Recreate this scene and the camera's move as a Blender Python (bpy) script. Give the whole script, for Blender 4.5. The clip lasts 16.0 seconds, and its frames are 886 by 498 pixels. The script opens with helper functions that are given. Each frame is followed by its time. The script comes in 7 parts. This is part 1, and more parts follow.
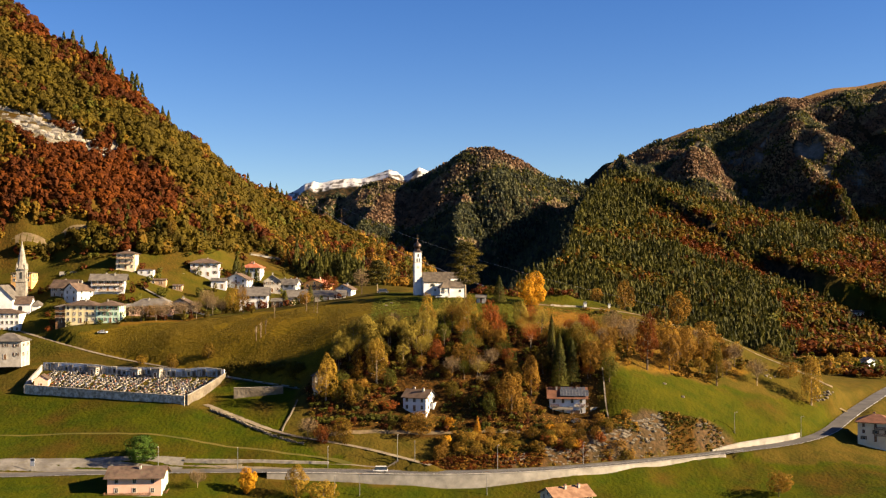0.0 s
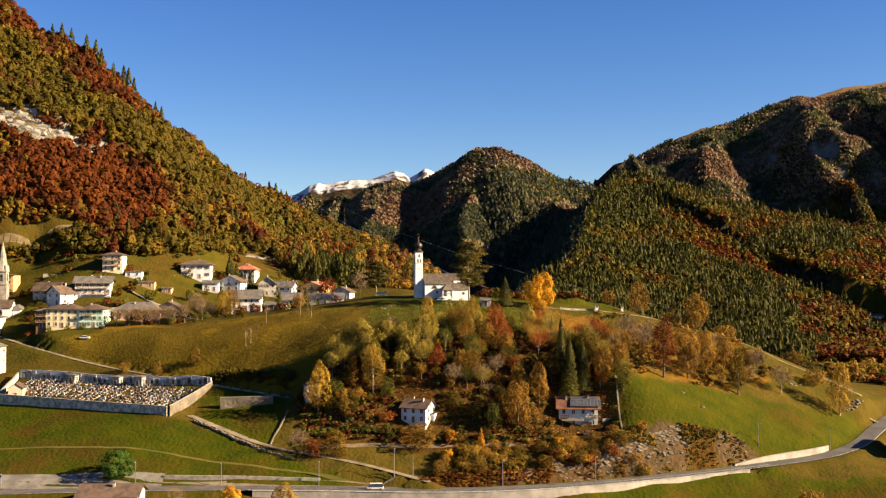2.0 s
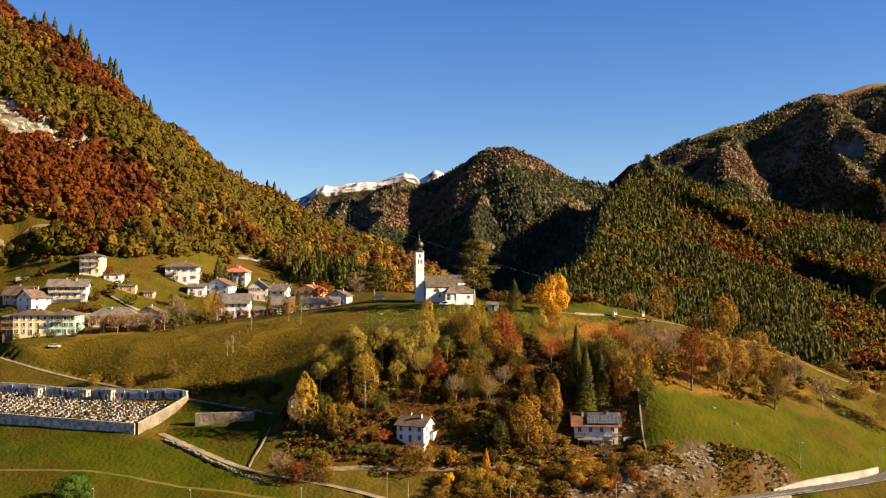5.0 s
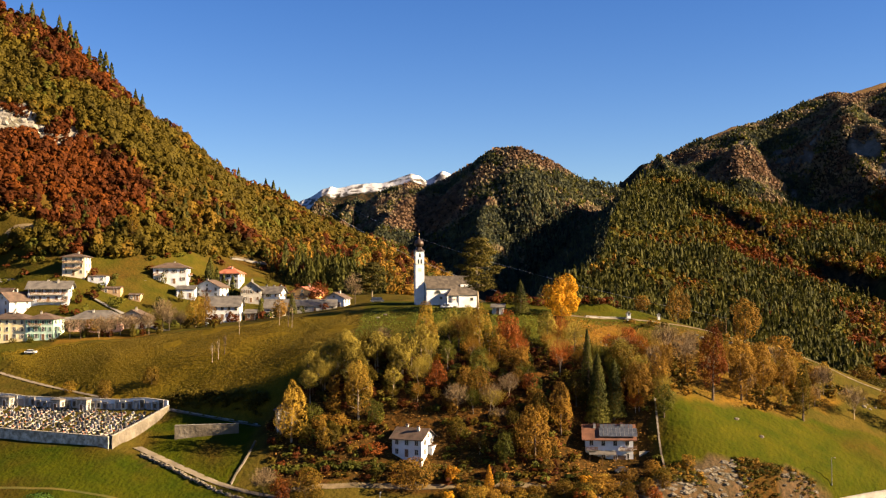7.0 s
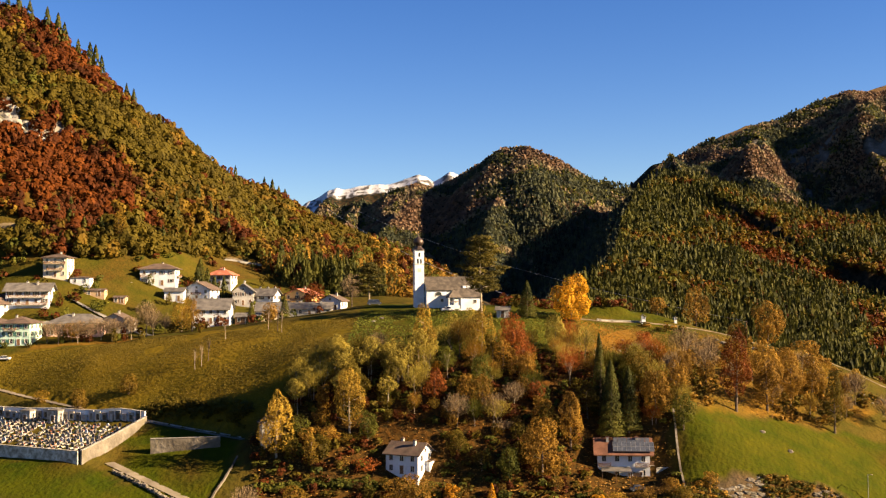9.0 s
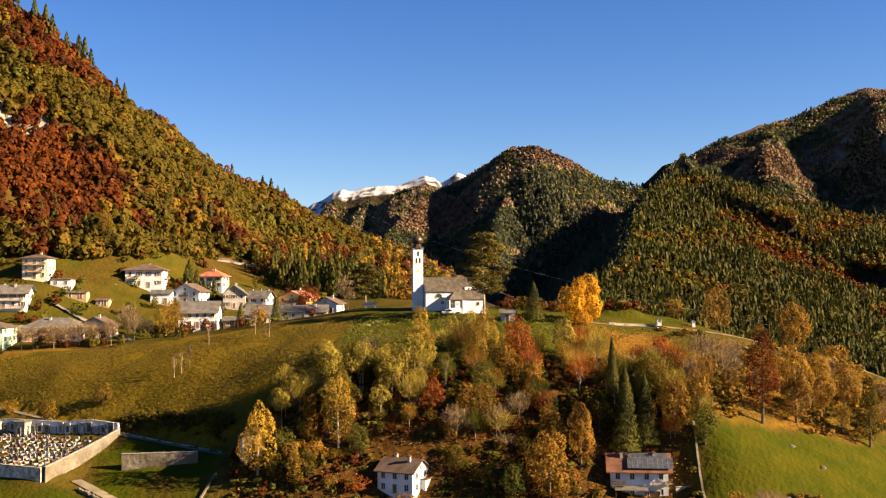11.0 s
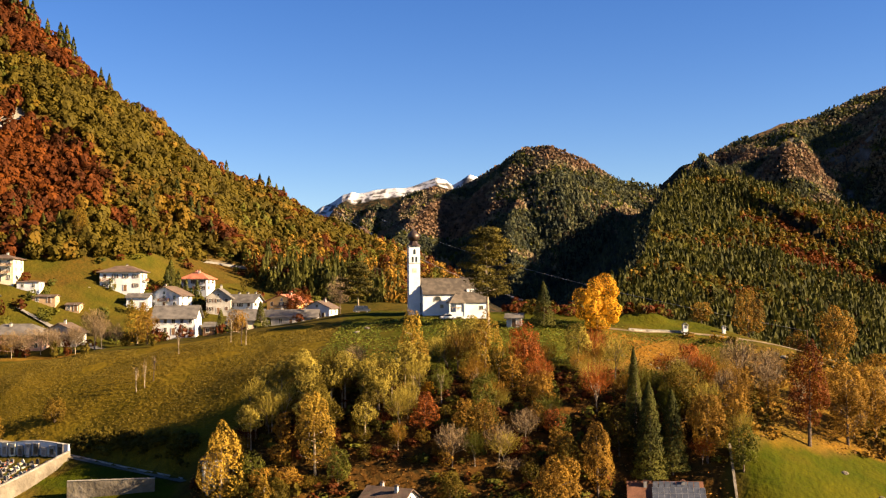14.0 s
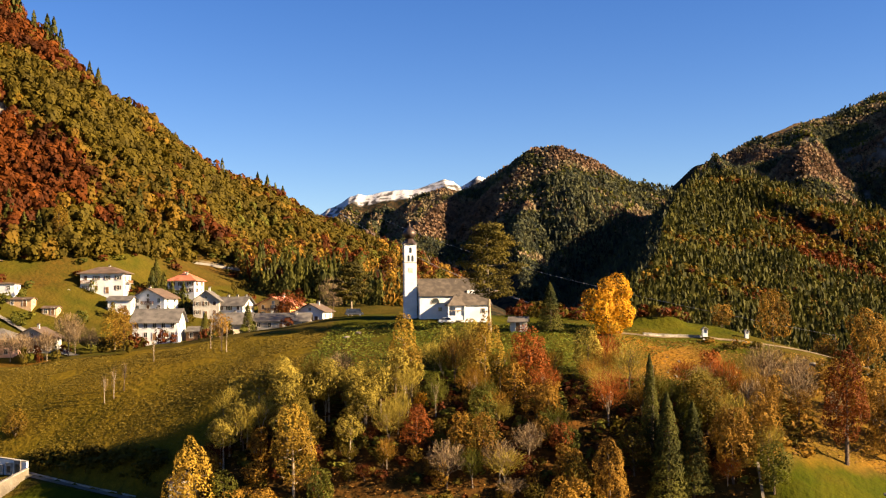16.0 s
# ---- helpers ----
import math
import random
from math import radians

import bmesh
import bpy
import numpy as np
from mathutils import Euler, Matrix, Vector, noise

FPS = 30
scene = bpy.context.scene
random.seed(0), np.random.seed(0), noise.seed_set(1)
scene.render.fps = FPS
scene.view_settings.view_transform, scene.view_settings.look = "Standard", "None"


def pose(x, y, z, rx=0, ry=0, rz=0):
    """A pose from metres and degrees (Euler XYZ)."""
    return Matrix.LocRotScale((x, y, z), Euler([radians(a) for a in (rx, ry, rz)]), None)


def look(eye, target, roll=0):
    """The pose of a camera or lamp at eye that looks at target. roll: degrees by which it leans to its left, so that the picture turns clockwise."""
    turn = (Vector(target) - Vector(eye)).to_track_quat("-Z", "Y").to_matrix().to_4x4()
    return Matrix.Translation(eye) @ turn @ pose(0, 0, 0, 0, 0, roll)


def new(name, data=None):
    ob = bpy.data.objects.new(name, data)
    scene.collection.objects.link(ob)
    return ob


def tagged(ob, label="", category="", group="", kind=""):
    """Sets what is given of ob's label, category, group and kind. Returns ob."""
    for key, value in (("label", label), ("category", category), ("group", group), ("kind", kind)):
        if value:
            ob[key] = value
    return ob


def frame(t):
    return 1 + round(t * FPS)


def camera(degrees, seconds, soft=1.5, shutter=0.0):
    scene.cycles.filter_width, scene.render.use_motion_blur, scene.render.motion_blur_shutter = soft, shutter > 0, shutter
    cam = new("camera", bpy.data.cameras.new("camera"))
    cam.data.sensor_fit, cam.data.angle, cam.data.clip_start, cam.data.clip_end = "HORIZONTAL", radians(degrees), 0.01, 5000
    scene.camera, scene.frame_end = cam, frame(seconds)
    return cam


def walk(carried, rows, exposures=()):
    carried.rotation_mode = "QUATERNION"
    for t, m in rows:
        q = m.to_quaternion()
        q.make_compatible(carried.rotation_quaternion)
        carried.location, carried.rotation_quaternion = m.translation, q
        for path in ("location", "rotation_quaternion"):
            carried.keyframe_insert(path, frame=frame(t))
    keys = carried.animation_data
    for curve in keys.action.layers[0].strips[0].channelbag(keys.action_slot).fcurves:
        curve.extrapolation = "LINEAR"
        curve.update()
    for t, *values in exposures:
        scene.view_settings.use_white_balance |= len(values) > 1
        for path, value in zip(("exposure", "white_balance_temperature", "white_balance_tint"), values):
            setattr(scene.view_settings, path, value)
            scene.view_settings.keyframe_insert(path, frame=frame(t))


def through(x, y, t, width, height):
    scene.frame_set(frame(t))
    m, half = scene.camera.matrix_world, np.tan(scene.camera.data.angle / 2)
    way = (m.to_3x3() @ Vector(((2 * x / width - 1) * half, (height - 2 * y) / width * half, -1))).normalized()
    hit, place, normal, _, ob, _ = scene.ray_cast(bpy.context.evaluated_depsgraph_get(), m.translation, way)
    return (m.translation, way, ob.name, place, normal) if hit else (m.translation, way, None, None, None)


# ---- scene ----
cam = camera(45.0, 16.0, 1.25)
METRES, EYE, TILT, LEAN, TURN = 200.0, 100.0, 1.2, 0.0, 0.0
ROWS = [
    (0.0, 0.0000, 0.0000, -0.0000, 0.000, 0.000, 0.000),
    (1.0, 0.0066, 0.0683, -0.0038, 0.230, 0.098, 0.043),
    (2.0, 0.0130, 0.1359, -0.0075, 0.465, 0.193, 0.087),
    (3.0, 0.0193, 0.2026, -0.0111, 0.704, 0.286, 0.131),
    (4.0, 0.0254, 0.2686, -0.0146, 0.947, 0.378, 0.175),
    (5.0, 0.0313, 0.3338, -0.0180, 1.195, 0.470, 0.219),
    (6.0, 0.0371, 0.3983, -0.0213, 1.446, 0.560, 0.263),
    (7.0, 0.0427, 0.4620, -0.0246, 1.702, 0.650, 0.307),
    (8.0, 0.0481, 0.5248, -0.0277, 1.961, 0.741, 0.351),
    (9.0, 0.0533, 0.5870, -0.0308, 2.224, 0.833, 0.395),
    (10.0, 0.0584, 0.6483, -0.0338, 2.490, 0.925, 0.438),
    (11.0, 0.0633, 0.7088, -0.0367, 2.759, 1.020, 0.481),
    (12.0, 0.0680, 0.7686, -0.0395, 3.032, 1.116, 0.523),
    (13.0, 0.0726, 0.8276, -0.0422, 3.307, 1.216, 0.565),
    (14.0, 0.0769, 0.8859, -0.0448, 3.585, 1.318, 0.606),
    (15.0, 0.0812, 0.9433, -0.0473, 3.865, 1.424, 0.647),
    (16.0, 0.0852, 1.0000, -0.0498, 4.148, 1.533, 0.686),
]
walk(cam, [(t, pose(0, 0, EYE, TILT, LEAN, TURN) @ pose(METRES * x, METRES * y, METRES * z, 90 + pitch, roll, yaw)) for t, x, y, z, yaw, pitch, roll in ROWS], exposures=[(0.0, 2.22, 6560, 12), (8.0, 2.32, 6680, 13), (16.0, 2.44, 6820, 14)])

# ---- light ----
SUN_AZ, SUN_EL = 101.0, 23.5  # degrees clockwise from +y, and above the horizon
az, el = radians(SUN_AZ), radians(SUN_EL)
SUN_DIR = Vector((math.sin(az) * math.cos(el), math.cos(az) * math.cos(el), math.sin(el)))
world = bpy.data.worlds.new("sky")
scene.world = world
world.use_nodes = True
wn = world.node_tree
sky = wn.nodes.new("ShaderNodeTexSky")
sky.sky_type, sky.sun_disc = "NISHITA", False
sky.sun_elevation, sky.sun_rotation = el, az
sky.altitude, sky.air_density, sky.dust_density, sky.ozone_density = 900.0, 1.0, 0.25, 3.0
tint = wn.nodes.new("ShaderNodeHueSaturation")
tint.inputs["Saturation"].default_value, tint.inputs["Hue"].default_value = 1.3, 0.516
wn.links.new(sky.outputs[0], tint.inputs["Color"])
wn.links.new(tint.outputs[0], wn.nodes["Background"].inputs[0])
wn.nodes["Background"].inputs[1].default_value = 0.0312
sun = new("sun", bpy.data.lights.new("sun", "SUN"))
sun.data.energy, sun.data.angle, sun.data.color = 5.0, radians(0.55), (1.0, 0.765, 0.47)
sun.matrix_world = look((0, 0, 0), -SUN_DIR)

# ---- materials ----
def material(name, low, high, scale=0.5, rough=0.85, fine=0.0, bump=0.0, metal=0.0, spec=0.25, rand=0.0, island=0.0, through=0.0, stain=None, grain=0.8, pale=0.85):
    """A surface whose colour drifts between low and high at two scales, with an optional third colour as stains."""
    low, high = [pale * c for c in low], [pale * c for c in high]
    m = bpy.data.materials.new(name)
    m.use_nodes = True
    n, link = m.node_tree.nodes, m.node_tree.links.new
    b = n["Principled BSDF"]
    geo = n.new("ShaderNodeNewGeometry")
    big = n.new("ShaderNodeTexNoise")
    big.inputs["Scale"].default_value, big.inputs["Detail"].default_value = scale, 3
    link(geo.outputs["Position"], big.inputs["Vector"])
    ramp = n.new("ShaderNodeMapRange")
    ramp.inputs[1].default_value, ramp.inputs[2].default_value = 0.32, 0.68
    link(big.outputs["Fac"], ramp.inputs[0])
    fac = ramp.outputs[0]

    def add(sock, amount, shift=0.5):
        nonlocal fac
        mul = n.new("ShaderNodeMath")
        mul.operation = "MULTIPLY_ADD"
        mul.inputs[1].default_value, mul.inputs[2].default_value = amount, -amount * shift
        link(sock, mul.inputs[0])
        s = n.new("ShaderNodeMath")
        s.operation, s.use_clamp = "ADD", True
        link(fac, s.inputs[0])
        link(mul.outputs[0], s.inputs[1])
        fac = s.outputs[0]

    small = n.new("ShaderNodeTexNoise")
    small.inputs["Scale"].default_value, small.inputs["Detail"].default_value = fine or scale * 9, 2
    link(geo.outputs["Position"], small.inputs["Vector"])
    add(small.outputs["Fac"], grain)
    if rand:
        add(n.new("ShaderNodeObjectInfo").outputs["Random"], rand)
    if island:
        add(geo.outputs["Random Per Island"], island)
    mix = n.new("ShaderNodeMix")
    mix.data_type = "RGBA"
    mix.inputs[6].default_value, mix.inputs[7].default_value = (*low, 1), (*high, 1)
    link(fac, mix.inputs[0])
    colour = mix.outputs[2]
    if stain:
        blot = n.new("ShaderNodeTexNoise")
        blot.inputs["Scale"].default_value, blot.inputs["Detail"].default_value = scale * 2.3, 5
        link(geo.outputs["Position"], blot.inputs["Vector"])
        edge = n.new("ShaderNodeMapRange")
        edge.inputs[1].default_value, edge.inputs[2].default_value, edge.inputs[4].default_value = 0.52, 0.72, 0.75
        link(blot.outputs["Fac"], edge.inputs[0])
        st = n.new("ShaderNodeMix")
        st.data_type = "RGBA"
        st.inputs[7].default_value = (*stain, 1)
        link(edge.outputs[0], st.inputs[0])
        link(colour, st.inputs[6])
        colour = st.outputs[2]
    link(colour, b.inputs["Base Color"])
    b.inputs["Roughness"].default_value, b.inputs["Metallic"].default_value, b.inputs["Specular IOR Level"].default_value = rough, metal, spec
    if bump:
        bp = n.new("ShaderNodeBump")
        bp.inputs["Strength"].default_value, bp.inputs["Distance"].default_value = 0.6, bump
        link(small.outputs["Fac"], bp.inputs["Height"])
        link(bp.outputs[0], b.inputs["Normal"])
    if through:
        tr = n.new("ShaderNodeBsdfTranslucent")
        link(colour, tr.inputs[0])
        ms = n.new("ShaderNodeMixShader")
        ms.inputs[0].default_value = through
        link(b.outputs[0], ms.inputs[1])
        link(tr.outputs[0], ms.inputs[2])
        link(ms.outputs[0], n["Material Output"].inputs[0])
    return m


def leafy(name, low, high):
    return material(name, low, high, scale=0.11, fine=0.6, rough=0.75, spec=0.12, island=0.08, through=0.3, grain=0.3, pale=0.68)


M_YELLOW = leafy("yellow_leaves", (0.40, 0.17, 0.010), (0.85, 0.44, 0.02))
M_GOLD = leafy("golden_leaves", (0.21, 0.126, 0.014), (0.47, 0.288, 0.034))
M_ORANGE = leafy("orange_leaves", (0.085, 0.021, 0.003), (0.20, 0.054, 0.005))
M_RED = leafy("red_leaves", (0.15, 0.042, 0.008), (0.38, 0.105, 0.016))
M_RUST = leafy("rust_leaves", (0.052, 0.014, 0.002), (0.128, 0.032, 0.004))
M_OLIVE = leafy("olive_leaves", (0.060, 0.045, 0.004), (0.132, 0.095, 0.007))
M_GREEN = leafy("green_leaves", (0.04, 0.05, 0.006), (0.15, 0.14, 0.015))
M_CONIFER = leafy("conifer_needles", (0.024, 0.031, 0.007), (0.13, 0.12, 0.016))
M_SPRUCE = leafy("dark_spruce_needles", (0.018, 0.024, 0.007), (0.112, 0.104, 0.015))
M_LARCH = leafy("larch_needles", (0.085, 0.05, 0.005), (0.245, 0.142, 0.013))
# far larches: distance haze is put into the leaf colour
M_DUSK = leafy("hazed_far_leaves", (0.13, 0.103, 0.06), (0.33, 0.245, 0.135))
M_PALEOLIVE = leafy("thin_olive_leaves", (0.19, 0.15, 0.022), (0.45, 0.34, 0.055))
M_BUSH = leafy("deep_green_leaves", (0.02, 0.05, 0.006), (0.07, 0.13, 0.015))
# far spruces and rust trees, greyed and blued to stand for haze
M_FARCON = leafy("haze_blue_spruce", (0.03, 0.042, 0.034), (0.125, 0.125, 0.05))
M_FARRUST = leafy("hazed_rust_leaves", (0.10, 0.063, 0.04), (0.25, 0.148, 0.085))
M_OAK = leafy("golden_brown_leaves", (0.15, 0.08, 0.011), (0.38, 0.202, 0.024))
M_PINE = leafy("pine_needles", (0.03, 0.03, 0.006), (0.16, 0.122, 0.016))
M_TWIG = material("bare_twigs", (0.085, 0.056, 0.028), (0.25, 0.17, 0.085), 1.2, 0.9, island=0.5)
M_BARK = material("tree_bark", (0.05, 0.035, 0.025), (0.14, 0.10, 0.07), 2.0, 0.95, bump=0.05)
M_PALEBARK = material("pale_bark", (0.20, 0.15, 0.10), (0.38, 0.30, 0.21), 2.0, 0.95, bump=0.05)
M_WHITE = material("white_plaster", (0.50, 0.515, 0.53), (0.68, 0.70, 0.72), 0.35, 0.9, fine=3, bump=0.01, stain=(0.56, 0.54, 0.50))
M_CREAM = material("cream_plaster", (0.62, 0.52, 0.36), (0.74, 0.64, 0.46), 0.35, 0.9, fine=3, bump=0.01)
M_YPLASTER = material("yellow_plaster", (0.66, 0.55, 0.30), (0.76, 0.66, 0.40), 0.35, 0.9, fine=3)
M_MINT = material("mint_plaster", (0.42, 0.60, 0.48), (0.52, 0.70, 0.57), 0.35, 0.9, fine=3)
M_PINK = material("salmon_plaster", (0.68, 0.40, 0.30), (0.78, 0.50, 0.38), 0.35, 0.9, fine=3)
M_OCHRE = material("ochre_plaster", (0.66, 0.36, 0.12), (0.76, 0.46, 0.18), 0.35, 0.9, fine=3)
M_GREYPL = material("grey_plaster", (0.27, 0.25, 0.22), (0.44, 0.415, 0.37), 0.4, 0.92, fine=3, stain=(0.25, 0.23, 0.21))
M_STONE = material("old_stone", (0.17, 0.15, 0.125), (0.36, 0.33, 0.28), 0.6, 0.93, fine=5, bump=0.05, stain=(0.17, 0.16, 0.13))
M_CONCRETE = material("concrete", (0.20, 0.187, 0.165), (0.36, 0.34, 0.30), 0.3, 0.9, fine=2.5, stain=(0.24, 0.23, 0.20))
M_TILE = material("brown_roof_tiles", (0.05, 0.033, 0.025), (0.125, 0.082, 0.06), 0.5, 0.85, fine=4, rand=0.3, bump=0.05, stain=(0.09, 0.08, 0.05))
M_REDTILE = material("red_roof_tiles", (0.26, 0.08, 0.045), (0.44, 0.16, 0.09), 0.5, 0.85, fine=4, rand=0.3, bump=0.05)
M_TANTILE = material("tan_roof_tiles", (0.16, 0.085, 0.05), (0.32, 0.19, 0.12), 0.5, 0.85, fine=4, rand=0.3, bump=0.05)
M_GREYROOF = material("grey_roof", (0.06, 0.055, 0.05), (0.145, 0.13, 0.115), 0.5, 0.8, fine=4, rand=0.3, bump=0.05)
M_CHALETROOF = material("red_brown_tiles", (0.085, 0.036, 0.021), (0.17, 0.075, 0.045), 0.5, 0.85, fine=4, rand=0.3, bump=0.05)
M_SHINGLE = material("weathered_shingles", (0.055, 0.045, 0.036), (0.13, 0.105, 0.083), 0.8, 0.9, fine=6, rand=0.9, bump=0.04)
M_DARKMETAL = material("dark_metal", (0.05, 0.035, 0.028), (0.10, 0.07, 0.055), 1.0, 0.45, metal=0.6)
M_WOOD = material("brown_wood", (0.10, 0.05, 0.025), (0.24, 0.13, 0.06), 1.5, 0.8, fine=8)
M_PALEWOOD = material("pale_wood", (0.34, 0.22, 0.12), (0.52, 0.36, 0.20), 1.5, 0.8, fine=8)
M_FRAME = material("window_frame_paint", (0.50, 0.47, 0.42), (0.62, 0.58, 0.52), 1.0, 0.6)
M_SHUTTER = material("dark_shutter", (0.06, 0.035, 0.022), (0.13, 0.075, 0.045), 1.0, 0.7)
M_GREENSHUT = material("green_shutter", (0.05, 0.13, 0.08), (0.09, 0.20, 0.12), 1.0, 0.7)
M_GLASS = material("window_glass", (0.015, 0.018, 0.022), (0.04, 0.045, 0.05), 1.0, 0.08, spec=0.6)
M_PANEL = material("solar_cells", (0.035, 0.042, 0.06), (0.07, 0.078, 0.10), 1.0, 0.4, spec=0.3)
M_ALU = material("aluminium", (0.22, 0.225, 0.23), (0.34, 0.345, 0.35), 1.0, 0.4, metal=0.7)
M_ASPHALT = material("asphalt", (0.055, 0.053, 0.052), (0.105, 0.10, 0.097), 0.2, 0.9, fine=2.5)
M_GRAVEL = material("gravel_lane", (0.10, 0.08, 0.058), (0.20, 0.165, 0.12), 0.25, 0.95, fine=2.5, stain=(0.12, 0.10, 0.04))
M_PAINT = material("road_paint", (0.55, 0.55, 0.53), (0.75, 0.75, 0.72), 0.7, 0.7)
M_ROCK = material("limestone", (0.07, 0.058, 0.042), (0.21, 0.18, 0.14), 0.12, 0.95, fine=1.0, bump=0.4, stain=(0.10, 0.085, 0.05))
M_MARBLE = material("pale_marble", (0.13, 0.115, 0.10), (0.33, 0.305, 0.27), 1.5, 0.5, rand=0.7)
M_GRANITE = material("dark_granite", (0.07, 0.065, 0.06), (0.22, 0.20, 0.18), 2.0, 0.4, rand=0.7)
M_GOLDM = material("gilded_metal", (0.35, 0.22, 0.08), (0.50, 0.33, 0.12), 1.0, 0.4, metal=0.8)
M_CABLE = material("cable_metal", (0.35, 0.34, 0.33), (0.5, 0.49, 0.48), 1.0, 0.5, metal=0.5)
M_CARWHITE = material("white_car_paint", (0.62, 0.62, 0.62), (0.74, 0.74, 0.74), 1.0, 0.3, spec=0.5)
M_CARDARK = material("dark_car_paint", (0.03, 0.035, 0.045), (0.06, 0.065, 0.08), 1.0, 0.3, spec=0.5)
M_RUBBER = material("rubber", (0.02, 0.02, 0.02), (0.035, 0.035, 0.035), 1.0, 0.9)
M_FADED = material("faded_wall_painting", (0.42, 0.38, 0.28), (0.56, 0.53, 0.46), 1.2, 0.9)
M_GREYGRAVEL = material("grey_gravel", (0.09, 0.083, 0.074), (0.19, 0.178, 0.16), 0.25, 0.95, fine=2.0, stain=(0.10, 0.09, 0.06))
M_FLOWER = material("grave_flowers", (0.30, 0.02, 0.02), (0.55, 0.16, 0.05), 3.0, 0.8, rand=1.0, island=0.8)

M_CLIFF = material("cliff_limestone", (0.13, 0.115, 0.095), (0.38, 0.355, 0.31), 0.15, 0.95, fine=0.9, bump=0.6, stain=(0.12, 0.10, 0.06))

M_EARTH = material("trodden_earth", (0.085, 0.062, 0.032), (0.19, 0.14, 0.08), 0.25, 0.95, fine=2.0, stain=(0.06, 0.055, 0.012))
M_OLDWALL = material("old_lime_plaster", (0.15, 0.135, 0.105), (0.44, 0.41, 0.35), 0.7, 0.93, fine=2.2, bump=0.06, stain=(0.07, 0.06, 0.04))
M_LIMEWALL = material("stained_lime_wall", (0.20, 0.175, 0.13), (0.62, 0.57, 0.48), 0.7, 0.93, fine=2.2, bump=0.06, stain=(0.10, 0.085, 0.055))
M_PALESTONE = material("white_marble", (0.30, 0.29, 0.275), (0.58, 0.57, 0.55), 1.5, 0.5, rand=0.8)
M_BLACKSTONE = material("black_granite", (0.02, 0.02, 0.022), (0.07, 0.066, 0.065), 2.0, 0.3, rand=0.8)
M_YFLOWER = material("yellow_flowers", (0.45, 0.25, 0.02), (0.75, 0.6, 0.25), 3.0, 0.8, rand=1.0, island=0.8)
M_WORN = material("worn_grass", (0.06, 0.062, 0.007), (0.115, 0.088, 0.013), 0.15, 0.95, fine=1.2)

# ---- the lie of the land ----
rng = np.random.default_rng(7)
TABLE = rng.random((256, 256))


def smooth_noise(x, y, size, seed=0):
    u, v = np.asarray(x) / size + seed * 17.3, np.asarray(y) / size + seed * 31.7
    i, j = np.floor(u).astype(int), np.floor(v).astype(int)
    a, b = u - i, v - j
    a, b = a * a * (3 - 2 * a), b * b * (3 - 2 * b)
    g = lambda p, q: TABLE[p % 256, q % 256]
    return (g(i, j) * (1 - a) + g(i + 1, j) * a) * (1 - b) + (g(i, j + 1) * (1 - a) + g(i + 1, j + 1) * a) * b - 0.5


def resample(line, step):
    out = []
    for a, b in zip(line[:-1], line[1:]):
        a, b = np.array(a, float), np.array(b, float)
        k = max(1, int(round(np.linalg.norm(b[:2] - a[:2]) / step)))
        out += [a + (b - a) * i / k for i in range(k)]
    return np.array(out + [np.array(line[-1], float)])


def to_line(x, y, line):
    """Distance from a polyline, the height of its nearest place and how far along it lies."""
    best, height, along, run = np.full(np.shape(x), 1e9), np.zeros(np.shape(x)), np.zeros(np.shape(x)), 0.0
    for a, b in zip(line[:-1], line[1:]):
        dx, dy = b[0] - a[0], b[1] - a[1]
        size = dx * dx + dy * dy
        s = np.clip(((x - a[0]) * dx + (y - a[1]) * dy) / size, 0, 1)
        d = np.hypot(x - a[0] - s * dx, y - a[1] - s * dy)
        near = d < best
        best, height = np.where(near, d, best), np.where(near, a[2] + s * (b[2] - a[2]), height)
        along = np.where(near, run + s * math.sqrt(size), along)
        run += math.sqrt(size)
    return best, height, along


# breaklines of the near land: roads, terraces, edges of meadows, crests
ROAD = [(-260, 332, 33), (-186, 340, 33.7), (-143, 345, 34.5), (-84, 350, 35), (-34, 352, 34.7), (-3, 352, 33.9), (20, 354, 34.1), (41, 358, 34.5), (72, 371, 34.8), (102, 383, 35.6), (141, 400, 37.6), (163, 432, 41.9), (202, 488, 46), (253, 560, 47), (330, 640, 50)]
LANE_LOW = [(-87, 393, 51.3), (-72, 383, 47.5), (-56, 373, 43.4), (-28, 366, 40.2), (-4, 356, 35.8)]
LANE_UP = [(-284, 520, 78.2), (-206, 494, 75.5), (-185, 479, 72.2), (-167, 463, 69.4), (-138, 446, 64.3), (-102, 424, 60.9), (-84, 415, 59.1), (-54, 402, 56)]
HOUSE_PATH = [(-44, 372, 42.7), (-17, 376, 43.5), (13, 376, 44.1), (43, 378, 44.6), (60, 378, 45.8)]
CREST_PATH = [(28, 463, 87), (39, 464, 86.2), (63, 473, 83.6), (91, 473, 79.5), (118, 468, 72.5), (125, 460, 69.3), (151, 450, 58.1), (166, 440, 50.9)]
UPPER_ROAD = [(-227, 552, 104.5), (-175, 567, 108), (-141, 590, 107.6), (-118, 616, 107.5), (-81, 625, 108.3)]
LINES = [ROAD, LANE_LOW, LANE_UP, HOUSE_PATH, CREST_PATH, UPPER_ROAD]
LINES.append([(-37, 382, 48.7), (-9, 385, 49.7), (24, 385, 48.3), (44, 390, 47.6), (55, 390, 47.6)])  # terrace of the two houses
LINES.append([(-205, 424, 54.5), (-160, 409.5, 52.2), (-123, 397.5, 51.5), (-93, 388, 50.8)])  # foot of the graveyard wall
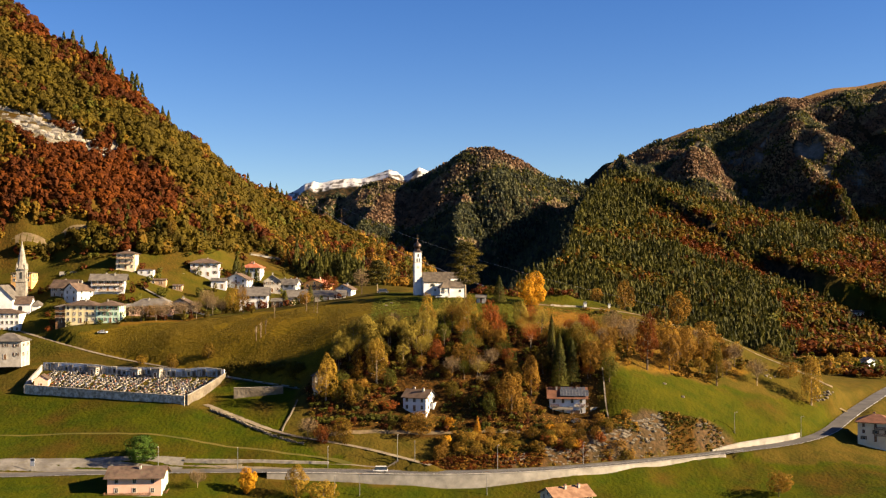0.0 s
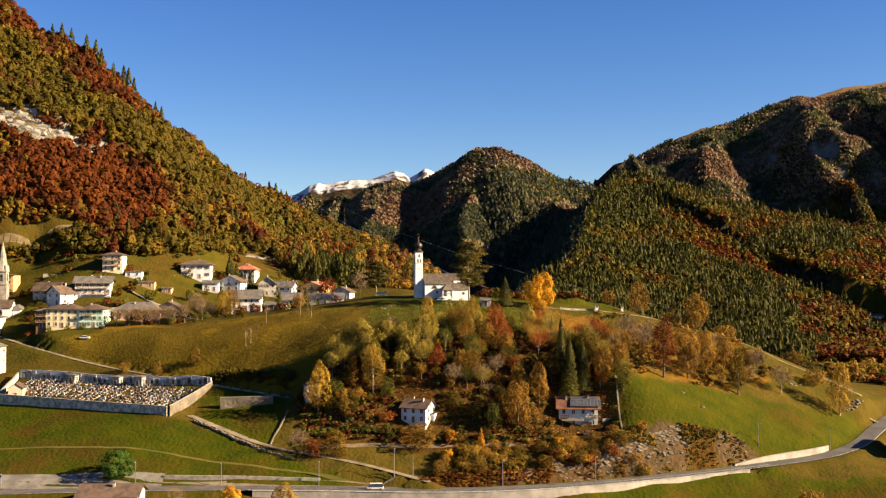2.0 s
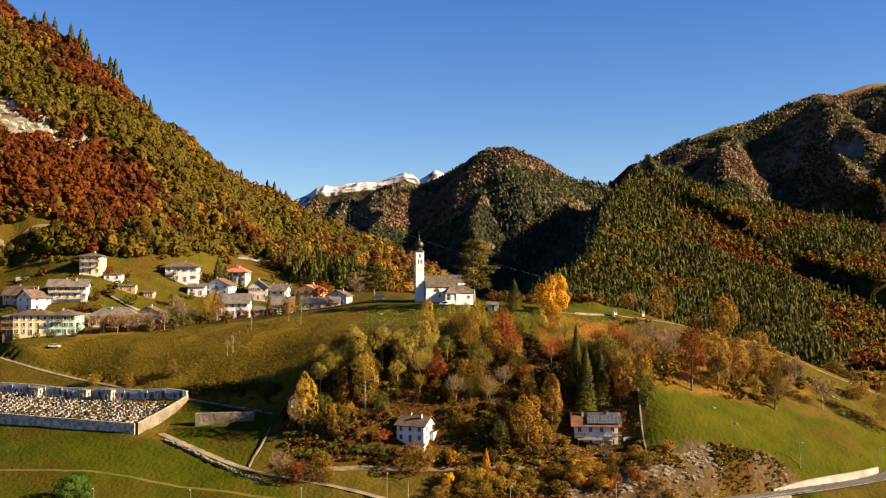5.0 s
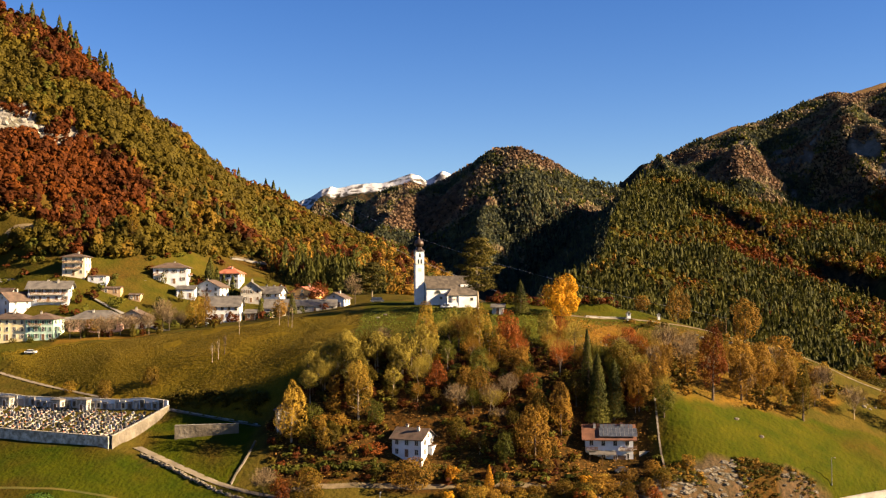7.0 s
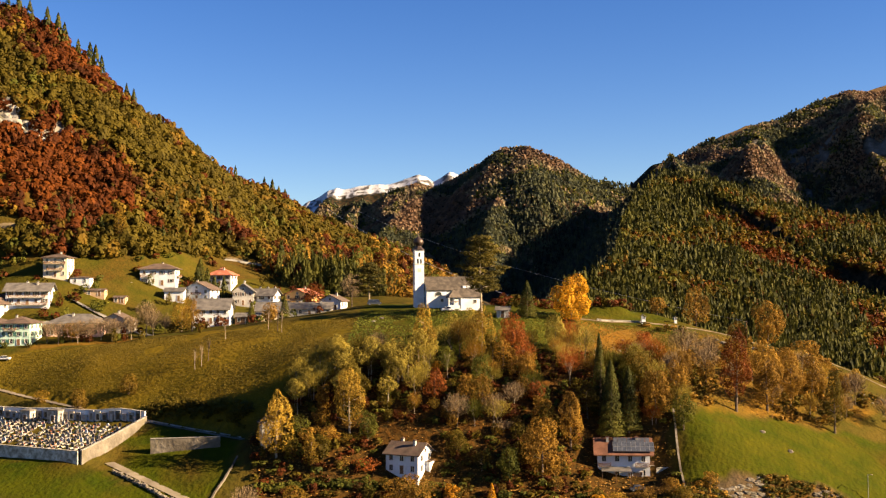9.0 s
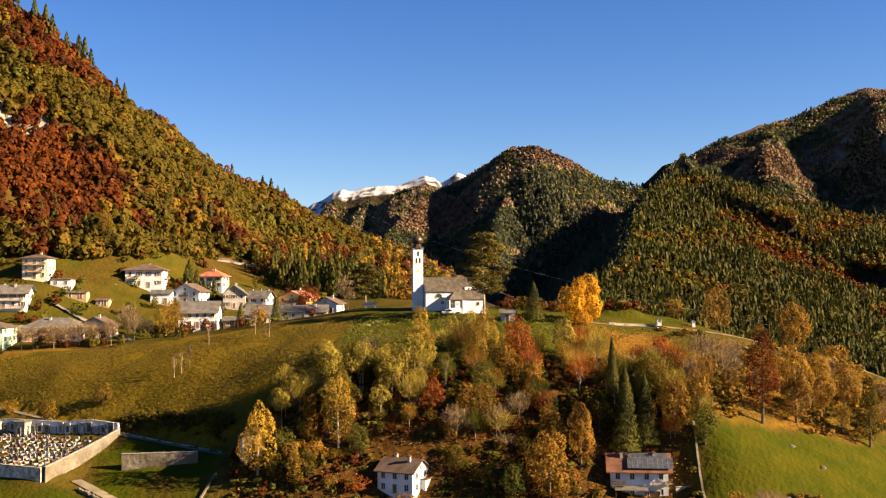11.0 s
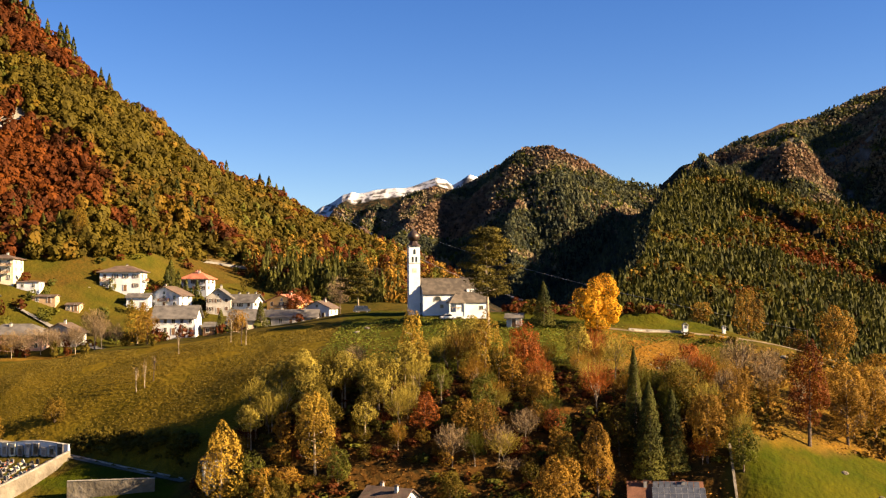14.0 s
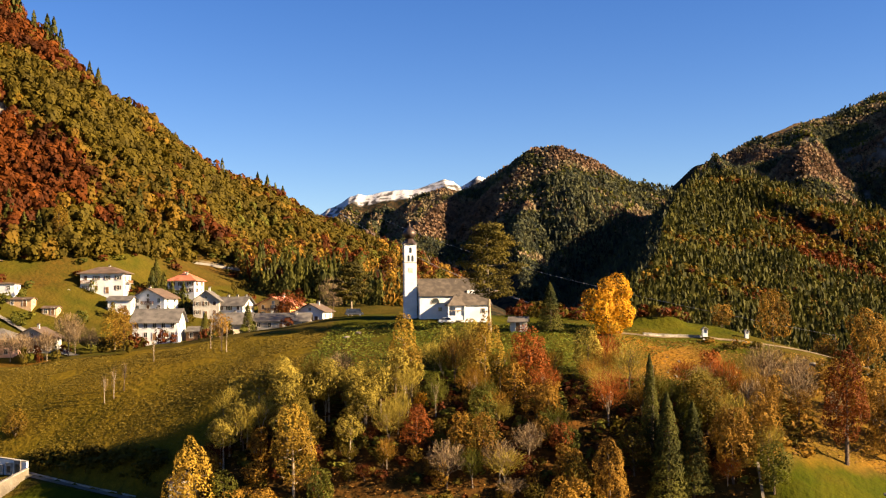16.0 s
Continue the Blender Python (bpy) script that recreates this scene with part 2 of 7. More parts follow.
LINES.append([(-160, 413.5, 55.6), (-123, 401.5, 54.6), (-93, 392, 53.8)])
LINES.append([(-221, 452, 62), (-161, 434, 59.8), (-130, 426, 59.4), (-85, 414.5, 58.8)])  # back of the graveyard
LINES.append([(-157, 468, 74.7), (-114, 474, 78), (-75, 470, 83), (-45, 466, 86.2), (-25, 465, 87.9), (-11, 466, 89.1)])  # top of the meadow
LINES.append([(-114, 445, 71), (-78, 438, 74.3), (-51, 430, 76.8), (-32, 417, 79.3)])
LINES.append([(-77, 414, 60.8), (-57, 408, 63.6), (-39, 403, 67.5), (-28, 402, 70.5)])
LINES.append([(-24, 480, 90), (-11, 482, 90), (9, 482, 89.7), (20, 480, 89)])  # church yard
LINES.append([(-26, 500, 90.6), (18, 500, 90)])
LINES.append([(-5, 432, 81.9), (15, 432, 80.7), (38, 436, 79.4), (62, 445, 76.6), (80, 440, 72.2)])
LINES.append([(-20, 405, 72.5), (3, 410, 75.2), (25, 412, 74), (47, 412, 71.8), (64, 412, 68.6)])
LINES.append([(-30, 396, 64.6), (3, 398, 65.4), (35, 400, 64.2), (56, 400, 64.2)])
LINES.append([(-46, 390, 54.8), (-17, 390, 55.2), (14, 390, 54.8), (37, 394, 54.3)])
LINES.append([(62, 398, 64.4), (101, 412, 56.2), (126, 420, 50.9), (151, 430, 45.6)])  # right meadow, top and foot
LINES.append([(58, 378, 47.2), (94, 384, 42.9), (128, 394, 39.3)])
LINES.append([(-215, 506, 78.5), (-172, 500, 78.5)])
LINES.append([(-166, 466, 75.6), (-136, 482, 77.7), (-115, 490, 79.4)])  # village terraces
LINES.append([(-107, 500, 80.9), (-90, 508, 81.9), (-61, 520, 85.1)])
LINES.append([(-205, 495, 87.1), (-168, 510, 89.9), (-138, 520, 89.2), (-109, 540, 90.2), (-89, 555, 89.3), (-66, 560, 87.8)])
LINES.append([(-222, 535, 97.3), (-158, 530, 101.6), (-123, 548, 97.9), (-104, 570, 97.2)])
LINES.append([(-73, 620, 100.2), (-46, 600, 93.9), (-26, 580, 92), (-7, 570, 90)])
LINES.append([(-250, 556, 134), (-200, 562, 136), (-175, 566, 133), (-148, 574, 129), (-131, 584, 118), (-112, 626, 119), (-92, 665, 113)])  # the steep wooded slope
LINES.append([(-300, 576, 178), (-224, 586, 172), (-190, 594, 164), (-160, 604, 154), (-140, 628, 142), (-116, 660, 129), (-104, 700, 121)])
LEFT_CREST = [(-340, 645, 312), (-269, 640, 270), (-236, 650, 239), (-206, 660, 220), (-177, 662, 197), (-156, 680, 178), (-136, 730, 159), (-121, 780, 145), (-105, 830, 130), (-74, 850, 118), (-37, 840, 109)]
LINES.append(LEFT_CREST)
LINES.append([(-330, 720, 270), (-230, 740, 190), (-190, 780, 140), (-150, 880, 90), (-60, 930, 60), (20, 860, 70)])  # behind the spur
LINES.append([(20, 540, 82), (70, 530, 72), (120, 520, 60), (170, 500, 52)])  # behind the knoll
LINES.append([(50, 484, 88), (66, 487, 87.6)])  # grassy mound by the shrine
LINES.append([(-10, 660, 75), (60, 640, 58), (130, 620, 48), (240, 640, 46)])
LINES.append([(-60, 343, 31.5), (-34, 346.2, 30.6), (0, 346.4, 29.6), (44, 352, 30.4), (72, 363, 32), (104, 377, 33)])  # foot of the road wall
LINES.append([(-300, 250, 28), (0, 250, 24), (300, 250, 28)])
LINES.append([(-300, 100, 24), (0, 100, 20), (300, 100, 24)])

# crests of the mountains beyond, each with the fall of its sides
HILL = [(50, 730, 78), (62, 820, 90), (94, 880, 101), (117, 960, 121), (139, 1080, 153), (169, 1190, 189), (197, 1240, 209), (246, 1240, 201), (305, 1240, 180), (365, 1220, 164), (497, 1200, 144), (700, 1200, 127)]
PEAK = [(-140, 1500, 126), (-113, 1480, 160), (-63, 1430, 205), (-17, 1375, 227), (32, 1315, 250), (59, 1305, 251), (94, 1310, 237), (134, 1330, 215), (174, 1340, 210)]
SPUR = [(76, 1300, 230), (31, 1265, 202), (15, 1200, 161), (20, 1120, 115)]
SHOULDER = [(-17, 1375, 225), (-48, 1335, 207), (-80, 1275, 176), (-104, 1200, 136)]
BROWN = [(-180, 1500, 159), (-146, 1500, 194), (-114, 1500, 218), (-78, 1500, 230), (-51, 1500, 223), (-19, 1500, 200)]
SNOW = [(-284, 1560, 171), (-242, 1560, 205), (-201, 1560, 228), (-160, 1560, 232), (-118, 1560, 234), (-77, 1560, 250), (-57, 1560, 240), (-35, 1560, 250), (13, 1560, 239)]
FAR = [(166, 1450, 214), (244, 1460, 257), (323, 1470, 290), (403, 1480, 318), (469, 1490, 337), (544, 1500, 354), (621, 1500, 361), (765, 1500, 374), (963, 1500, 366)]
MOUNTAINS = [(HILL, 0.30, 5, 90), (PEAK, 1.1, 14, 70), (SPUR, 0.95, 8, 60), (SHOULDER, 0.8, 8, 60), (BROWN, 0.7, 12, 60), (SNOW, 0.7, 22, 40), (FAR, 0.66, 46, 130)]

CTRL = np.concatenate([resample(line, 22) for line in LINES])
SOFT = 5.0


def kernel(x, y):
    return np.sqrt((x[..., None] - CTRL[:, 0]) ** 2 + (y[..., None] - CTRL[:, 1]) ** 2 + SOFT ** 2)


WEIGHT = np.linalg.solve(kernel(CTRL[:, 0], CTRL[:, 1]) - 2.0 * np.eye(len(CTRL)), CTRL[:, 2] - 60.0)


def near_land(x, y):
    out = np.empty(len(x))
    for i in range(0, len(x), 20000):
        out[i:i + 20000] = kernel(x[i:i + 20000], y[i:i + 20000]) @ WEIGHT + 60.0
    return out


def smooth_line(line, step=4.0, reach=5):
    p = resample(line, step)
    q = p.copy()
    for k in range(len(p)):
        h = min(reach, k, len(p) - 1 - k)
        q[k] = p[k - h:k + h + 1].mean(0)
    return q


ROAD_LINE, LANE_LOW_LINE, LANE_UP_LINE = smooth_line(ROAD), smooth_line(LANE_LOW, 3, 3), smooth_line(LANE_UP, 3, 5)
BEDS = [(ROAD_LINE, 4.3, 3.2), (LANE_LOW_LINE, 2.0, 2.0), (LANE_UP_LINE, 1.7, 2.0)]


def open_valley(x, y):
    """Farmland with meadows and scattered bushes at the hill's foot."""
    edge = np.interp(y, [640, 760, 900, 1020], [215, 238, 270, 330]) + 30 * smooth_noise(x, y, 40, 26)
    return np.clip((x - edge) / 14, 0, 1) * np.clip((1010 - y) / 30, 0, 1) * (y > 600)


def land(x, y):
    """Height of the ground."""
    x, y = np.atleast_1d(np.asarray(x, float)), np.atleast_1d(np.asarray(y, float))
    z = near_land(np.clip(x, -330, 330), np.clip(y, 60, 900))
    out = np.maximum(np.abs(x) - 330, 0) + np.maximum(60 - y, 0) + np.maximum(y - 900, 0)
    keep = np.clip(1 - out / 250, 0, 1)
    valley = 30 + 6 * smooth_noise(x, y, 300)
    z = valley + (z - valley) * keep
    z = z + (smooth_noise(x, y, 14, 1) * 1.1 + smooth_noise(x, y, 5, 2) * 0.35)
    mound = 89.3 - 0.75 * (np.maximum(np.abs(x - 52) - 5.2, 0) + np.maximum(np.abs(y - 482.5) - 2.5, 0))
    z = np.maximum(z, np.where(np.hypot(x - 52, y - 482) < 18, mound, -99))  # grassy mound by the shrine
    for line, half, soft in BEDS:  # roads lie on level beds
        near = (x > line[:, 0].min() - 9) & (x < line[:, 0].max() + 9) & (y > line[:, 1].min() - 9) & (y < line[:, 1].max() + 9)
        if near.any():
            d, top, _ = to_line(x[near], y[near], line)
            w = np.clip((half + soft - d) / soft, 0, 1)
            w = w * w * (3 - 2 * w)
            if line is ROAD_LINE:  # the road wall drops straight down on the valley side
                below = (d > 1.2) & (y[near] < np.interp(x[near], line[:, 0], line[:, 1])) & (x[near] > -62) & (x[near] < 104)
                drop = np.interp(x[near], [-62, -34, -14, 0, 12, 23, 39, 53, 70, 104], [0.5, 1.8, 3.2, 4.6, 4.6, 3.6, 2.2, 0.9, 0.7, 0.5])
                w = np.where(below, 0, w)
                z[near] = np.where(below & (d < 12), np.minimum(z[near], top - drop + 0.08 * np.clip(d - 3.4, 0, 9) + 2.0 * np.clip(d - 8, 0, 4)), z[near])
            z[near] = z[near] * (1 - w) + (top - 0.12) * w
    wild = np.clip((z - 108) / 20, 0, 1) * (x < -20)
    z = z + wild * (smooth_noise(x, y, 45, 3) * 9 + smooth_noise(x, y, 18, 4) * 5)
    for line, fall, rough, size in MOUNTAINS:
        d, top, along = to_line(x, y, line)
        if line is HILL:  # its western flank is the steep one
            fall = np.where((x < np.interp(y, [730, 820, 880, 960, 1080, 1190, 1240], [50, 66, 94, 117, 139, 169, 197])) & (y > 715), 0.85, fall)
        spur = smooth_noise(along, d * 0.2, size, 5) + 0.5 - np.abs(2 * smooth_noise(along, d * 0.12, size * 0.5, 9)) + 0.5 * smooth_noise(x, y, size * 0.45, 6) + 0.22 * smooth_noise(x, y, size * 0.18, 8)
        h = top - fall * d + rough * spur * np.clip(d / 60, 0.22 if line is SNOW or line is FAR else 0.06, 1.6)
        if line is FAR:
            h = h + 20 * (smooth_noise(x, y, 46, 14) + 0.5 * smooth_noise(x, y, 20, 15)) * np.clip((d - 25) / 60, 0, 1)
        z = np.maximum(z, h)
    return z


def ground_z(x, y):
    return float(land(x, y)[0])


def spaced(*stretches):
    out = []
    for a, b, step in stretches:
        out += list(np.arange(a, b, step))
    return np.array(out + [stretches[-1][1]])


def grid_mesh(name, xs, ys, fn):
    gx, gy = np.meshgrid(xs, ys)
    x, y = gx.ravel(), gy.ravel()
    z = fn(x, y)
    nx, ny = len(xs), len(ys)
    k = (np.arange(ny - 1)[:, None] * nx + np.arange(nx - 1)).ravel()
    return x, y, z, quad_mesh(name, np.stack([x, y, z], 1), np.stack([k, k + 1, k + nx + 1, k + nx], 1))


def quad_mesh(name, verts, quads, smooth=False):
    me = bpy.data.meshes.new(name)
    me.vertices.add(len(verts))
    me.vertices.foreach_set("co", np.asarray(verts, np.float32).ravel())
    me.loops.add(quads.size)
    me.loops.foreach_set("vertex_index", quads.astype(np.int32).ravel())
    me.polygons.add(len(quads))
    me.polygons.foreach_set("loop_start", (np.arange(len(quads)) * quads.shape[1]).astype(np.int32))
    me.polygons.foreach_set("loop_total", np.full(len(quads), quads.shape[1], np.int32))
    if smooth:
        me.polygons.foreach_set("use_smooth", np.ones(len(quads), bool))
    me.update(calc_edges=True)
    return me


def inside(x, y, corners):
    """Which places lie inside a polygon of the plan."""
    r = np.zeros(np.shape(x), bool)
    for (ax, ay), (bx, by) in zip(corners, corners[1:] + corners[:1]):
        if ay != by:
            r ^= ((ay > y) != (by > y)) & (x < (bx - ax) * (y - ay) / (by - ay) + ax)
    return r


# stretches of the plan
P_LOW_MEADOW = [(-300, 340), (-20, 352), (-57, 371), (-90, 388), (-160, 410), (-300, 446)]
P_VINEYARD = [(-160, 466), (-114, 474), (-45, 466), (-30, 464), (-28, 402), (-56, 404), (-84, 416), (-102, 426), (-140, 448)]
P_RIGHT_MEADOW = [(59, 378), (59.5, 399), (101, 413), (126, 421), (155, 432), (160, 440), (150, 408), (128, 396), (94, 385)]
P_GROVE = [(-45, 374), (-52, 400), (-30, 404), (-24, 414), (0, 416), (30, 424), (66, 430), (66, 414), (58, 400), (58, 380), (40, 374)]
P_KNOLL = [(-28, 404), (-30, 464), (28, 470), (62, 470), (30, 424), (0, 416), (-24, 414)]
P_LITTER = [(30, 424), (40, 458), (62, 470), (118, 466), (128, 440), (101, 414), (62, 400), (66, 430)]
P_CROFT = [(-88, 392), (-84, 414), (-54, 401), (-57, 374)]
P_BELOW_ROAD = [(-300, 200), (300, 200), (300, 380), (100, 380), (41, 355), (-3, 349), (-140, 342), (-300, 328)]

def soft_inside(x, y, corners, seed):
    """1 inside a stretch, 0 outside, with a ragged edge."""
    jx, jy = smooth_noise(x, y, 6, seed) * 5 + smooth_noise(x, y, 2.5, seed) * 2, smooth_noise(x, y, 6, seed + 1) * 5
    return inside(x + jx, y + jy, corners).astype(float)


def bank_fields(x, y):
    """The steep bank above the road: bare rock, and the vines and leaves over it."""
    d, _, along = to_line(x, y, ROAD_LINE)
    above = y > np.interp(x, ROAD_LINE[:, 0], ROAD_LINE[:, 1])
    reach = np.interp(x, [-8, 5, 40, 58, 75, 98, 108], [5, 13, 13, 15, 13, 8, 5])
    on = above & (d > 4.4) & (d < reach) & (x > -8) & (x < 108)
    rock = on * np.clip((smooth_noise(x, y, 9, 51) + 0.5 * smooth_noise(x, y, 3, 52) + np.interp(x, [0, 26, 34, 50, 62, 104], [-0.25, -0.1, 0.18, 0.1, 0.2, 0.25])) * 5, 0, 1)
    return on, rock


def far_rock(x, y):
    d = to_line(x, y, FAR)[0]
    return np.clip((0.5 * smooth_noise(x, y, 60, 41) + 0.8 * smooth_noise(x, y, 17, 42) + 0.5 * smooth_noise(x, y, 8, 44) - 0.28) / 0.1, 0, 1) * (d < 190) * (d > 24) * (x > 330) * (y > 1300)


def build_ground():
    xs = spaced((-4000, -900, 155), (-900, -300, 10), (-300, -210, 3), (-210, 190, 2.2), (190, 300, 4), (300, 900, 10), (900, 4000, 155))
    ys = spaced((-4000, 0, 200), (0, 320, 16), (320, 520, 2.1), (520, 640, 3.4), (640, 900, 7), (900, 1460, 9), (1460, 1620, 4), (1620, 4000, 119))
    x, y, z, me = grid_mesh("ground", xs, ys, land)
    fresh = np.maximum.reduce([soft_inside(x, y, P_LOW_MEADOW, 11), 0.78 * soft_inside(x, y, P_RIGHT_MEADOW, 13), soft_inside(x, y, P_CROFT, 15), soft_inside(x, y, P_BELOW_ROAD, 16)])
    fresh = np.maximum(fresh, soft_inside(x, y, P_KNOLL, 12) * 0.55)
    fresh = np.maximum(fresh, inside(x, y, [(-30, 462), (80, 462), (80, 500), (-30, 505)]) * 0.7)
    fresh = np.maximum(fresh, inside(x, y, [(-300, 440), (-150, 440), (-150, 468), (-110, 476), (-50, 480), (-50, 540), (-90, 590), (-140, 570), (-300, 540)]) * 0.35)
    dry = soft_inside(x, y, P_VINEYARD, 17)
    gold = soft_inside(x, y, P_LITTER, 19) * np.clip(0.34 + 1.5 * smooth_noise(x, y, 11, 20), 0, 0.65)
    litter = soft_inside(x, y, P_GROVE, 21)
    gold = np.maximum(gold, inside(x, y, [(30, 440), (62, 440), (66, 468), (34, 462)]) * np.clip(1.1 - np.hypot(x - 46, y - 452) / 16 + smooth_noise(x, y, 5, 3), 0, 1))
    gold = np.maximum(gold, 0.7 * inside(x, y, [(-144, 471), (-112, 478), (-98, 481), (-98, 487), (-144, 478)]))
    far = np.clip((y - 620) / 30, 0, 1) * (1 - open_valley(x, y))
    fresh = np.maximum(fresh, open_valley(x, y) * np.clip(0.5 + 2 * smooth_noise(x, y, 30, 25), 0, 1))
    steep = np.clip((z - 112) / 14, 0, 1) * (x < -60) * (y < 900)
    litter = np.maximum(litter, steep * np.clip(0.35 + 1.5 * smooth_noise(x, y, 30, 23), 0, 1))
    hang = inside(x, y, [(-300, 512), (-150, 512), (-100, 560), (-60, 580), (-60, 640), (-300, 600)])
    litter = np.maximum(litter, hang * (z > 100) * np.clip(1.6 * smooth_noise(x, y, 17, 24) + 0.1, 0, 0.6))
    d_snow, _, _ = to_line(x, y, SNOW)
    d_far, top, _ = to_line(x, y, FAR)
    d_br, _, _ = to_line(x, y, BROWN)
    snow = np.clip((0.2 + 1.5 * smooth_noise(x, y, 9, 32) + 0.9 * smooth_noise(x, y, 26, 31) + (75 - d_snow) / 110) / 0.1, 0, 1) * (d_snow < d_br - 12) * (y > 1440) * (x < 60)
    bald = np.clip((11 - d_far + 20 * smooth_noise(x, y, 40, 33)) / 8, 0, 1) * (y > 1380) * (x > 300)
    cliff = far_rock(x, y) * 0.5
    rock = np.clip(1.25 - np.hypot((x + 214) / 38, (z - 172) / 15) + 1.1 * smooth_noise(x + z, y, 9, 43), 0, 1) * (y > 560) * (y < 640)
    rock = np.maximum(rock, cliff)
    on_bank, bank = bank_fields(x, y)
    rock = np.maximum(rock, bank * 0.12)
    litter = np.maximum(litter, on_bank * 0.9)
    fresh = np.where(on_bank, 0, fresh)
    for key, value in (("fresh", fresh), ("dry", dry), ("litter", litter), ("gold", gold), ("wood", far), ("snow", snow), ("bald", bald), ("rock", rock)):
        me.attributes.new(key, "FLOAT", "POINT").data.foreach_set("value", value.astype(np.float32))
    me.polygons.foreach_set("use_smooth", np.ones(len(me.polygons), bool))
    ob = tagged(new("ground", me), "hilly alpine ground with autumn meadows, leaf litter and wooded slopes", "ground", kind="structure")
    m = bpy.data.materials.new("land_cover")
    m.use_nodes = True
    n, link = m.node_tree.nodes, m.node_tree.links.new
    geo = n.new("ShaderNodeNewGeometry")

    def noise_at(scale, detail=4, lo=0.3, hi=0.7):
        t = n.new("ShaderNodeTexNoise")
        t.inputs["Scale"].default_value, t.inputs["Detail"].default_value = scale, detail
        link(geo.outputs["Position"], t.inputs["Vector"])
        r = n.new("ShaderNodeMapRange")
        r.inputs[1].default_value, r.inputs[2].default_value = lo, hi
        link(t.outputs["Fac"], r.inputs[0])
        return r.outputs[0]

    def blend(fac, a, b):
        x = n.new("ShaderNodeMix")
        x.data_type = "RGBA"
        if hasattr(fac, "is_output"):
            link(fac, x.inputs[0])
        else:
            x.inputs[0].default_value = fac
        for k, v in ((6, a), (7, b)):
            if hasattr(v, "is_output"):
                link(v, x.inputs[k])
            else:
                x.inputs[k].default_value = (0.6 * v[0], 0.6 * v[1], 0.6 * v[2], 1)
        return x.outputs[2]

    def cover(key):
        a = n.new("ShaderNodeAttribute")
        a.attribute_name = key
        return a.outputs["Fac"]

    wide, mid, fine, grain = noise_at(0.035), noise_at(0.16, 5), noise_at(0.8, 4), noise_at(3.0, 2)
    base = blend(mid, (0.07, 0.062, 0.008), (0.13, 0.088, 0.014))
    patch = noise_at(0.042, 6, 0.49, 0.66)
    fresh_c = blend(patch, blend(mid, (0.038, 0.063, 0.001), (0.084, 0.089, 0.0015)), blend(mid, (0.056, 0.048, 0.004), (0.105, 0.059, 0.0075)))
    fresh_c = blend(fine, fresh_c, blend(0.35, fresh_c, (0.05, 0.06, 0.006)))
    dry_c = blend(fine, blend(mid, (0.118, 0.09, 0.006), (0.185, 0.124, 0.011)), blend(wide, (0.165, 0.125, 0.008), (0.28, 0.17, 0.016)))
    litter_c = blend(fine, blend(mid, (0.022, 0.017, 0.006), (0.055, 0.034, 0.010)), blend(wide, (0.10, 0.053, 0.011), (0.18, 0.07, 0.013)))
    rock_c = blend(fine, blend(mid, (0.16, 0.145, 0.12), (0.34, 0.32, 0.28)), blend(mid, (0.30, 0.28, 0.24), (0.52, 0.49, 0.44)))
    bald_c = blend(mid, (0.24, 0.14, 0.06), (0.36, 0.22, 0.10))
    snow_c = blend(noise_at(0.085, 6, 0.40, 0.50), (0.16, 0.15, 0.15), blend(mid, (0.78, 0.79, 0.82), (0.88, 0.88, 0.90)))
    c = blend(cover("fresh"), base, fresh_c)
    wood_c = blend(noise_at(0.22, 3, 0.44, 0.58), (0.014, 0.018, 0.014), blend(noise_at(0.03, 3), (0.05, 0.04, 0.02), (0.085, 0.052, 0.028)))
    gold_c = blend(fine, blend(mid, (0.16, 0.085, 0.014), (0.28, 0.145, 0.02)), blend(wide, (0.27, 0.15, 0.02), (0.44, 0.19, 0.022)))
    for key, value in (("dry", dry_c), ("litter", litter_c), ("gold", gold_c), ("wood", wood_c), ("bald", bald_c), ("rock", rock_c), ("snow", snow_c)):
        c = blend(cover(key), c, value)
    c = blend(grain, c, blend(0.35, c, (0.03, 0.025, 0.01)))
    b = n["Principled BSDF"]
    link(c, b.inputs["Base Color"])
    b.inputs["Roughness"].default_value, b.inputs["Specular IOR Level"].default_value = 1.0, 0.02
    bp = n.new("ShaderNodeBump")
    bp.inputs["Strength"].default_value, bp.inputs["Distance"].default_value = 0.6, 0.3
    link(fine, bp.inputs["Height"])
    link(bp.outputs[0], b.inputs["Normal"])
    me.materials.append(m)
    return ob


build_ground()


def ribbon(name, line, width, mat, label, category, lift=0.16, step=3.0, offset=0.0, level=True):
    """A road or lane draped along a line of the plan."""
    pts = resample([tuple(p) for p in line], step)
    tang = np.gradient(pts[:, :2], axis=0)
    tang /= np.linalg.norm(tang, axis=1)[:, None]
    side = np.stack([tang[:, 1], -tang[:, 0]], 1)
    cols = np.array([-0.5, -0.25, 0, 0.25, 0.5]) * width + offset
    v = []
    for c in cols:
        xy = pts[:, :2] + side * c
        v.append(np.stack([xy[:, 0], xy[:, 1], land(xy[:, 0], xy[:, 1])], 1))
    v = np.stack(v, 1)
    if line is ROAD_LINE:
        v[:, :, 2] = pts[:, 2:3] - 0.12 + lift
    else:
        v[:, :, 2] = (v[:, :, 2].mean(1, keepdims=True) if level else v[:, :, 2]) + lift
    n, k = len(pts), len(cols)
    q = np.array([[i * k + j, i * k + j + 1, (i + 1) * k + j + 1, (i + 1) * k + j] for i in range(n - 1) for j in range(k - 1)])
    me = quad_mesh(name, v.reshape(-1, 3), q, True)
    me.materials.append(mat)
    return tagged(new(name, me), label, category, kind="structure")


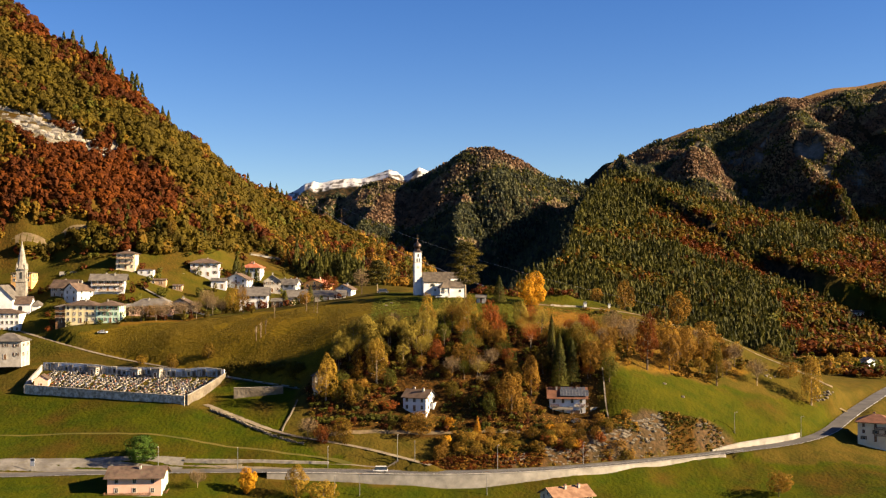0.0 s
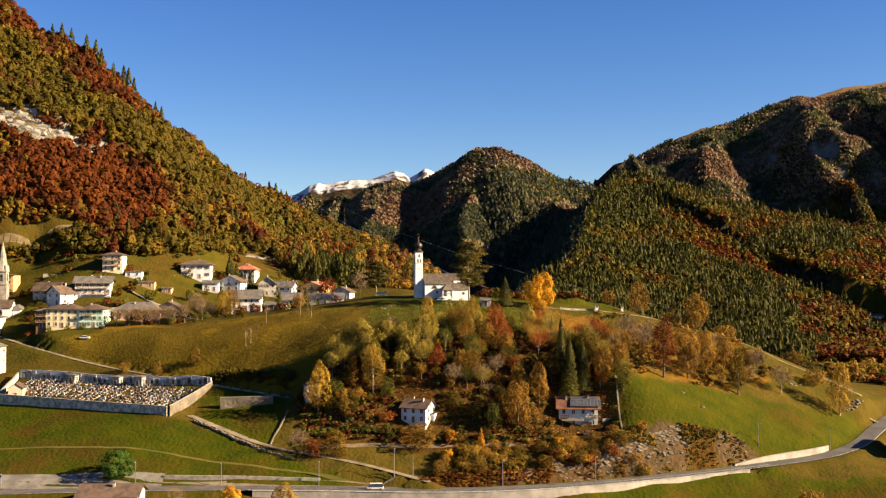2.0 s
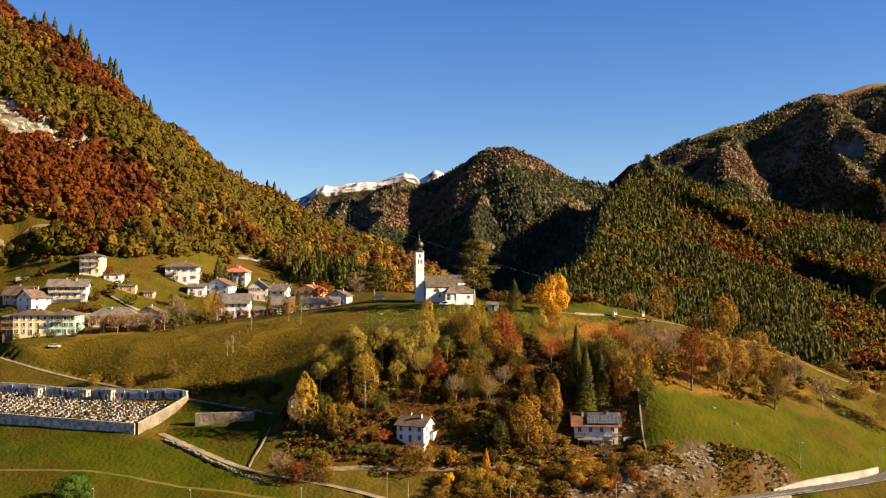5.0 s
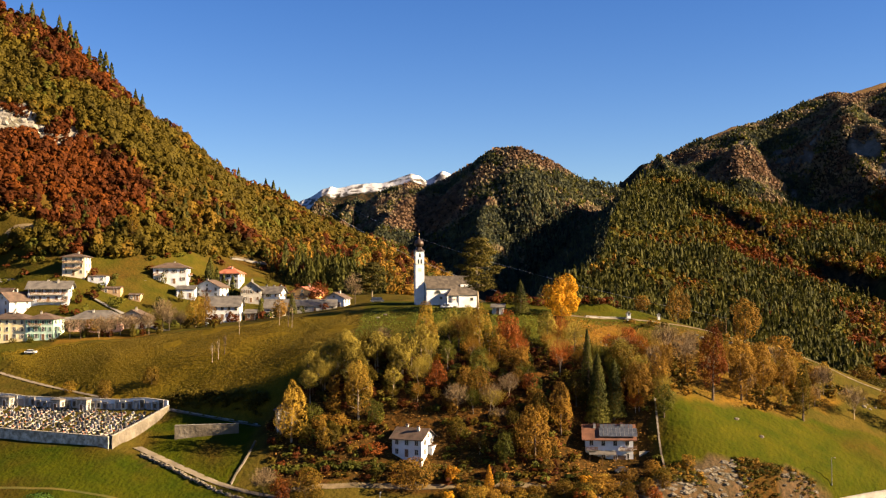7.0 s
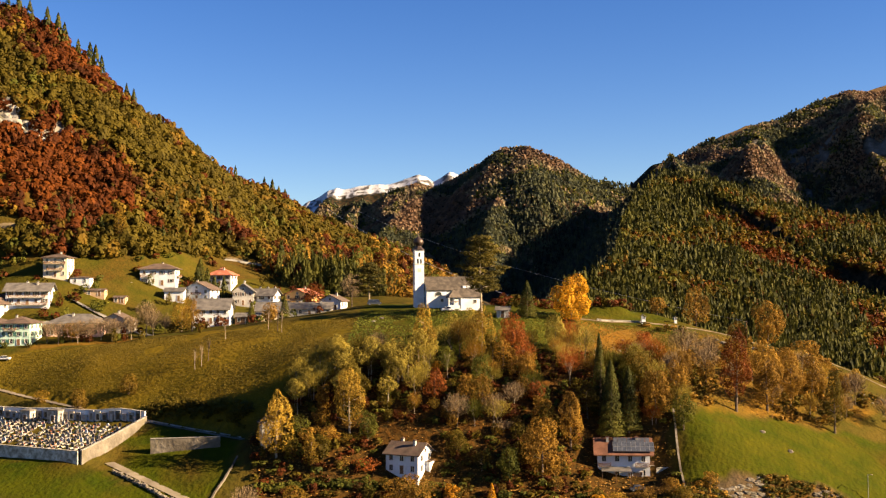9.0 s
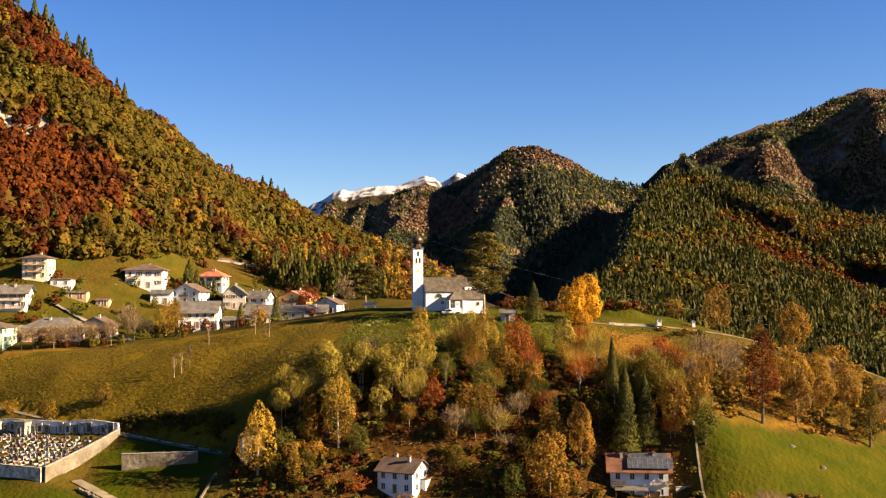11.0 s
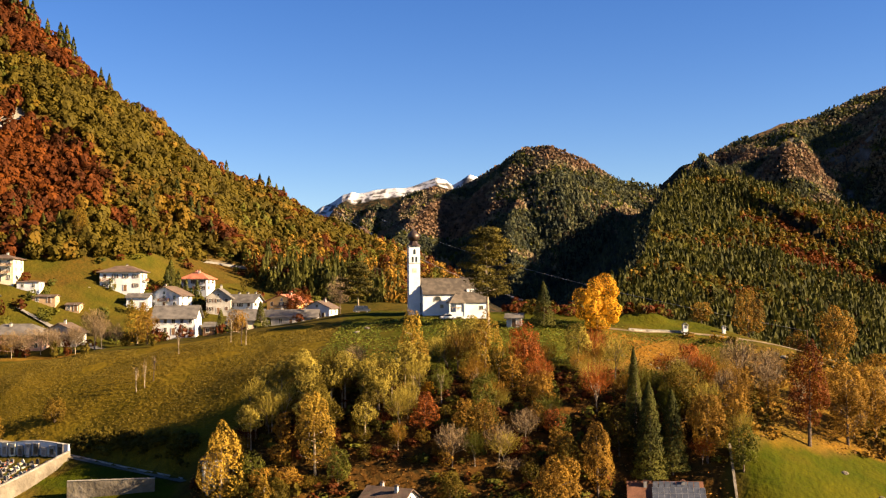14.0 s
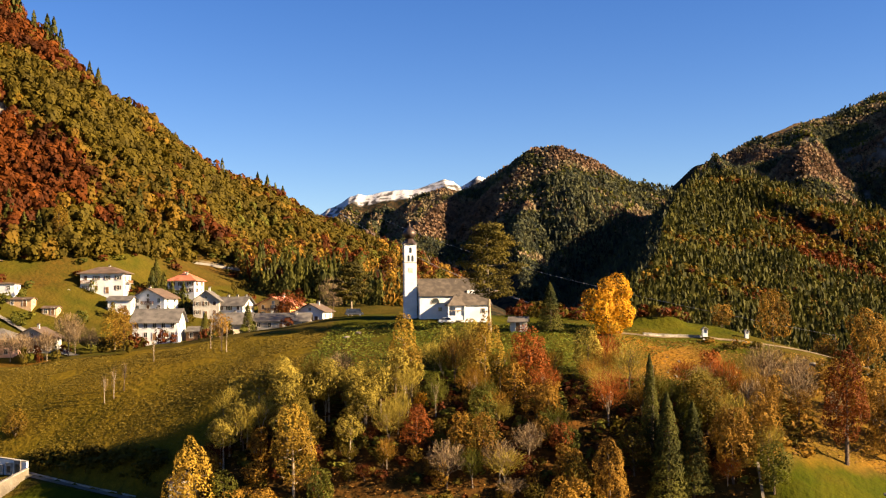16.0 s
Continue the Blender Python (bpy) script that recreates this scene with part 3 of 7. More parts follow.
ribbon("road", ROAD_LINE, 6.4, M_ASPHALT, "grey asphalt valley road along the foot of the slope", "road")
ribbon("road_verge", ROAD_LINE[(ROAD_LINE[:, 0] > -200) & (ROAD_LINE[:, 0] < -12)], 2.4, M_GRAVEL, "pale gravel verge beside the valley road", "verge", 0.15, 3.0, -4.7, False)
ribbon("forecourt", [(-170, 352.5, 0), (-140, 353.6, 0), (-110, 354.6, 0), (-86, 355.2, 0)], 7.0, M_GREYGRAVEL, "pale grey gravel forecourt beside the valley road", "forecourt", 0.14, 3.0, 0.0, False)
ribbon("lane", LANE_LOW_LINE, 2.9, M_GRAVEL, "pale gravel lane climbing to the graveyard", "lane")
ribbon("lane", LANE_UP_LINE, 2.3, M_GRAVEL, "narrow paved lane between meadow and village", "lane")
ribbon("footpath", HOUSE_PATH, 1.7, M_EARTH, "earth path below two houses", "path", 0.1, 3.0, 0.0, False)
ribbon("footpath", CREST_PATH[1:], 1.7, M_EARTH, "pale path along the crest of the knoll", "path", 0.1, 3.0, 0.0, False)
ribbon("road", UPPER_ROAD, 1.8, M_EARTH, "upper road at the foot of the wooded slope", "road", 0.1, 3.0, 0.0, False)
ribbon("footpath", smooth_line([(-170, 376.5, 0), (-139, 375.2, 0), (-114, 373.6, 0), (-91, 369.8, 0), (-66, 364, 0), (-51, 361, 0), (-26, 357, 0)], 3, 4), 0.9, M_WORN, "worn grassy track across the low meadow", "path", 0.05, 2.0, 0.0, False)

ribbon("street", smooth_line([(-146, 520, 0), (-132, 516, 0), (-120, 505, 0), (-108, 491, 0), (-96, 484, 0)], 3, 3), 3.4, M_GREYGRAVEL, "grey village street between the houses", "street", 0.15, 3.0)

# ---- trees ----
def clumps(n, size, seed, shape="round", jitter=0.7, scale=(1, 1, 1)):
    """Leaf clumps of a crown of height 1 and half-width 0.5 that stands on z = 0: verts and quads."""
    r = np.random.default_rng(seed)
    if shape == "cone":
        h = r.random(n) ** 1.35
        rad = 0.5 * (1 - h) ** 0.72 * (0.72 + 0.28 * np.abs(np.sin(h * 26 + r.random(n)))) * (0.72 + 0.28 * r.random(n) ** 0.4)
        a = r.random(n) * 2 * np.pi
        p = np.stack([rad * np.cos(a), rad * np.sin(a), h], 1)
        out = np.stack([np.cos(a), np.sin(a), 0.55 + 0 * a], 1)
    elif shape == "pads":
        m = 34
        hz = np.linspace(0.06, 0.97, m)
        a = np.arange(m) * 2.4 + r.random(m)
        rad = 0.36 * np.sin(np.pi * np.clip(0.16 + 0.84 * hz, 0, 1)) ** 0.7 * (0.35 + 0.75 * r.random(m))
        pad = np.stack([rad * np.cos(a), rad * np.sin(a), hz], 1)
        k = r.integers(0, m, n)
        d = r.normal(size=(n, 3))
        d /= np.linalg.norm(d, axis=1)[:, None]
        p = pad[k] + d * r.random((n, 1)) ** 0.5 * (0.19, 0.19, 0.05)
        out = d + (0, 0, 0.7)
    else:
        m = 7 if n < 60 else 10 if n < 400 else 64
        c = r.normal(size=(m, 3))
        c *= np.array((0.27, 0.27, 0.30 if m < 20 else 0.37)) / np.linalg.norm(c, axis=1)[:, None] * (0.5 + (0.55 if m < 20 else 0.8) * r.random((m, 1)))
        c[:, 2] = np.clip(c[:, 2] + 0.5, 0.16 if m < 20 else 0.08, 0.88)
        reach = (0.25 if m < 20 else 0.125) * (0.75 + 0.45 * r.random(m))
        k = r.integers(0, m, 6 * n)
        d = r.normal(size=(6 * n, 3))
        d /= np.linalg.norm(d, axis=1)[:, None]
        p = c[k] + d * (reach[k] * (0.9 + 0.16 * r.random(6 * n)))[:, None]
        deep = (np.linalg.norm(p[:, None] - c[None], axis=2) < 0.86 * reach[None]).any(1)
        order = np.argsort(deep, kind="stable")[:n]  # the outer skin of the lobes first
        p, d = p[order], d[order]
        if shape == "slim":
            p[:, :2] *= 1 - 0.55 * np.clip(p[:, 2:] - 0.3, 0, 1)
        p[:, 2] = np.clip(p[:, 2], 0.02, 1.05)
        out = d + (p - (0, 0, 0.45)) * 0.9 + (0, 0, 0.15)
    nrm = out / np.linalg.norm(out, axis=1)[:, None] + r.normal(size=(n, 3)) * jitter * 0.6
    nrm /= np.linalg.norm(nrm, axis=1)[:, None]
    t = np.cross(nrm, r.normal(size=(n, 3)))
    t /= np.linalg.norm(t, axis=1)[:, None]
    b = np.cross(nrm, t)
    s = size * (0.6 + 0.8 * r.random((n, 1)))
    p = p * scale
    t, b = t * s, b * s * 0.8
    v = np.stack([p - t, p - b * 1.1, p + t * 0.9, p + b], 1).reshape(-1, 3)
    return v, np.arange(4 * n).reshape(-1, 4)


def twig_spray(n, w, h, seed):
    """Fine bare twigs that fan outwards and up."""
    r = np.random.default_rng(seed)
    d = r.normal(size=(n, 3))
    d /= np.linalg.norm(d, axis=1)[:, None]
    p = d * (0.5 * r.random((n, 1)) ** 0.45) * (w, w, h * 0.62) + (0, 0, h * 0.62)
    t = (p - (0, 0, h * 0.25)) / np.linalg.norm(p - (0, 0, h * 0.25), axis=1)[:, None] + r.normal(size=(n, 3)) * 0.35
    t *= (0.35 + 0.5 * r.random((n, 1))) / np.linalg.norm(t, axis=1)[:, None]
    b = np.cross(t, r.normal(size=(n, 3)))
    b *= 0.035 / np.linalg.norm(b, axis=1)[:, None]
    v = np.stack([p - t - b, p - t + b, p + t + b * 0.5, p + t - b * 0.5], 1).reshape(-1, 3)
    return v, np.arange(4 * n).reshape(-1, 4)


def scatter(name, templates, places, mat, label, category="forest"):
    """Many small trees as one piece of woodland. places: x, y, z, height, width, turn."""
    v, q, base = [], [], 0
    pick = np.random.default_rng(len(places)).integers(0, len(templates), len(places))
    for k, (tv, tq) in enumerate(templates):
        p = places[pick == k]
        if not len(p):
            continue
        c, s = np.cos(p[:, 5])[:, None], np.sin(p[:, 5])[:, None]
        x = (tv[:, 0] * c - tv[:, 1] * s) * p[:, 4:5] + p[:, 0:1]
        y = (tv[:, 0] * s + tv[:, 1] * c) * p[:, 4:5] + p[:, 1:2]
        z = tv[:, 2] * p[:, 3:4] + p[:, 2:3]
        v.append(np.stack([x, y, z], 2).reshape(-1, 3))
        q.append((tq[None] + (np.arange(len(p)) * len(tv))[:, None, None] + base).reshape(-1, 4))
        base += len(p) * len(tv)
    if not v:
        return None
    me = quad_mesh(name, np.concatenate(v), np.concatenate(q))
    me.materials.append(mat)
    return tagged(new(name, me), label, category, kind="stuff")


def wood_places(n, box, seed, keep, height, width):
    r = np.random.default_rng(seed)
    w, d = box[1] - box[0], box[3] - box[2]
    nx = max(1, int(math.sqrt(n * w / d)))
    ny = max(1, n // nx)
    gx, gy = np.meshgrid(np.arange(nx), np.arange(ny))
    x = box[0] + (gx.ravel() + 0.5 + 1.3 * (r.random(nx * ny) - 0.5)) * w / nx
    y = box[2] + (gy.ravel() + 0.5 + 1.3 * (r.random(nx * ny) - 0.5)) * d / ny
    order = r.permutation(nx * ny)
    x, y = x[order], y[order]
    z = land(x, y)
    ok = keep(x, y, z)
    x, y, z = x[ok], y[ok], z[ok]
    k = len(x)
    hh = height * (0.5 + 0.55 * r.random(k) + 0.45 * r.random(k) ** 3)
    return np.stack([x, y, z - 0.05 * hh, hh, width * (0.7 + 0.6 * r.random(k)), r.random(k) * 6.28], 1)


ROUND_LO = [clumps(44, 0.14, s, 'round', 0.3) for s in range(5)]
ROUND_HILL = [clumps(22, 0.22, 10 + s, 'round', 0.2) for s in range(5)]
ROUND_MID = [clumps(140, 0.08, 20 + s, 'round', 0.2) for s in range(5)]
ROUND_FAR = [clumps(4, 0.42, 40 + s, 'round', 0.2) for s in range(4)]
CONE_FAR = [clumps(4, 0.38, 60 + s, "cone", 0.2) for s in range(3)]
CONE_MID = [clumps(70, 0.11, 70 + s, "cone", 0.35) for s in range(4)]
CONE_FINE = [clumps(150, 0.075, 90 + s, "cone", 0.35) for s in range(4)]
CONE_LO = [clumps(18, 0.2, 75 + s, "cone", 0.2) for s in range(4)]


def split_wood(places, seed, kinds, where, band=None, mixed=0.08):
    """Deals the trees of a wood out among kinds by two drifting fields."""
    x, y, z = places[:, 0], places[:, 1], places[:, 2]
    f = (band(x, y, z) if band else 0) + smooth_noise(x, y + 1.4 * z, 46, seed) + 0.6 * smooth_noise(x, y + z, 17, seed + 1) + np.random.default_rng(seed).normal(size=len(x)) * mixed
    lo = -9.0
    for hi, name, templates, mat, label, stretch in kinds:
        sel = (f >= lo) & (f < hi)
        p = places[sel].copy()
        p[:, 3] *= stretch[0]
        p[:, 4] *= stretch[1]
        scatter(name, templates, p, mat, label + " " + where)
        lo = hi


# the steep slope above the village
def on_slope(x, y, z):
    d, top, _ = to_line(x, y, LEFT_CREST)
    rock = (np.hypot((x + 222) / 32, (z - 178 + (x + 222) * 0.35) / 8) < 0.9) & (smooth_noise(x, z, 9, 44) > -0.22)
    crest = np.array(LEFT_CREST)
    behind = y > np.interp(x, crest[:, 0], crest[:, 1]) + 7
    return (z > np.interp(x, [-250, -175, -118, -75], [107, 109, 110, 110]) + 5 * smooth_noise(x, y, 13, 45)) & (to_line(x, y, UPPER_ROAD)[0] > 3) & (x < -60) & (y < 870) & ~rock & ~behind


def on_crag(x, y, z):
    return on_slope(x, y, z) & (land(x, y + 1.5) - land(x, y - 1.5) > 3.6)


SLOPE = np.concatenate([wood_places(8200, (-290, -60, 540, 870), 3, on_slope, 7.0, 6.3), wood_places(9200, (-290, -60, 540, 700), 9, on_crag, 5.6, 5.4)])
ROUND_SLOPE = [clumps(100, 0.118, 120 + s, 'round', 0.08) for s in range(7)]


def slope_bands(x, y, z):
    """Beech above the village and along the crest, olive hornbeam between."""
    below = to_line(x, y, LEFT_CREST)[1] - z
    west = np.clip((-138 - x) / 24, 0, 1)
    return west * (0.30 * np.exp(-((z - 147) / 17) ** 2) - 0.28 * np.exp(-((z - 196) / 18) ** 2)) + (1 - west) * (0.22 * np.clip((z - 128) / 16, 0, 1) - 0.16) + 0.38 * np.exp(-np.clip(below, 0, 99) / 8) + 0.35 * smooth_noise(x, y + z, 10, 73)


split_wood(SLOPE, 71, [
    (-0.86, "conifer_wood", CONE_MID, M_CONIFER, "dark green spruces", (1.25, 0.8)),
    (-0.70, "green_wood", ROUND_SLOPE, M_GREEN, "dull green broadleaved trees", (1, 1)),
    (-0.04, "olive_wood", ROUND_SLOPE, M_OLIVE, "olive and yellow-green autumn trees", (1, 1)),
    (0.10, "larch_wood", ROUND_SLOPE, M_LARCH, "ochre autumn trees", (1, 1)),
    (0.36, "rust_wood", ROUND_SLOPE, M_RUST, "rust-brown beech trees", (1, 1)),
    (9.0, "orange_wood", ROUND_SLOPE, M_ORANGE, "orange beech trees", (1, 1))], "on the steep slope above the village", slope_bands, 0.11)


def on_hill(x, y, z):
    return (y > 660) & (x > 40) & (x < 560) & (y < 1262) & (to_line(x, y, HILL)[0] < 520) & (y < 1300) & (z > 44) & ((open_valley(x, y) < 0.5) | (smooth_noise(x, y, 22, 27) > -0.2))


HILLWOOD = wood_places(21000, (30, 520, 660, 1262), 5, on_hill, 8.0, 6.4)
# the western flank's blue shade is helped by colour: only haze-blue spruces there
west = HILLWOOD[:, 0] < np.interp(HILLWOOD[:, 1], [730, 820, 880, 960, 1080, 1190, 1240], [50, 66, 94, 117, 139, 169, 197]) - 4
scatter("conifer_wood", CONE_LO, HILLWOOD[west] * (1, 1, 1, 1.2, 0.75, 1), M_FARCON, "spruces on the shaded flank of the hill, tinted blue for shade and haze")
HILLWOOD = HILLWOOD[~west]
split_wood(HILLWOOD, 81, [
    (-0.05, "conifer_wood", CONE_LO, M_SPRUCE, "dark green spruces", (1.45, 0.76)),
    (0.05, "green_wood", ROUND_HILL, M_GREEN, "dull green trees", (1, 1)),
    (0.20, "olive_wood", ROUND_HILL, M_OLIVE, "olive autumn trees", (1, 1)),
    (0.32, "larch_wood", ROUND_HILL, M_LARCH, "ochre larches", (1.1, 0.9)),
    (0.44, "rust_wood", ROUND_HILL, M_RUST, "rust-brown trees", (0.9, 1)),
    (9.0, "red_wood", ROUND_HILL, M_ORANGE, "orange trees", (0.8, 1))], "on the rounded hill across the valley", lambda x, y, z: -0.3 * np.exp(-to_line(x, y, HILL)[0] / 45) + np.clip((x - 200) / 250, 0, 0.2) + 0.25 * open_valley(x, y) - 0.6 * (z < 84 + 20 * smooth_noise(x, y, 50, 63)) * (open_valley(x, y) < 0.5) * (x < 290), 0.16)


def on_peaks(x, y, z):
    d_far = to_line(x, y, FAR)[0]
    d_snow = to_line(x, y, SNOW)[0]
    d_br = to_line(x, y, BROWN)[0]
    bald = (far_rock(x, y) > 0.6) & (smooth_noise(x, y, 7, 34) > -0.25) | (d_far < 8 + 20 * smooth_noise(x, y, 40, 33)) & (x > 300)
    hidden = ((y < 1150) & (x < 15)) | ((y > 1340) & (x > 5) & (x < 190)) | ((y < 1390) & (x < -105)) | ((x > 60) & (y < 1235))
    return ~hidden & (y < np.interp(x, [-200, -113, -63, 32, 94, 174, 240, 400, 540, 700], [1520, 1515, 1512, 1510, 1325, 1350, 1470, 1490, 1505, 1510])) & ~bald & ((d_snow > 110) | (d_br < 55)) & (z > np.where(x > 220, 160, 92)) & ((x < 60) | (y > 1235))


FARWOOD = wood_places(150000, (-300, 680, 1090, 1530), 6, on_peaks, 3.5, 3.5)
# haze sits in these leaf colours; extra dark spruces deepen the low shade
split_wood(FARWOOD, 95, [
    (-0.16, "conifer_wood", CONE_FAR, M_FARCON, "dark haze-blue spruces", (1.25, 0.8)),
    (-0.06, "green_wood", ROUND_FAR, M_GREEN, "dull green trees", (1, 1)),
    (0.2, "muted_wood", ROUND_FAR, M_DUSK, "haze-muted brown larches", (1.1, 0.9)),
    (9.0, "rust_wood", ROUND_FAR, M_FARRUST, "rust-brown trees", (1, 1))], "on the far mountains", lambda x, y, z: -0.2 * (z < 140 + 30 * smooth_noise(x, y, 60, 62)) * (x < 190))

r = np.random.default_rng(4)
crest = np.array(LEFT_CREST)
for x, h in ((-231, 8), (-226, 10), (-221, 9), (-213, 11), (-208, 12), (-205, 10), (-198, 8), (-192, 11), (-189, 12), (-186, 9), (-174, 8), (-171, 9), (-160, 5), (-147, 5), (-134, 7), (-124, 10), (-121, 12), (-118.5, 11), (-116, 13), (-112, 11), (-109, 8)):
    y = float(np.interp(x, crest[:, 0], crest[:, 1])) - 3
    scatter("crest_spruce", CONE_FINE, np.array([[x, y, ground_z(x, y) - 0.5, h + 5, 0.62 * h + 1, x]]), M_CONIFER, "dark pointed spruce on the skyline of the slope")
for x, top, h in ((-135, 140, 11), (-138, 137, 9), (-130, 148, 12), (-122, 138, 12), (-119, 136, 10), (-108, 141, 11), (-104, 135, 11), (-101, 132, 9), (-112, 129, 10), (-97, 128, 10), (-172, 136, 11), (-176, 134, 9), (-166, 128, 9), (-205, 203, 9), (-150, 127, 10), (-128, 124, 9), (-90, 122, 9)):
    ys = np.arange(556, 700, 1.5)
    y = float(ys[np.argmax(land(np.full(len(ys), float(x)), ys) > top - h)])
    scatter("slope_spruce", CONE_FINE, np.array([[x, y, ground_z(x, y) - 0.5, h, 0.55 * h, x]]), M_CONIFER, "dark green spruce in the beech wood")

# ---- building helpers ----
def part(name, bm, mat, parent, label="", at=None, smooth=False):
    """Links a bmesh as one mesh under a thing or a part."""
    me = bpy.data.meshes.new(name)
    bm.normal_update()
    if smooth:
        for f in bm.faces:
            f.smooth = True
    bm.to_mesh(me)
    bm.free()
    me.materials.append(mat)
    return piece(name, me, parent, label, at)


def piece(name, me, parent, label="", at=None):
    ob = new(name, me)
    ob.parent = parent
    if at is not None:
        ob.matrix_basis = at
    return tagged(ob, label) if label else ob


def thing(name, at, label, category, group=""):
    ob = new(name)
    ob.empty_display_size = 0.5
    ob.matrix_basis = at
    return tagged(ob, label, category, group)


def box(bm, cx, cy, cz, sx, sy, sz, m=None):
    """A box whose cz is the middle of its height."""
    t = Matrix.Translation((cx, cy, cz)) @ Matrix.Diagonal((sx, sy, sz, 1))
    return bmesh.ops.create_cube(bm, size=1, matrix=(m @ t) if m else t)["verts"]


def boxes(*rows):
    bm = bmesh.new()
    for row in rows:
        box(bm, *row)
    return bm


def tube(bm, a, b, ra, rb, sides=6):
    a, b = Vector(a), Vector(b)
    d = b - a
    m = Matrix.Translation((a + b) / 2) @ d.to_track_quat("Z", "Y").to_matrix().to_4x4()
    bmesh.ops.create_cone(bm, segments=sides, radius1=ra, radius2=rb, depth=d.length, cap_ends=True, matrix=m)


def lathe(bm, profile, sides=12, x=0, y=0, turn=0.0):
    rings = []
    for r, z in profile:
        rings.append([bm.verts.new((x + r * math.cos(turn + 2 * math.pi * k / sides), y + r * math.sin(turn + 2 * math.pi * k / sides), z)) for k in range(sides)])
    for lo, hi in zip(rings[:-1], rings[1:]):
        for k in range(sides):
            bm.faces.new((lo[k], lo[(k + 1) % sides], hi[(k + 1) % sides], hi[k]))
    bm.faces.new(rings[-1])
    bm.faces.new(rings[0][::-1])


def slab(bm, faces, thick=0.22):
    """Roof planes, given by their corners, with thickness."""
    cache = {}

    def v(p):
        key = tuple(round(c, 3) for c in p)
        if key not in cache:
            cache[key] = bm.verts.new(p)
        return cache[key]
    made = [bm.faces.new([v(p) for p in f]) for f in faces]
    r = bmesh.ops.extrude_face_region(bm, geom=made)
    bmesh.ops.translate(bm, vec=(0, 0, thick), verts=[g for g in r["geom"] if isinstance(g, bmesh.types.BMVert)])
    bmesh.ops.recalc_face_normals(bm, faces=bm.faces)
    return bm


def roof_planes(w, d, h, rise, over, style, cut=0.0):
    a, b = w / 2 + over, d / 2 + over
    if style == "x":  # ridge along the front
        drop = rise * over / (d / 2)
        e = h - drop
        return [[(-a, -b, e), (a, -b, e), (a, 0, h + rise), (-a, 0, h + rise)], [(a, b, e), (-a, b, e), (-a, 0, h + rise), (a, 0, h + rise)]]
    if style == "y":  # gable to the front
        drop = rise * over / (w / 2)
        e = h - drop
        return [[(-a, b, e), (-a, -b, e), (0, -b, h + rise), (0, b, h + rise)], [(a, -b, e), (a, b, e), (0, b, h + rise), (0, -b, h + rise)]]
    k = min(a, b)
    top, e = h + rise, h - 0.05
    if a >= b:
        p, q = (-a + k * 0.95, 0, top), (a - k * 0.95, 0, top)
        return [[(-a, -b, e), (a, -b, e), q, p], [(a, b, e), (-a, b, e), p, q], [(-a, b, e), (-a, -b, e), p], [(a, -b, e), (a, b, e), q]]
    p, q = (0, -b + k * 0.95, top), (0, b - k * 0.95, top)
    return [[(-a, -b, e), (a, -b, e), p], [(a, -b, e), (a, b, e), q, p], [(a, b, e), (-a, b, e), q], [(-a, b, e), (-a, -b, e), p, q]]


def wall_body(bm, w, d, h, rise, style, deep=3.0):
    a, b = w / 2, d / 2
    if style == "x":
        prof = [(-b, -deep), (b, -deep), (b, h), (0, h + rise), (-b, h)]
        lo = [bm.verts.new((-a, y, z)) for y, z in prof]
        hi = [bm.verts.new((a, y, z)) for y, z in prof]
    elif style == "y":
        prof = [(-a, -deep), (a, -deep), (a, h), (0, h + rise), (-a, h)]
        lo = [bm.verts.new((x, -b, z)) for x, z in prof]
        hi = [bm.verts.new((x, b, z)) for x, z in prof]
    else:
        prof = [(-a, -b), (a, -b), (a, b), (-a, b)]
        lo = [bm.verts.new((x, y, -deep)) for x, y in prof]
        hi = [bm.verts.new((x, y, h)) for x, y in prof]
    n = len(lo)
    bm.faces.new(lo[::-1])
    bm.faces.new(hi)
    for k in range(n):
        bm.faces.new((lo[k], lo[(k + 1) % n], hi[(k + 1) % n], hi[k]))
    bmesh.ops.recalc_face_normals(bm, faces=bm.faces)


MESHES = {}


def shared(key, make, mat):
    if key not in MESHES:
        bm = make()
        me = bpy.data.meshes.new(key)
        bm.to_mesh(me)
        bm.free()
        me.materials.append(mat)
        MESHES[key] = me
    return MESHES[key]


def window(parent, at, w=0.95, h=1.35, shutter=None, shut=False, surround=M_FRAME):
    """A window on a wall: at has its middle, -y looks out."""
    key = "%.2f_%.2f_%s" % (w, h, surround.name)
    frame_me = shared("frame_" + key, lambda: boxes((-w / 2 - 0.06, -0.03, 0, 0.12, 0.12, h + 0.24), (w / 2 + 0.06, -0.03, 0, 0.12, 0.12, h + 0.24), (0, -0.03, h / 2 + 0.06, w, 0.12, 0.12), (0, -0.05, -h / 2 - 0.06, w + 0.3, 0.2, 0.12), (0, -0.02, 0, 0.06, 0.07, h)), surround)
    f = piece("window", frame_me, parent, "", at)
    piece("pane", shared("pane_" + key, lambda: boxes((0, 0.0, 0, w, 0.04, h)), M_GLASS), f)
    if shutter:
        me = shared("shutter_" + key + shutter.name, lambda: boxes((0, 0, 0, w / 2, 0.06, h)), shutter)
        if shut:
            piece("shutter", me, f, "", pose(-w / 4, -0.06, 0))
            piece("shutter", me, f, "", pose(w / 4, -0.06, 0))
        else:
            piece("shutter", me, f, "", pose(-w * 0.75 - 0.14, -0.07, 0))
            piece("shutter", me, f, "", pose(w * 0.75 + 0.14, -0.07, 0))
    return f


SIDES = {"front": 0, "right": 90, "back": 180, "left": -90}


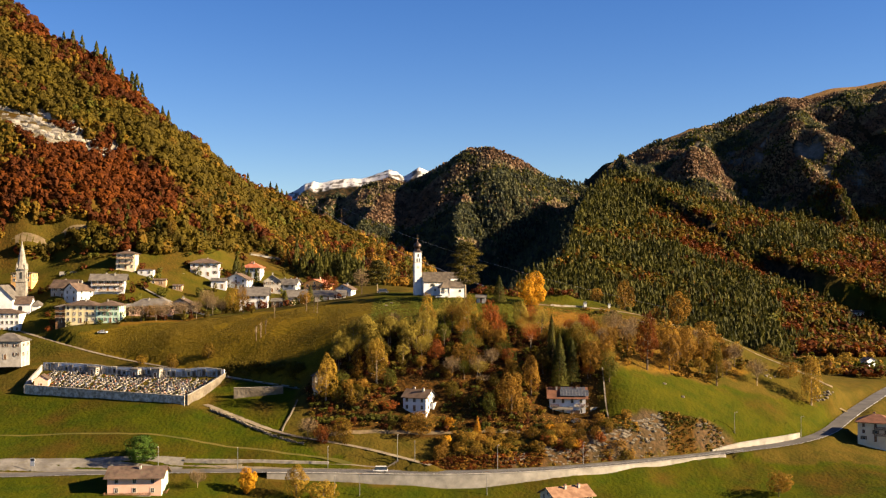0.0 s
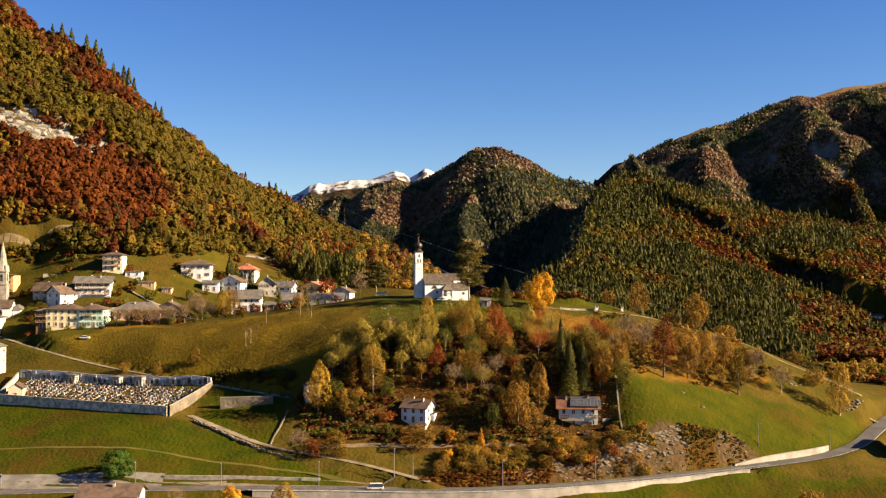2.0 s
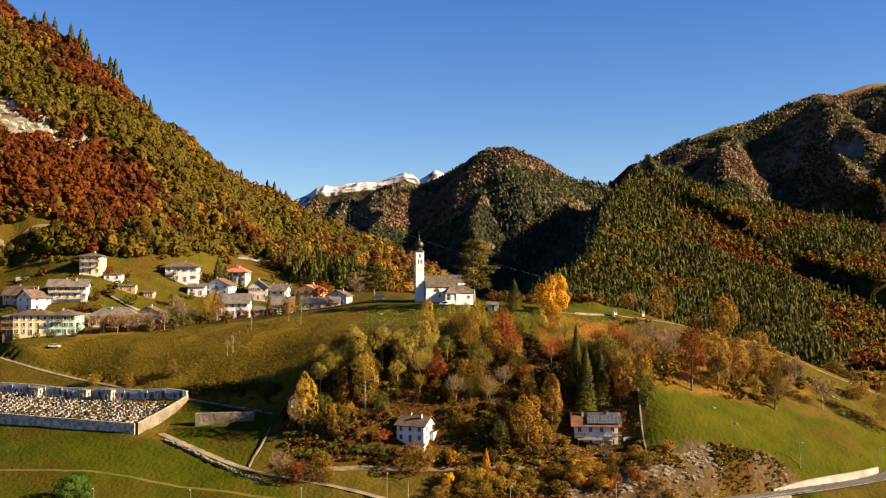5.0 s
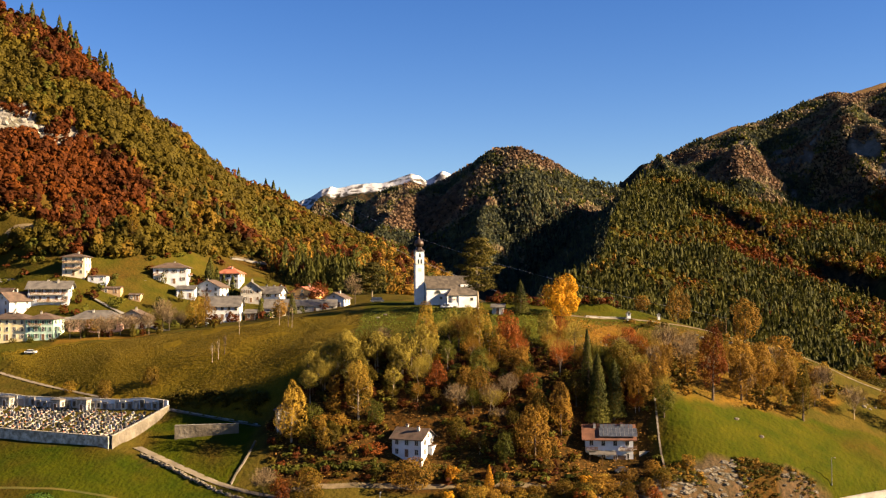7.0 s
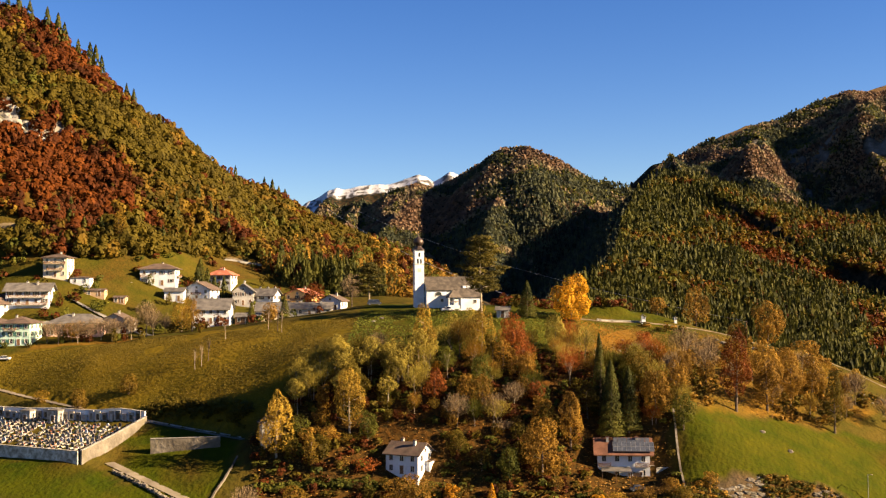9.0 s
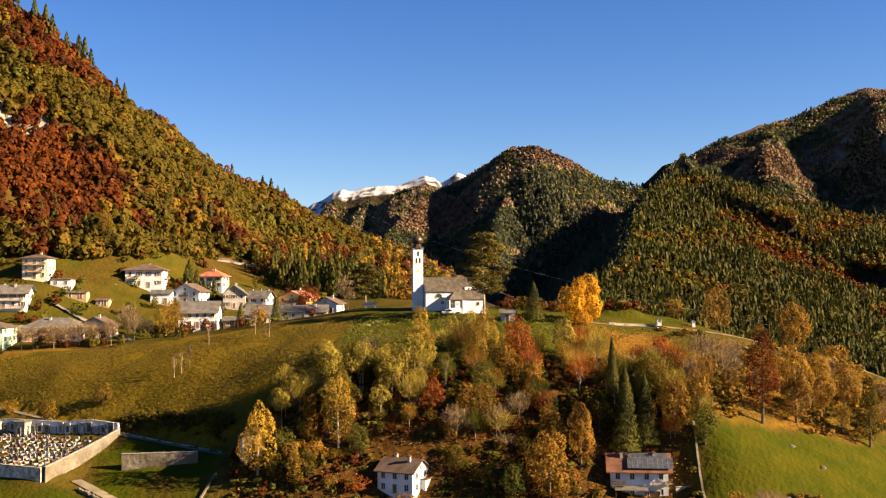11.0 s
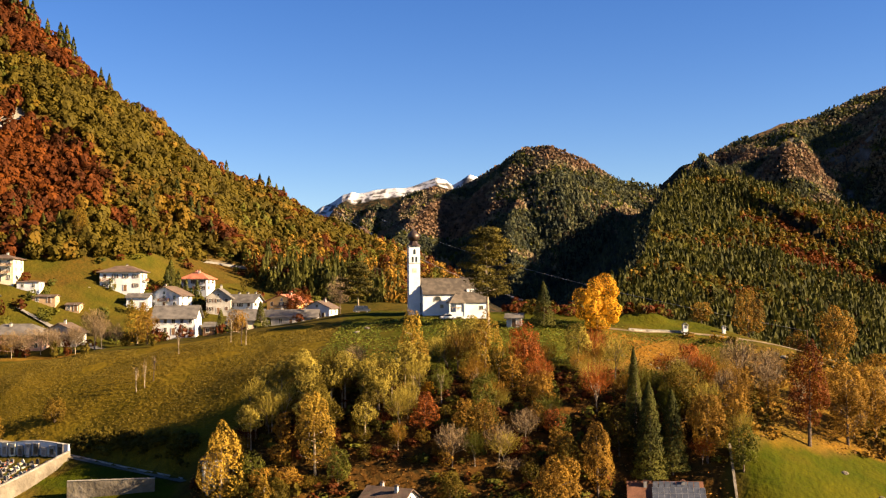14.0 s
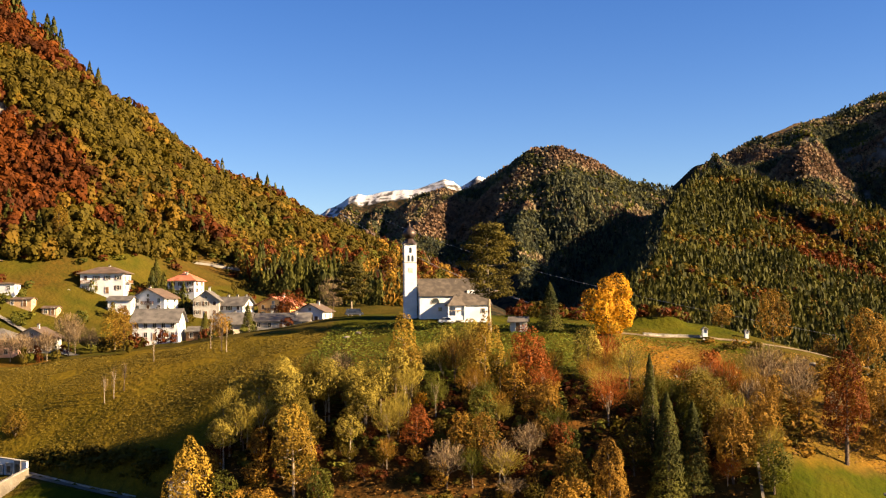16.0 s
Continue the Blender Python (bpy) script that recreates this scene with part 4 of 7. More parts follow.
def face_at(w, d, side, u, z, out=0.0):
    """The pose on a facade: u along it from its middle, z up."""
    half = (d if side in ("front", "back") else w) / 2
    return pose(0, 0, 0, 0, 0, SIDES[side]) @ pose(u, -half - out, z)


def balcony(parent, w, d, side, u, z, length, mat, deep=1.2):
    at = face_at(w, d, side, u, z)
    floor_part = part("balcony", boxes((0, -deep / 2, 0, length, deep, 0.16)), M_CONCRETE, parent, "", at)
    bm = boxes((0, -deep, 0.98, length, 0.07, 0.09), (-length / 2, -deep / 2, 0.98, 0.07, deep, 0.09), (length / 2, -deep / 2, 0.98, 0.07, deep, 0.09), (0, -deep, 0.2, length, 0.05, 0.07))
    k = max(4, int(length / 0.22))
    for i in range(k + 1):
        box(bm, -length / 2 + length * i / k, -deep, 0.55, 0.11, 0.035, 0.85)
    for i in range(5):
        for s in (-1, 1):
            box(bm, s * length / 2, -deep * (i + 0.5) / 5, 0.55, 0.035, 0.11, 0.85)
    part("railing", bm, mat, floor_part)


def house(name, label, x, y, w, d, h, yaw=0, wall=M_WHITE, roof=M_TILE, style="hip", rise=2.0, over=0.7, storeys=2, bays=3, side_bays=2, shutter=None, chimneys=1, balconies=(), z=None, group="village houses", skip=(), door=True, category="house"):
    """A house with walls, roof, chimneys, windows and balconies; balconies: (side, u, storey, length)."""
    if z is None:
        z = float(np.mean(land(np.array([x, x - w / 3, x + w / 3]), np.array([y, y - d / 2, y - d / 2]))))
    ob = thing(name, pose(x, y, z, 0, 0, yaw), label, category, group)
    bm = bmesh.new()
    wall_body(bm, w, d, h, rise, style)
    part("wall", bm, wall, ob)
    rf = part("roof", slab(bmesh.new(), roof_planes(w, d, h, rise, over, style)), roof, ob)
    r = random.Random(name + str(x))
    for k in range(chimneys):
        cx, cy = (k - (chimneys - 1) / 2) * w * 0.4 + r.uniform(-0.12, 0.12) * w, r.choice((-0.14, 0.12)) * d
        if style == "x":
            top = h + rise * (1 - abs(cy) / (d / 2))
        elif style == "y":
            top = h + rise * (1 - abs(cx) / (w / 2))
        else:
            top = h + rise * 0.7
        ch = part("chimney", boxes((cx, cy, top + 0.45, 0.65, 0.65, 1.7)), M_GREYPL, rf)
        part("chimney_cap", boxes((cx, cy, top + 1.38, 0.95, 0.95, 0.12), (cx, cy, top + 1.52, 0.5, 0.5, 0.16)), roof, ch)
    step = h / storeys
    for side, size, n in (("front", w, bays), ("right", d, side_bays), ("left", d, side_bays)):
        if side in skip:
            continue
        for s in range(storeys):
            for b in range(n):
                if door and side == "front" and s == 0 and b == n // 2:
                    dr = part("door", boxes((0, -0.04, 0, 1.0, 0.12, 2.05)), M_WOOD, ob, "", face_at(w, d, side, (b + 0.5) / n * size - size / 2, 1.05))
                    part("door_frame", boxes((-0.58, -0.05, 0.03, 0.16, 0.16, 2.15), (0.58, -0.05, 0.03, 0.16, 0.16, 2.15), (0, -0.05, 1.12, 1.3, 0.16, 0.16)), M_FRAME, dr)
                    continue
                window(ob, face_at(w, d, side, (b + 0.5) / n * size - size / 2, s * step + step * 0.58), shutter=shutter, shut=r.random() < 0.3)
        if style == ("x" if side != "front" else "y") and rise > 1.8:
            window(ob, face_at(w, d, side, 0, h + rise * 0.25), 0.8, 0.9)
    for side, u, s, length in balconies:
        balcony(ob, w, d, side, u, s * step + 0.05, length, M_WOOD)
    return ob


# ---- the hill church ----
def hill_church():
    ch = thing("church", pose(-8.5, 470.0, 90.3, 0, 0, 14), "white plastered hill church with onion-domed tower", "church")
    L, W, H, R = 17.6, 8.0, 5.2, 4.0
    bm = bmesh.new()
    wall_body(bm, L, W, H, R, "x", 2.5)
    bmesh.ops.translate(bm, vec=(L / 2, W / 2, 0), verts=bm.verts)
    part("nave", bm, M_WHITE, ch)
    rf = part("nave_roof", boxes((L / 2, W / 2, H + R + 0.2, L + 0.4, 0.35, 0.16)), M_SHINGLE, ch, "weathered grey-brown shingle roof")
    # courses of shingle on the two slopes
    run = math.hypot(W / 2 + 0.4, R * (W / 2 + 0.4) / (W / 2))
    n, m = 15, 34
    tilt = math.degrees(math.atan2(R, W / 2))
    for s in (0, 1):
        bm = bmesh.new()
        for i in range(n):
            u0 = i / n * run
            for k in range(m):
                jig = random.uniform(-0.05, 0.05)
                a = (k + 0.5 + (0.5 if i % 2 else 0)) / (m + 0.5) * (L + 0.5) - 0.25
                box(bm, a, u0 + run / n * 0.55 + jig, 0.06 + random.uniform(0, 0.04), (L + 0.5) / m * 0.96, run / n * 1.25, 0.07)
        frame_m = Matrix.Translation((0, -0.4, H - R * 0.4 / (W / 2) + 0.03)) @ pose(0, 0, 0, tilt, 0, 0)
        if s:
            frame_m = Matrix.Translation((L, W + 0.4, H - R * 0.4 / (W / 2) + 0.03)) @ pose(0, 0, 0, 0, 0, 180) @ pose(0, 0, 0, tilt, 0, 0)
        sh = part("shingle_slope", bm, M_SHINGLE, rf, "", frame_m)
        tagged(sh, kind="stuff")
    # side chapel and sacristy under a lower roof
    bm = boxes((12.9, -1.7, 0.05, 9.2, 3.4, 5.1))
    part("side_chapel", bm, M_WHITE, ch)
    bm = slab(bmesh.new(), [[(7.9, -3.8, 2.5), (18.0, -3.8, 2.5), (17.5, -0.02, 5.3), (9.6, -0.02, 5.3)], [(7.9, -0.02, 2.5), (7.9, -3.8, 2.5), (9.6, -0.02, 5.3)]], 0.18)
    part("chapel_roof", bm, M_SHINGLE, ch)
    bm = slab(bmesh.new(), [[(6.4, -4.7, 2.45), (11.0, -4.7, 2.45), (8.7, -2.0, 5.1)], [(6.4, -0.1, 2.45), (6.4, -4.7, 2.45), (8.7, -2.0, 5.1)], [(11.0, -4.7, 2.45), (11.0, -0.1, 3.2), (8.7, -2.0, 5.1)]], 0.16)
    part("porch_roof", bm, M_SHINGLE, ch)
    bm = boxes((6.6, -4.4, 0.0, 0.3, 0.3, 4.9), (10.7, -4.4, 0.0, 0.3, 0.3, 4.9), (8.5, -2.2, -0.6, 4.2, 4.4, 1.2), (9.6, -2.2, 0.9, 2.4, 4.0, 3.1))
    part("porch", bm, M_WHITE, ch)
    part("porch_rail", boxes((8.3, -4.35, 1.3, 3.6, 0.1, 0.1), (7.4, -4.35, 1.1, 0.1, 0.1, 0.5), (9.2, -4.35, 1.1, 0.1, 0.1, 0.5)), M_PALEWOOD, ch)
    part("roof_light_band", boxes((14.9, 0.35, 5.95, 5.2, 0.6, 0.8)), M_WHITE, ch, "white raised wall strip under the eaves")
    # lunette window and small panes
    lw = bmesh.new()
    lathe(lw, [(0.95, -0.05), (0.95, 0.05)], 18)
    bmesh.ops.bisect_plane(lw, geom=lw.verts[:] + lw.edges[:] + lw.faces[:], plane_co=(0, -0.25, 0), plane_no=(0, -1, 0), clear_outer=True)
    part("lunette_window", lw, M_GLASS, ch, "", Matrix.Translation((4.0, -0.03, 3.4)) @ pose(0, 0, 0, 90, 0, 0))
    bm = bmesh.new()
    for k in range(9):
        a0, a1 = math.radians(-12 + k * 25), math.radians(-12 + (k + 1) * 25)
        tube(bm, (1.02 * math.cos(a0), 0, 1.02 * math.sin(a0)), (1.02 * math.cos(a1), 0, 1.02 * math.sin(a1)), 0.09, 0.09, 5)
    tube(bm, (-1.05, 0, -0.27), (1.05, 0, -0.27), 0.09, 0.09, 5)
    part("lunette_surround", bm, M_STONE, ch, "", pose(4.0, -0.06, 3.4))
    window(ch, pose(15.6, -3.41, 1.2), 0.8, 0.9, surround=M_STONE)
    window(ch, pose(5.2, -0.02, 1.6), 0.7, 0.8, surround=M_STONE)
    part("west_door", boxes((-0.05, W / 2, 1.3, 0.16, 1.7, 2.6)), M_WOOD, ch)
    window(ch, pose(-0.02, W / 2, 5.6, 0, 0, -90), 0.9, 1.2, surround=M_STONE)
    # tower
    tw = thing_child("tower", ch, pose(-1.9, 4.0, 0))
    S, TH = 3.1, 18.2
    part("shaft", boxes((0, 0, TH / 2 - 1, S, S, TH + 2)), M_WHITE, tw)
    part("cornice", boxes((0, 0, TH + 0.08, S + 0.35, S + 0.35, 0.2)), M_STONE, tw)
    part("string_course", boxes((0, 0, TH - 4.6, S + 0.14, S + 0.14, 0.16)), M_STONE, tw)
    for side in (0, 90, 180, 270):
        face = pose(0, 0, 0, 0, 0, side)
        opening(tw, face @ pose(-0.5, -S / 2, TH - 3.6), 0.55, 1.5)
        opening(tw, face @ pose(0.5, -S / 2, TH - 3.6), 0.55, 1.5)
        opening(tw, face @ pose(0, -S / 2, TH - 1.5), 0.65, 1.3)
    part("clock_face", boxes((0, -S / 2 - 0.02, TH - 6.6, 1.1, 0.06, 1.2)), M_FADED, tw, "faded pale painted clock face")
    bm = bmesh.new()
    lathe(bm, [(2.15, TH + 0.18), (1.8, TH + 0.5), (1.25, TH + 1.0), (0.95, TH + 1.5), (1.0, TH + 1.6)], 8, turn=math.pi / 8)
    part("dome_skirt", bm, M_DARKMETAL, tw)
    bm = bmesh.new()
    lathe(bm, [(0.95, TH + 1.55), (1.55, TH + 2.1), (1.78, TH + 2.75), (1.6, TH + 3.4), (1.1, TH + 3.95), (0.5, TH + 4.4), (0.22, TH + 4.9), (0.14, TH + 5.5), (0.1, TH + 6.1)], 16)
    part("onion_dome", bm, M_DARKMETAL, tw, "dark brown metal onion dome", smooth=True)
    bm = bmesh.new()
    bmesh.ops.create_uvsphere(bm, u_segments=10, v_segments=8, radius=0.26, matrix=Matrix.Translation((0, 0, TH + 6.2)))
    part("finial_ball", bm, M_GOLDM, tw, smooth=True)
    part("cross", boxes((0, 0, TH + 7.2, 0.09, 0.09, 1.8), (0, 0, TH + 7.5, 0.75, 0.09, 0.09)), M_DARKMETAL, tw)
    return ch


def thing_child(name, parent, at):
    ob = new(name)
    ob.parent, ob.matrix_basis, ob.empty_display_size = parent, at, 0.5
    return ob


def opening(parent, at, w, h):
    """A dark arched sound opening."""
    bm = boxes((0, 0.05, -0.1, w, 0.16, h - 0.2))
    lathe_bm = bmesh.ops.create_cone(bm, segments=12, radius1=w / 2, radius2=w / 2, depth=0.16, cap_ends=True, matrix=Matrix.Translation((0, 0.05, h / 2 - 0.2)) @ pose(0, 0, 0, 90, 0, 0))
    op = part("belfry_opening", bm, M_GLASS, parent, "", at)
    return op


hill_church()

# ---- the two houses in the grove ----
def white_house():
    w, d, h = 9.0, 8.0, 5.0
    ob = house("house", "white two-storey house with brown tiled roof among bare shrubs", -8.6, 387.5, w, d, h, -24, M_WHITE, M_TILE, "x", 2.3, 0.7, 2, 3, 2, None, 2, z=50.0, group="houses in the grove")
    part("lean_to", boxes((5.0, 1.2, 1.0, 1.6, 2.6, 3.6)), M_WHITE, ob)
    part("lean_to_roof", boxes((5.1, 1.2, 2.9, 2.0, 3.0, 0.14)), M_TILE, ob)


def solar_house():
    w, d, h = 13.0, 9.0, 7.0
    ob = house("house", "white chalet with red-brown roof carrying solar panels", 45.6, 394.5, w, d, h, -4, M_WHITE, M_CHALETROOF, "x", 3.0, 1.0, 2, 4, 2, None, 2, z=47.3, group="houses in the grove", balconies=(("front", -4.8, 1, 3.0), ("front", 4.6, 1, 3.4), ("right", 0, 1, 5.0)))
    tilt = math.degrees(math.atan2(3.0, 4.5))
    at = pose(2.2, -4.9, 7.1, tilt, 0, 0)
    rows = thing_child("solar_array", ob, at)
    cell = shared("solar_panel", lambda: boxes((0, 0, 0.22, 1.02, 1.62, 0.05)), M_PANEL)
    rim = shared("panel_rim", lambda: boxes((0, -0.83, 0.22, 1.1, 0.06, 0.08), (0, 0.83, 0.22, 1.1, 0.06, 0.08), (-0.54, 0, 0.22, 0.06, 1.62, 0.08), (0.54, 0, 0.22, 0.06, 1.62, 0.08)), M_ALU)
    for r, (n, off) in enumerate(((9, 0.0), (9, 0.0), (8, -0.4))):
        for k in range(n):
            p = piece("solar_panel", cell, rows, "", pose((k - (n - 1) / 2) * 1.14 + off + 0.3, 0.95 + r * 1.72 if r < 2 else 4.35, 0.16))
    for r in range(2):
        for k in range(9):
            piece("panel_rim", rim, rows, "", pose((k - 4) * 1.14 + 0.3, 0.95 + r * 1.72, 0.16))
    part("awning", slab(bmesh.new(), [[(-5.6, -7.2, 2.7), (1.8, -7.2, 2.7), (1.8, -4.5, 3.4), (-5.6, -4.5, 3.4)]], 0.1), M_GREYROOF, ob)
    for px in (-5.4, -2.0, 1.6):
        part("awning_post", boxes((px, -7.0, 1.2, 0.12, 0.12, 3.2)), M_WOOD, ob)
    part("garage_door", boxes((3.2, -4.53, 1.1, 2.6, 0.12, 2.2)), M_SHUTTER, ob, "dark open garage door")
    part("garage_surround", boxes((1.7, -4.56, 1.15, 0.24, 0.16, 2.4), (4.7, -4.56, 1.15, 0.24, 0.16, 2.4), (3.2, -4.56, 2.36, 3.24, 0.16, 0.26)), M_FRAME, ob)
    return ob


white_house()
solar_house()

# ---- the village ----
house("house", "cream three-storey house with flat hipped brown roof", -157.5, 534, 9.2, 9, 7.6, 4, M_CREAM, M_TILE, "hip", 1.5, 0.8, 3, 3, 2, None, 1, (("front", 0, 1, 6.0), ("front", 0, 2, 8.0)))
house("garage", "low white garage beside a cream house", -147.5, 532, 7.5, 5, 2.6, 4, M_WHITE, M_TILE, "hip", 0.4, 0.3, 1, 2, 1, None, 0, door=False, category="garage")
house("house", "broad white villa with hipped grey-brown roof", -122.5, 552, 14.2, 10, 6.6, 6, M_WHITE, M_TILE, "hip", 2.2, 1.0, 2, 4, 2, M_SHUTTER, 1, (("right", 0, 1, 6.0), ("front", -5.0, 1, 3.5)), z=97.6)
house("chalet", "long chalet with grey roof and wooden balconies", -161.0, 516, 15.5, 10, 5.6, 10, M_WHITE, M_GREYROOF, "x", 2.6, 1.1, 2, 5, 2, M_SHUTTER, 2, (("front", 0, 1, 13.0), ("front", 1.5, 0, 11.0)), category="house")
house("garage", "small white annexe with grey roof", -113.5, 543, 7.5, 6, 3.8, 4, M_WHITE, M_GREYROOF, "x", 1.3, 0.5, 1, 2, 1, None, 0, category="garage")
house("house", "white gabled house with grey-brown roof", -104.8, 550, 11.5, 10, 4.6, -8, M_WHITE, M_TILE, "y", 2.9, 0.9, 2, 3, 2, None, 1, (("front", 0, 1, 4.0),))
house("house", "white villa with red tiled roof", -102.0, 574, 10, 9, 4.6, -4, M_WHITE, M_REDTILE, "hip", 2.8, 0.8, 2, 3, 2, M_SHUTTER, 2)
house("house", "grey-roofed gabled house with pale walls", -89.0, 558, 8.5, 12, 5.8, 8, M_GREYPL, M_GREYROOF, "y", 3.0, 0.9, 2, 3, 3, M_SHUTTER, 1)
house("house", "pale house with grey roof and several chimneys", -80.5, 560, 10, 9, 4.8, -10, M_WHITE, M_GREYROOF, "x", 2.6, 0.9, 2, 3, 2, M_SHUTTER, 3)
house("house", "ochre house with terracotta roof below the meadow", -66.0, 566, 12.5, 9, 4.6, -20, M_OCHRE, M_REDTILE, "y", 2.4, 1.1, 2, 3, 2, M_SHUTTER, 1, (("front", 0, 1, 6.0),))
house("house", "white house with large grey tiled roof", -90.0, 511, 13.0, 11, 5.4, 5, M_WHITE, M_GREYROOF, "x", 3.6, 0.8, 2, 5, 2, None, 1, z=83.4)
house("barn", "low barn with weathered grey roof", -77.5, 515, 9.0, 7, 2.8, 0, M_WOOD, M_GREYROOF, "x", 1.2, 0.6, 1, 3, 1, None, 0, category="barn")
house("house", "pale stucco house with grey roof", -70.5, 523, 10.5, 9, 4.0, 4, M_CREAM, M_GREYROOF, "x", 3.0, 0.8, 1, 3, 2, None, 1)
house("barn", "long low building with grey sheet roof", -56.5, 527, 17.0, 9, 2.8, 6, M_GREYPL, M_GREYROOF, "x", 2.2, 0.6, 1, 5, 2, None, 2, category="barn")
house("house", "small white house with brown gable", -50.0, 545, 9.0, 8, 3.8, -12, M_WHITE, M_TILE, "y", 2.2, 0.9, 1, 2, 2, None, 1)
house("apartment_house", "cream four-storey house with brown hipped roof", -161.3, 481.5, 13.6, 11, 7.6, 2, M_YPLASTER, M_TILE, "hip", 2.2, 0.7, 3, 5, 3, None, 1, z=77.2)
house("apartment_house", "mint green house with brown hipped roof", -149.4, 481.7, 10.2, 11, 7.4, 2, M_MINT, M_TILE, "hip", 2.1, 0.7, 3, 4, 3, M_GREENSHUT, 1, (("front", -1.5, 2, 4.0),), z=77.3)
house("timber_house", "narrow house with red-brown timber balconies", -170.4, 481, 4.4, 9, 7.2, 2, M_WOOD, M_GREYROOF, "hip", 0.8, 0.5, 3, 1, 2, None, 0, (("front", 0, 1, 4.2), ("front", 0, 2, 4.2)), z=77.0, category="house")
house("house", "pale pink house with wide grey roof and dormers", -134.0, 494, 19.0, 11, 4.2, 4, M_PINK, M_GREYROOF, "hip", 3.2, 0.9, 2, 5, 2, None, 1, (("front", 3, 1, 5.0),))
house("house", "small house with brown roof beside garden trees", -121.5, 499, 10.5, 8, 4.2, 0, M_GREYPL, M_TILE, "y", 2.6, 0.9, 2, 3, 2, None, 1, (("front", 0, 1, 7.0),))
house("house", "cream house with grey hipped roof beside the lane", -176.3, 436, 12.5, 11, 7.2, 4, M_GREYPL, M_GREYROOF, "hip", 3.0, 0.6, 2, 3, 2, M_SHUTTER, 0, z=64.6)
house("house", "old house with brown roofs by the village church", -180.0, 512, 11, 10, 5.0, -6, M_GREYPL, M_TILE, "x", 3.4, 0.9, 2, 3, 2, M_SHUTTER, 1, z=87.5)
house("house", "white gabled house near the village church", -172.5, 508, 8.5, 11, 5.4, -28, M_WHITE, M_TILE, "y", 3.0, 0.9, 2, 2, 2, None, 1, z=86.0)
house("house", "yellow block with flat roof behind the village church", -205.0, 524, 10, 8, 4.6, 0, M_OCHRE, M_TILE, "hip", 0.5, 0.3, 2, 3, 2, None, 0, z=94.5)
house("house", "long white parish house with rows of small windows", -200.0, 487, 17, 10, 8.5, 6, M_WHITE, M_TILE, "hip", 1.8, 0.5, 3, 8, 3, None, 0, z=72.5)
PINK_HOUSE = house("house", "salmon and mint house with brown roof below the road", -95.5, 336.5, 16.5, 10, 8.5, 3, M_PINK, M_TILE, "x", 2.4, 1.0, 3, 3, 2, None, 1, (("front", -2, 1, 14.0), ("right", 0, 1, 7.0)), z=28.0, group="houses below the road")
house("house", "cream house with red-brown roof beside the road bend", 163.5, 404.5, 12.5, 11, 7.0, -26, M_CREAM, M_CHALETROOF, "hip", 2.6, 1.1, 3, 3, 3, M_SHUTTER, 1, (("front", 2, 1, 5.0), ("front", 2, 2, 5.0)), z=36.5, group="houses below the road")
part("side_wall", boxes((8.262, 0, 4.0, 0.02, 9.98, 8.98)), M_MINT, PINK_HOUSE, "mint green side wall")
house("house", "house with tan tiled roof below the road wall", 38.0, 331.0, 13.0, 9.5, 3.6, 24, M_CREAM, M_TANTILE, "x", 2.2, 0.9, 2, 3, 2, None, 2, z=28.0, group="houses below the road")
house("farmhouse", "long pale farmhouse with brown roof across the valley", 358.0, 950, 28.0, 9, 3.4, 8, M_CREAM, M_TILE, "x", 1.4, 0.8, 1, 8, 2, None, 2, group="farms across the valley", category="house")
house("farmhouse", "small pale house behind a long farmhouse", 343.0, 962, 8.0, 7, 3.4, 8, M_WHITE, M_TILE, "x", 1.6, 0.6, 1, 3, 2, None, 0, group="farms across the valley", category="house")
house("barn", "small white barn on the far meadow", 334.0, 1000, 7.0, 6, 3.8, 0, M_WHITE, M_GREYROOF, "x", 1.6, 0.6, 1, 3, 1, None, 0, group="farms across the valley", category="barn")
house("shed", "small white shed among yellow hedges", 238.0, 600, 6.0, 5, 3.4, 20, M_WHITE, M_GREYROOF, "y", 1.4, 0.5, 1, 1, 1, None, 0, group="farms across the valley", category="shed")
house("shed", "small white stone shed beside yellow trees", -45.0, 394.0, 5.2, 5.0, 4.8, 20, M_GREYPL, M_TILE, "y", 1.5, 0.5, 1, 1, 1, None, 0, z=56.8, group="houses in the grove", category="shed")
house("hut", "small open stone hut with pale tiled roof", 16.4, 458.0, 3.8, 3.4, 2.4, -6, M_GREYPL, M_GREYROOF, "x", 0.9, 0.6, 1, 1, 1, None, 0, z=86.6, group="huts on the knoll", category="hut")


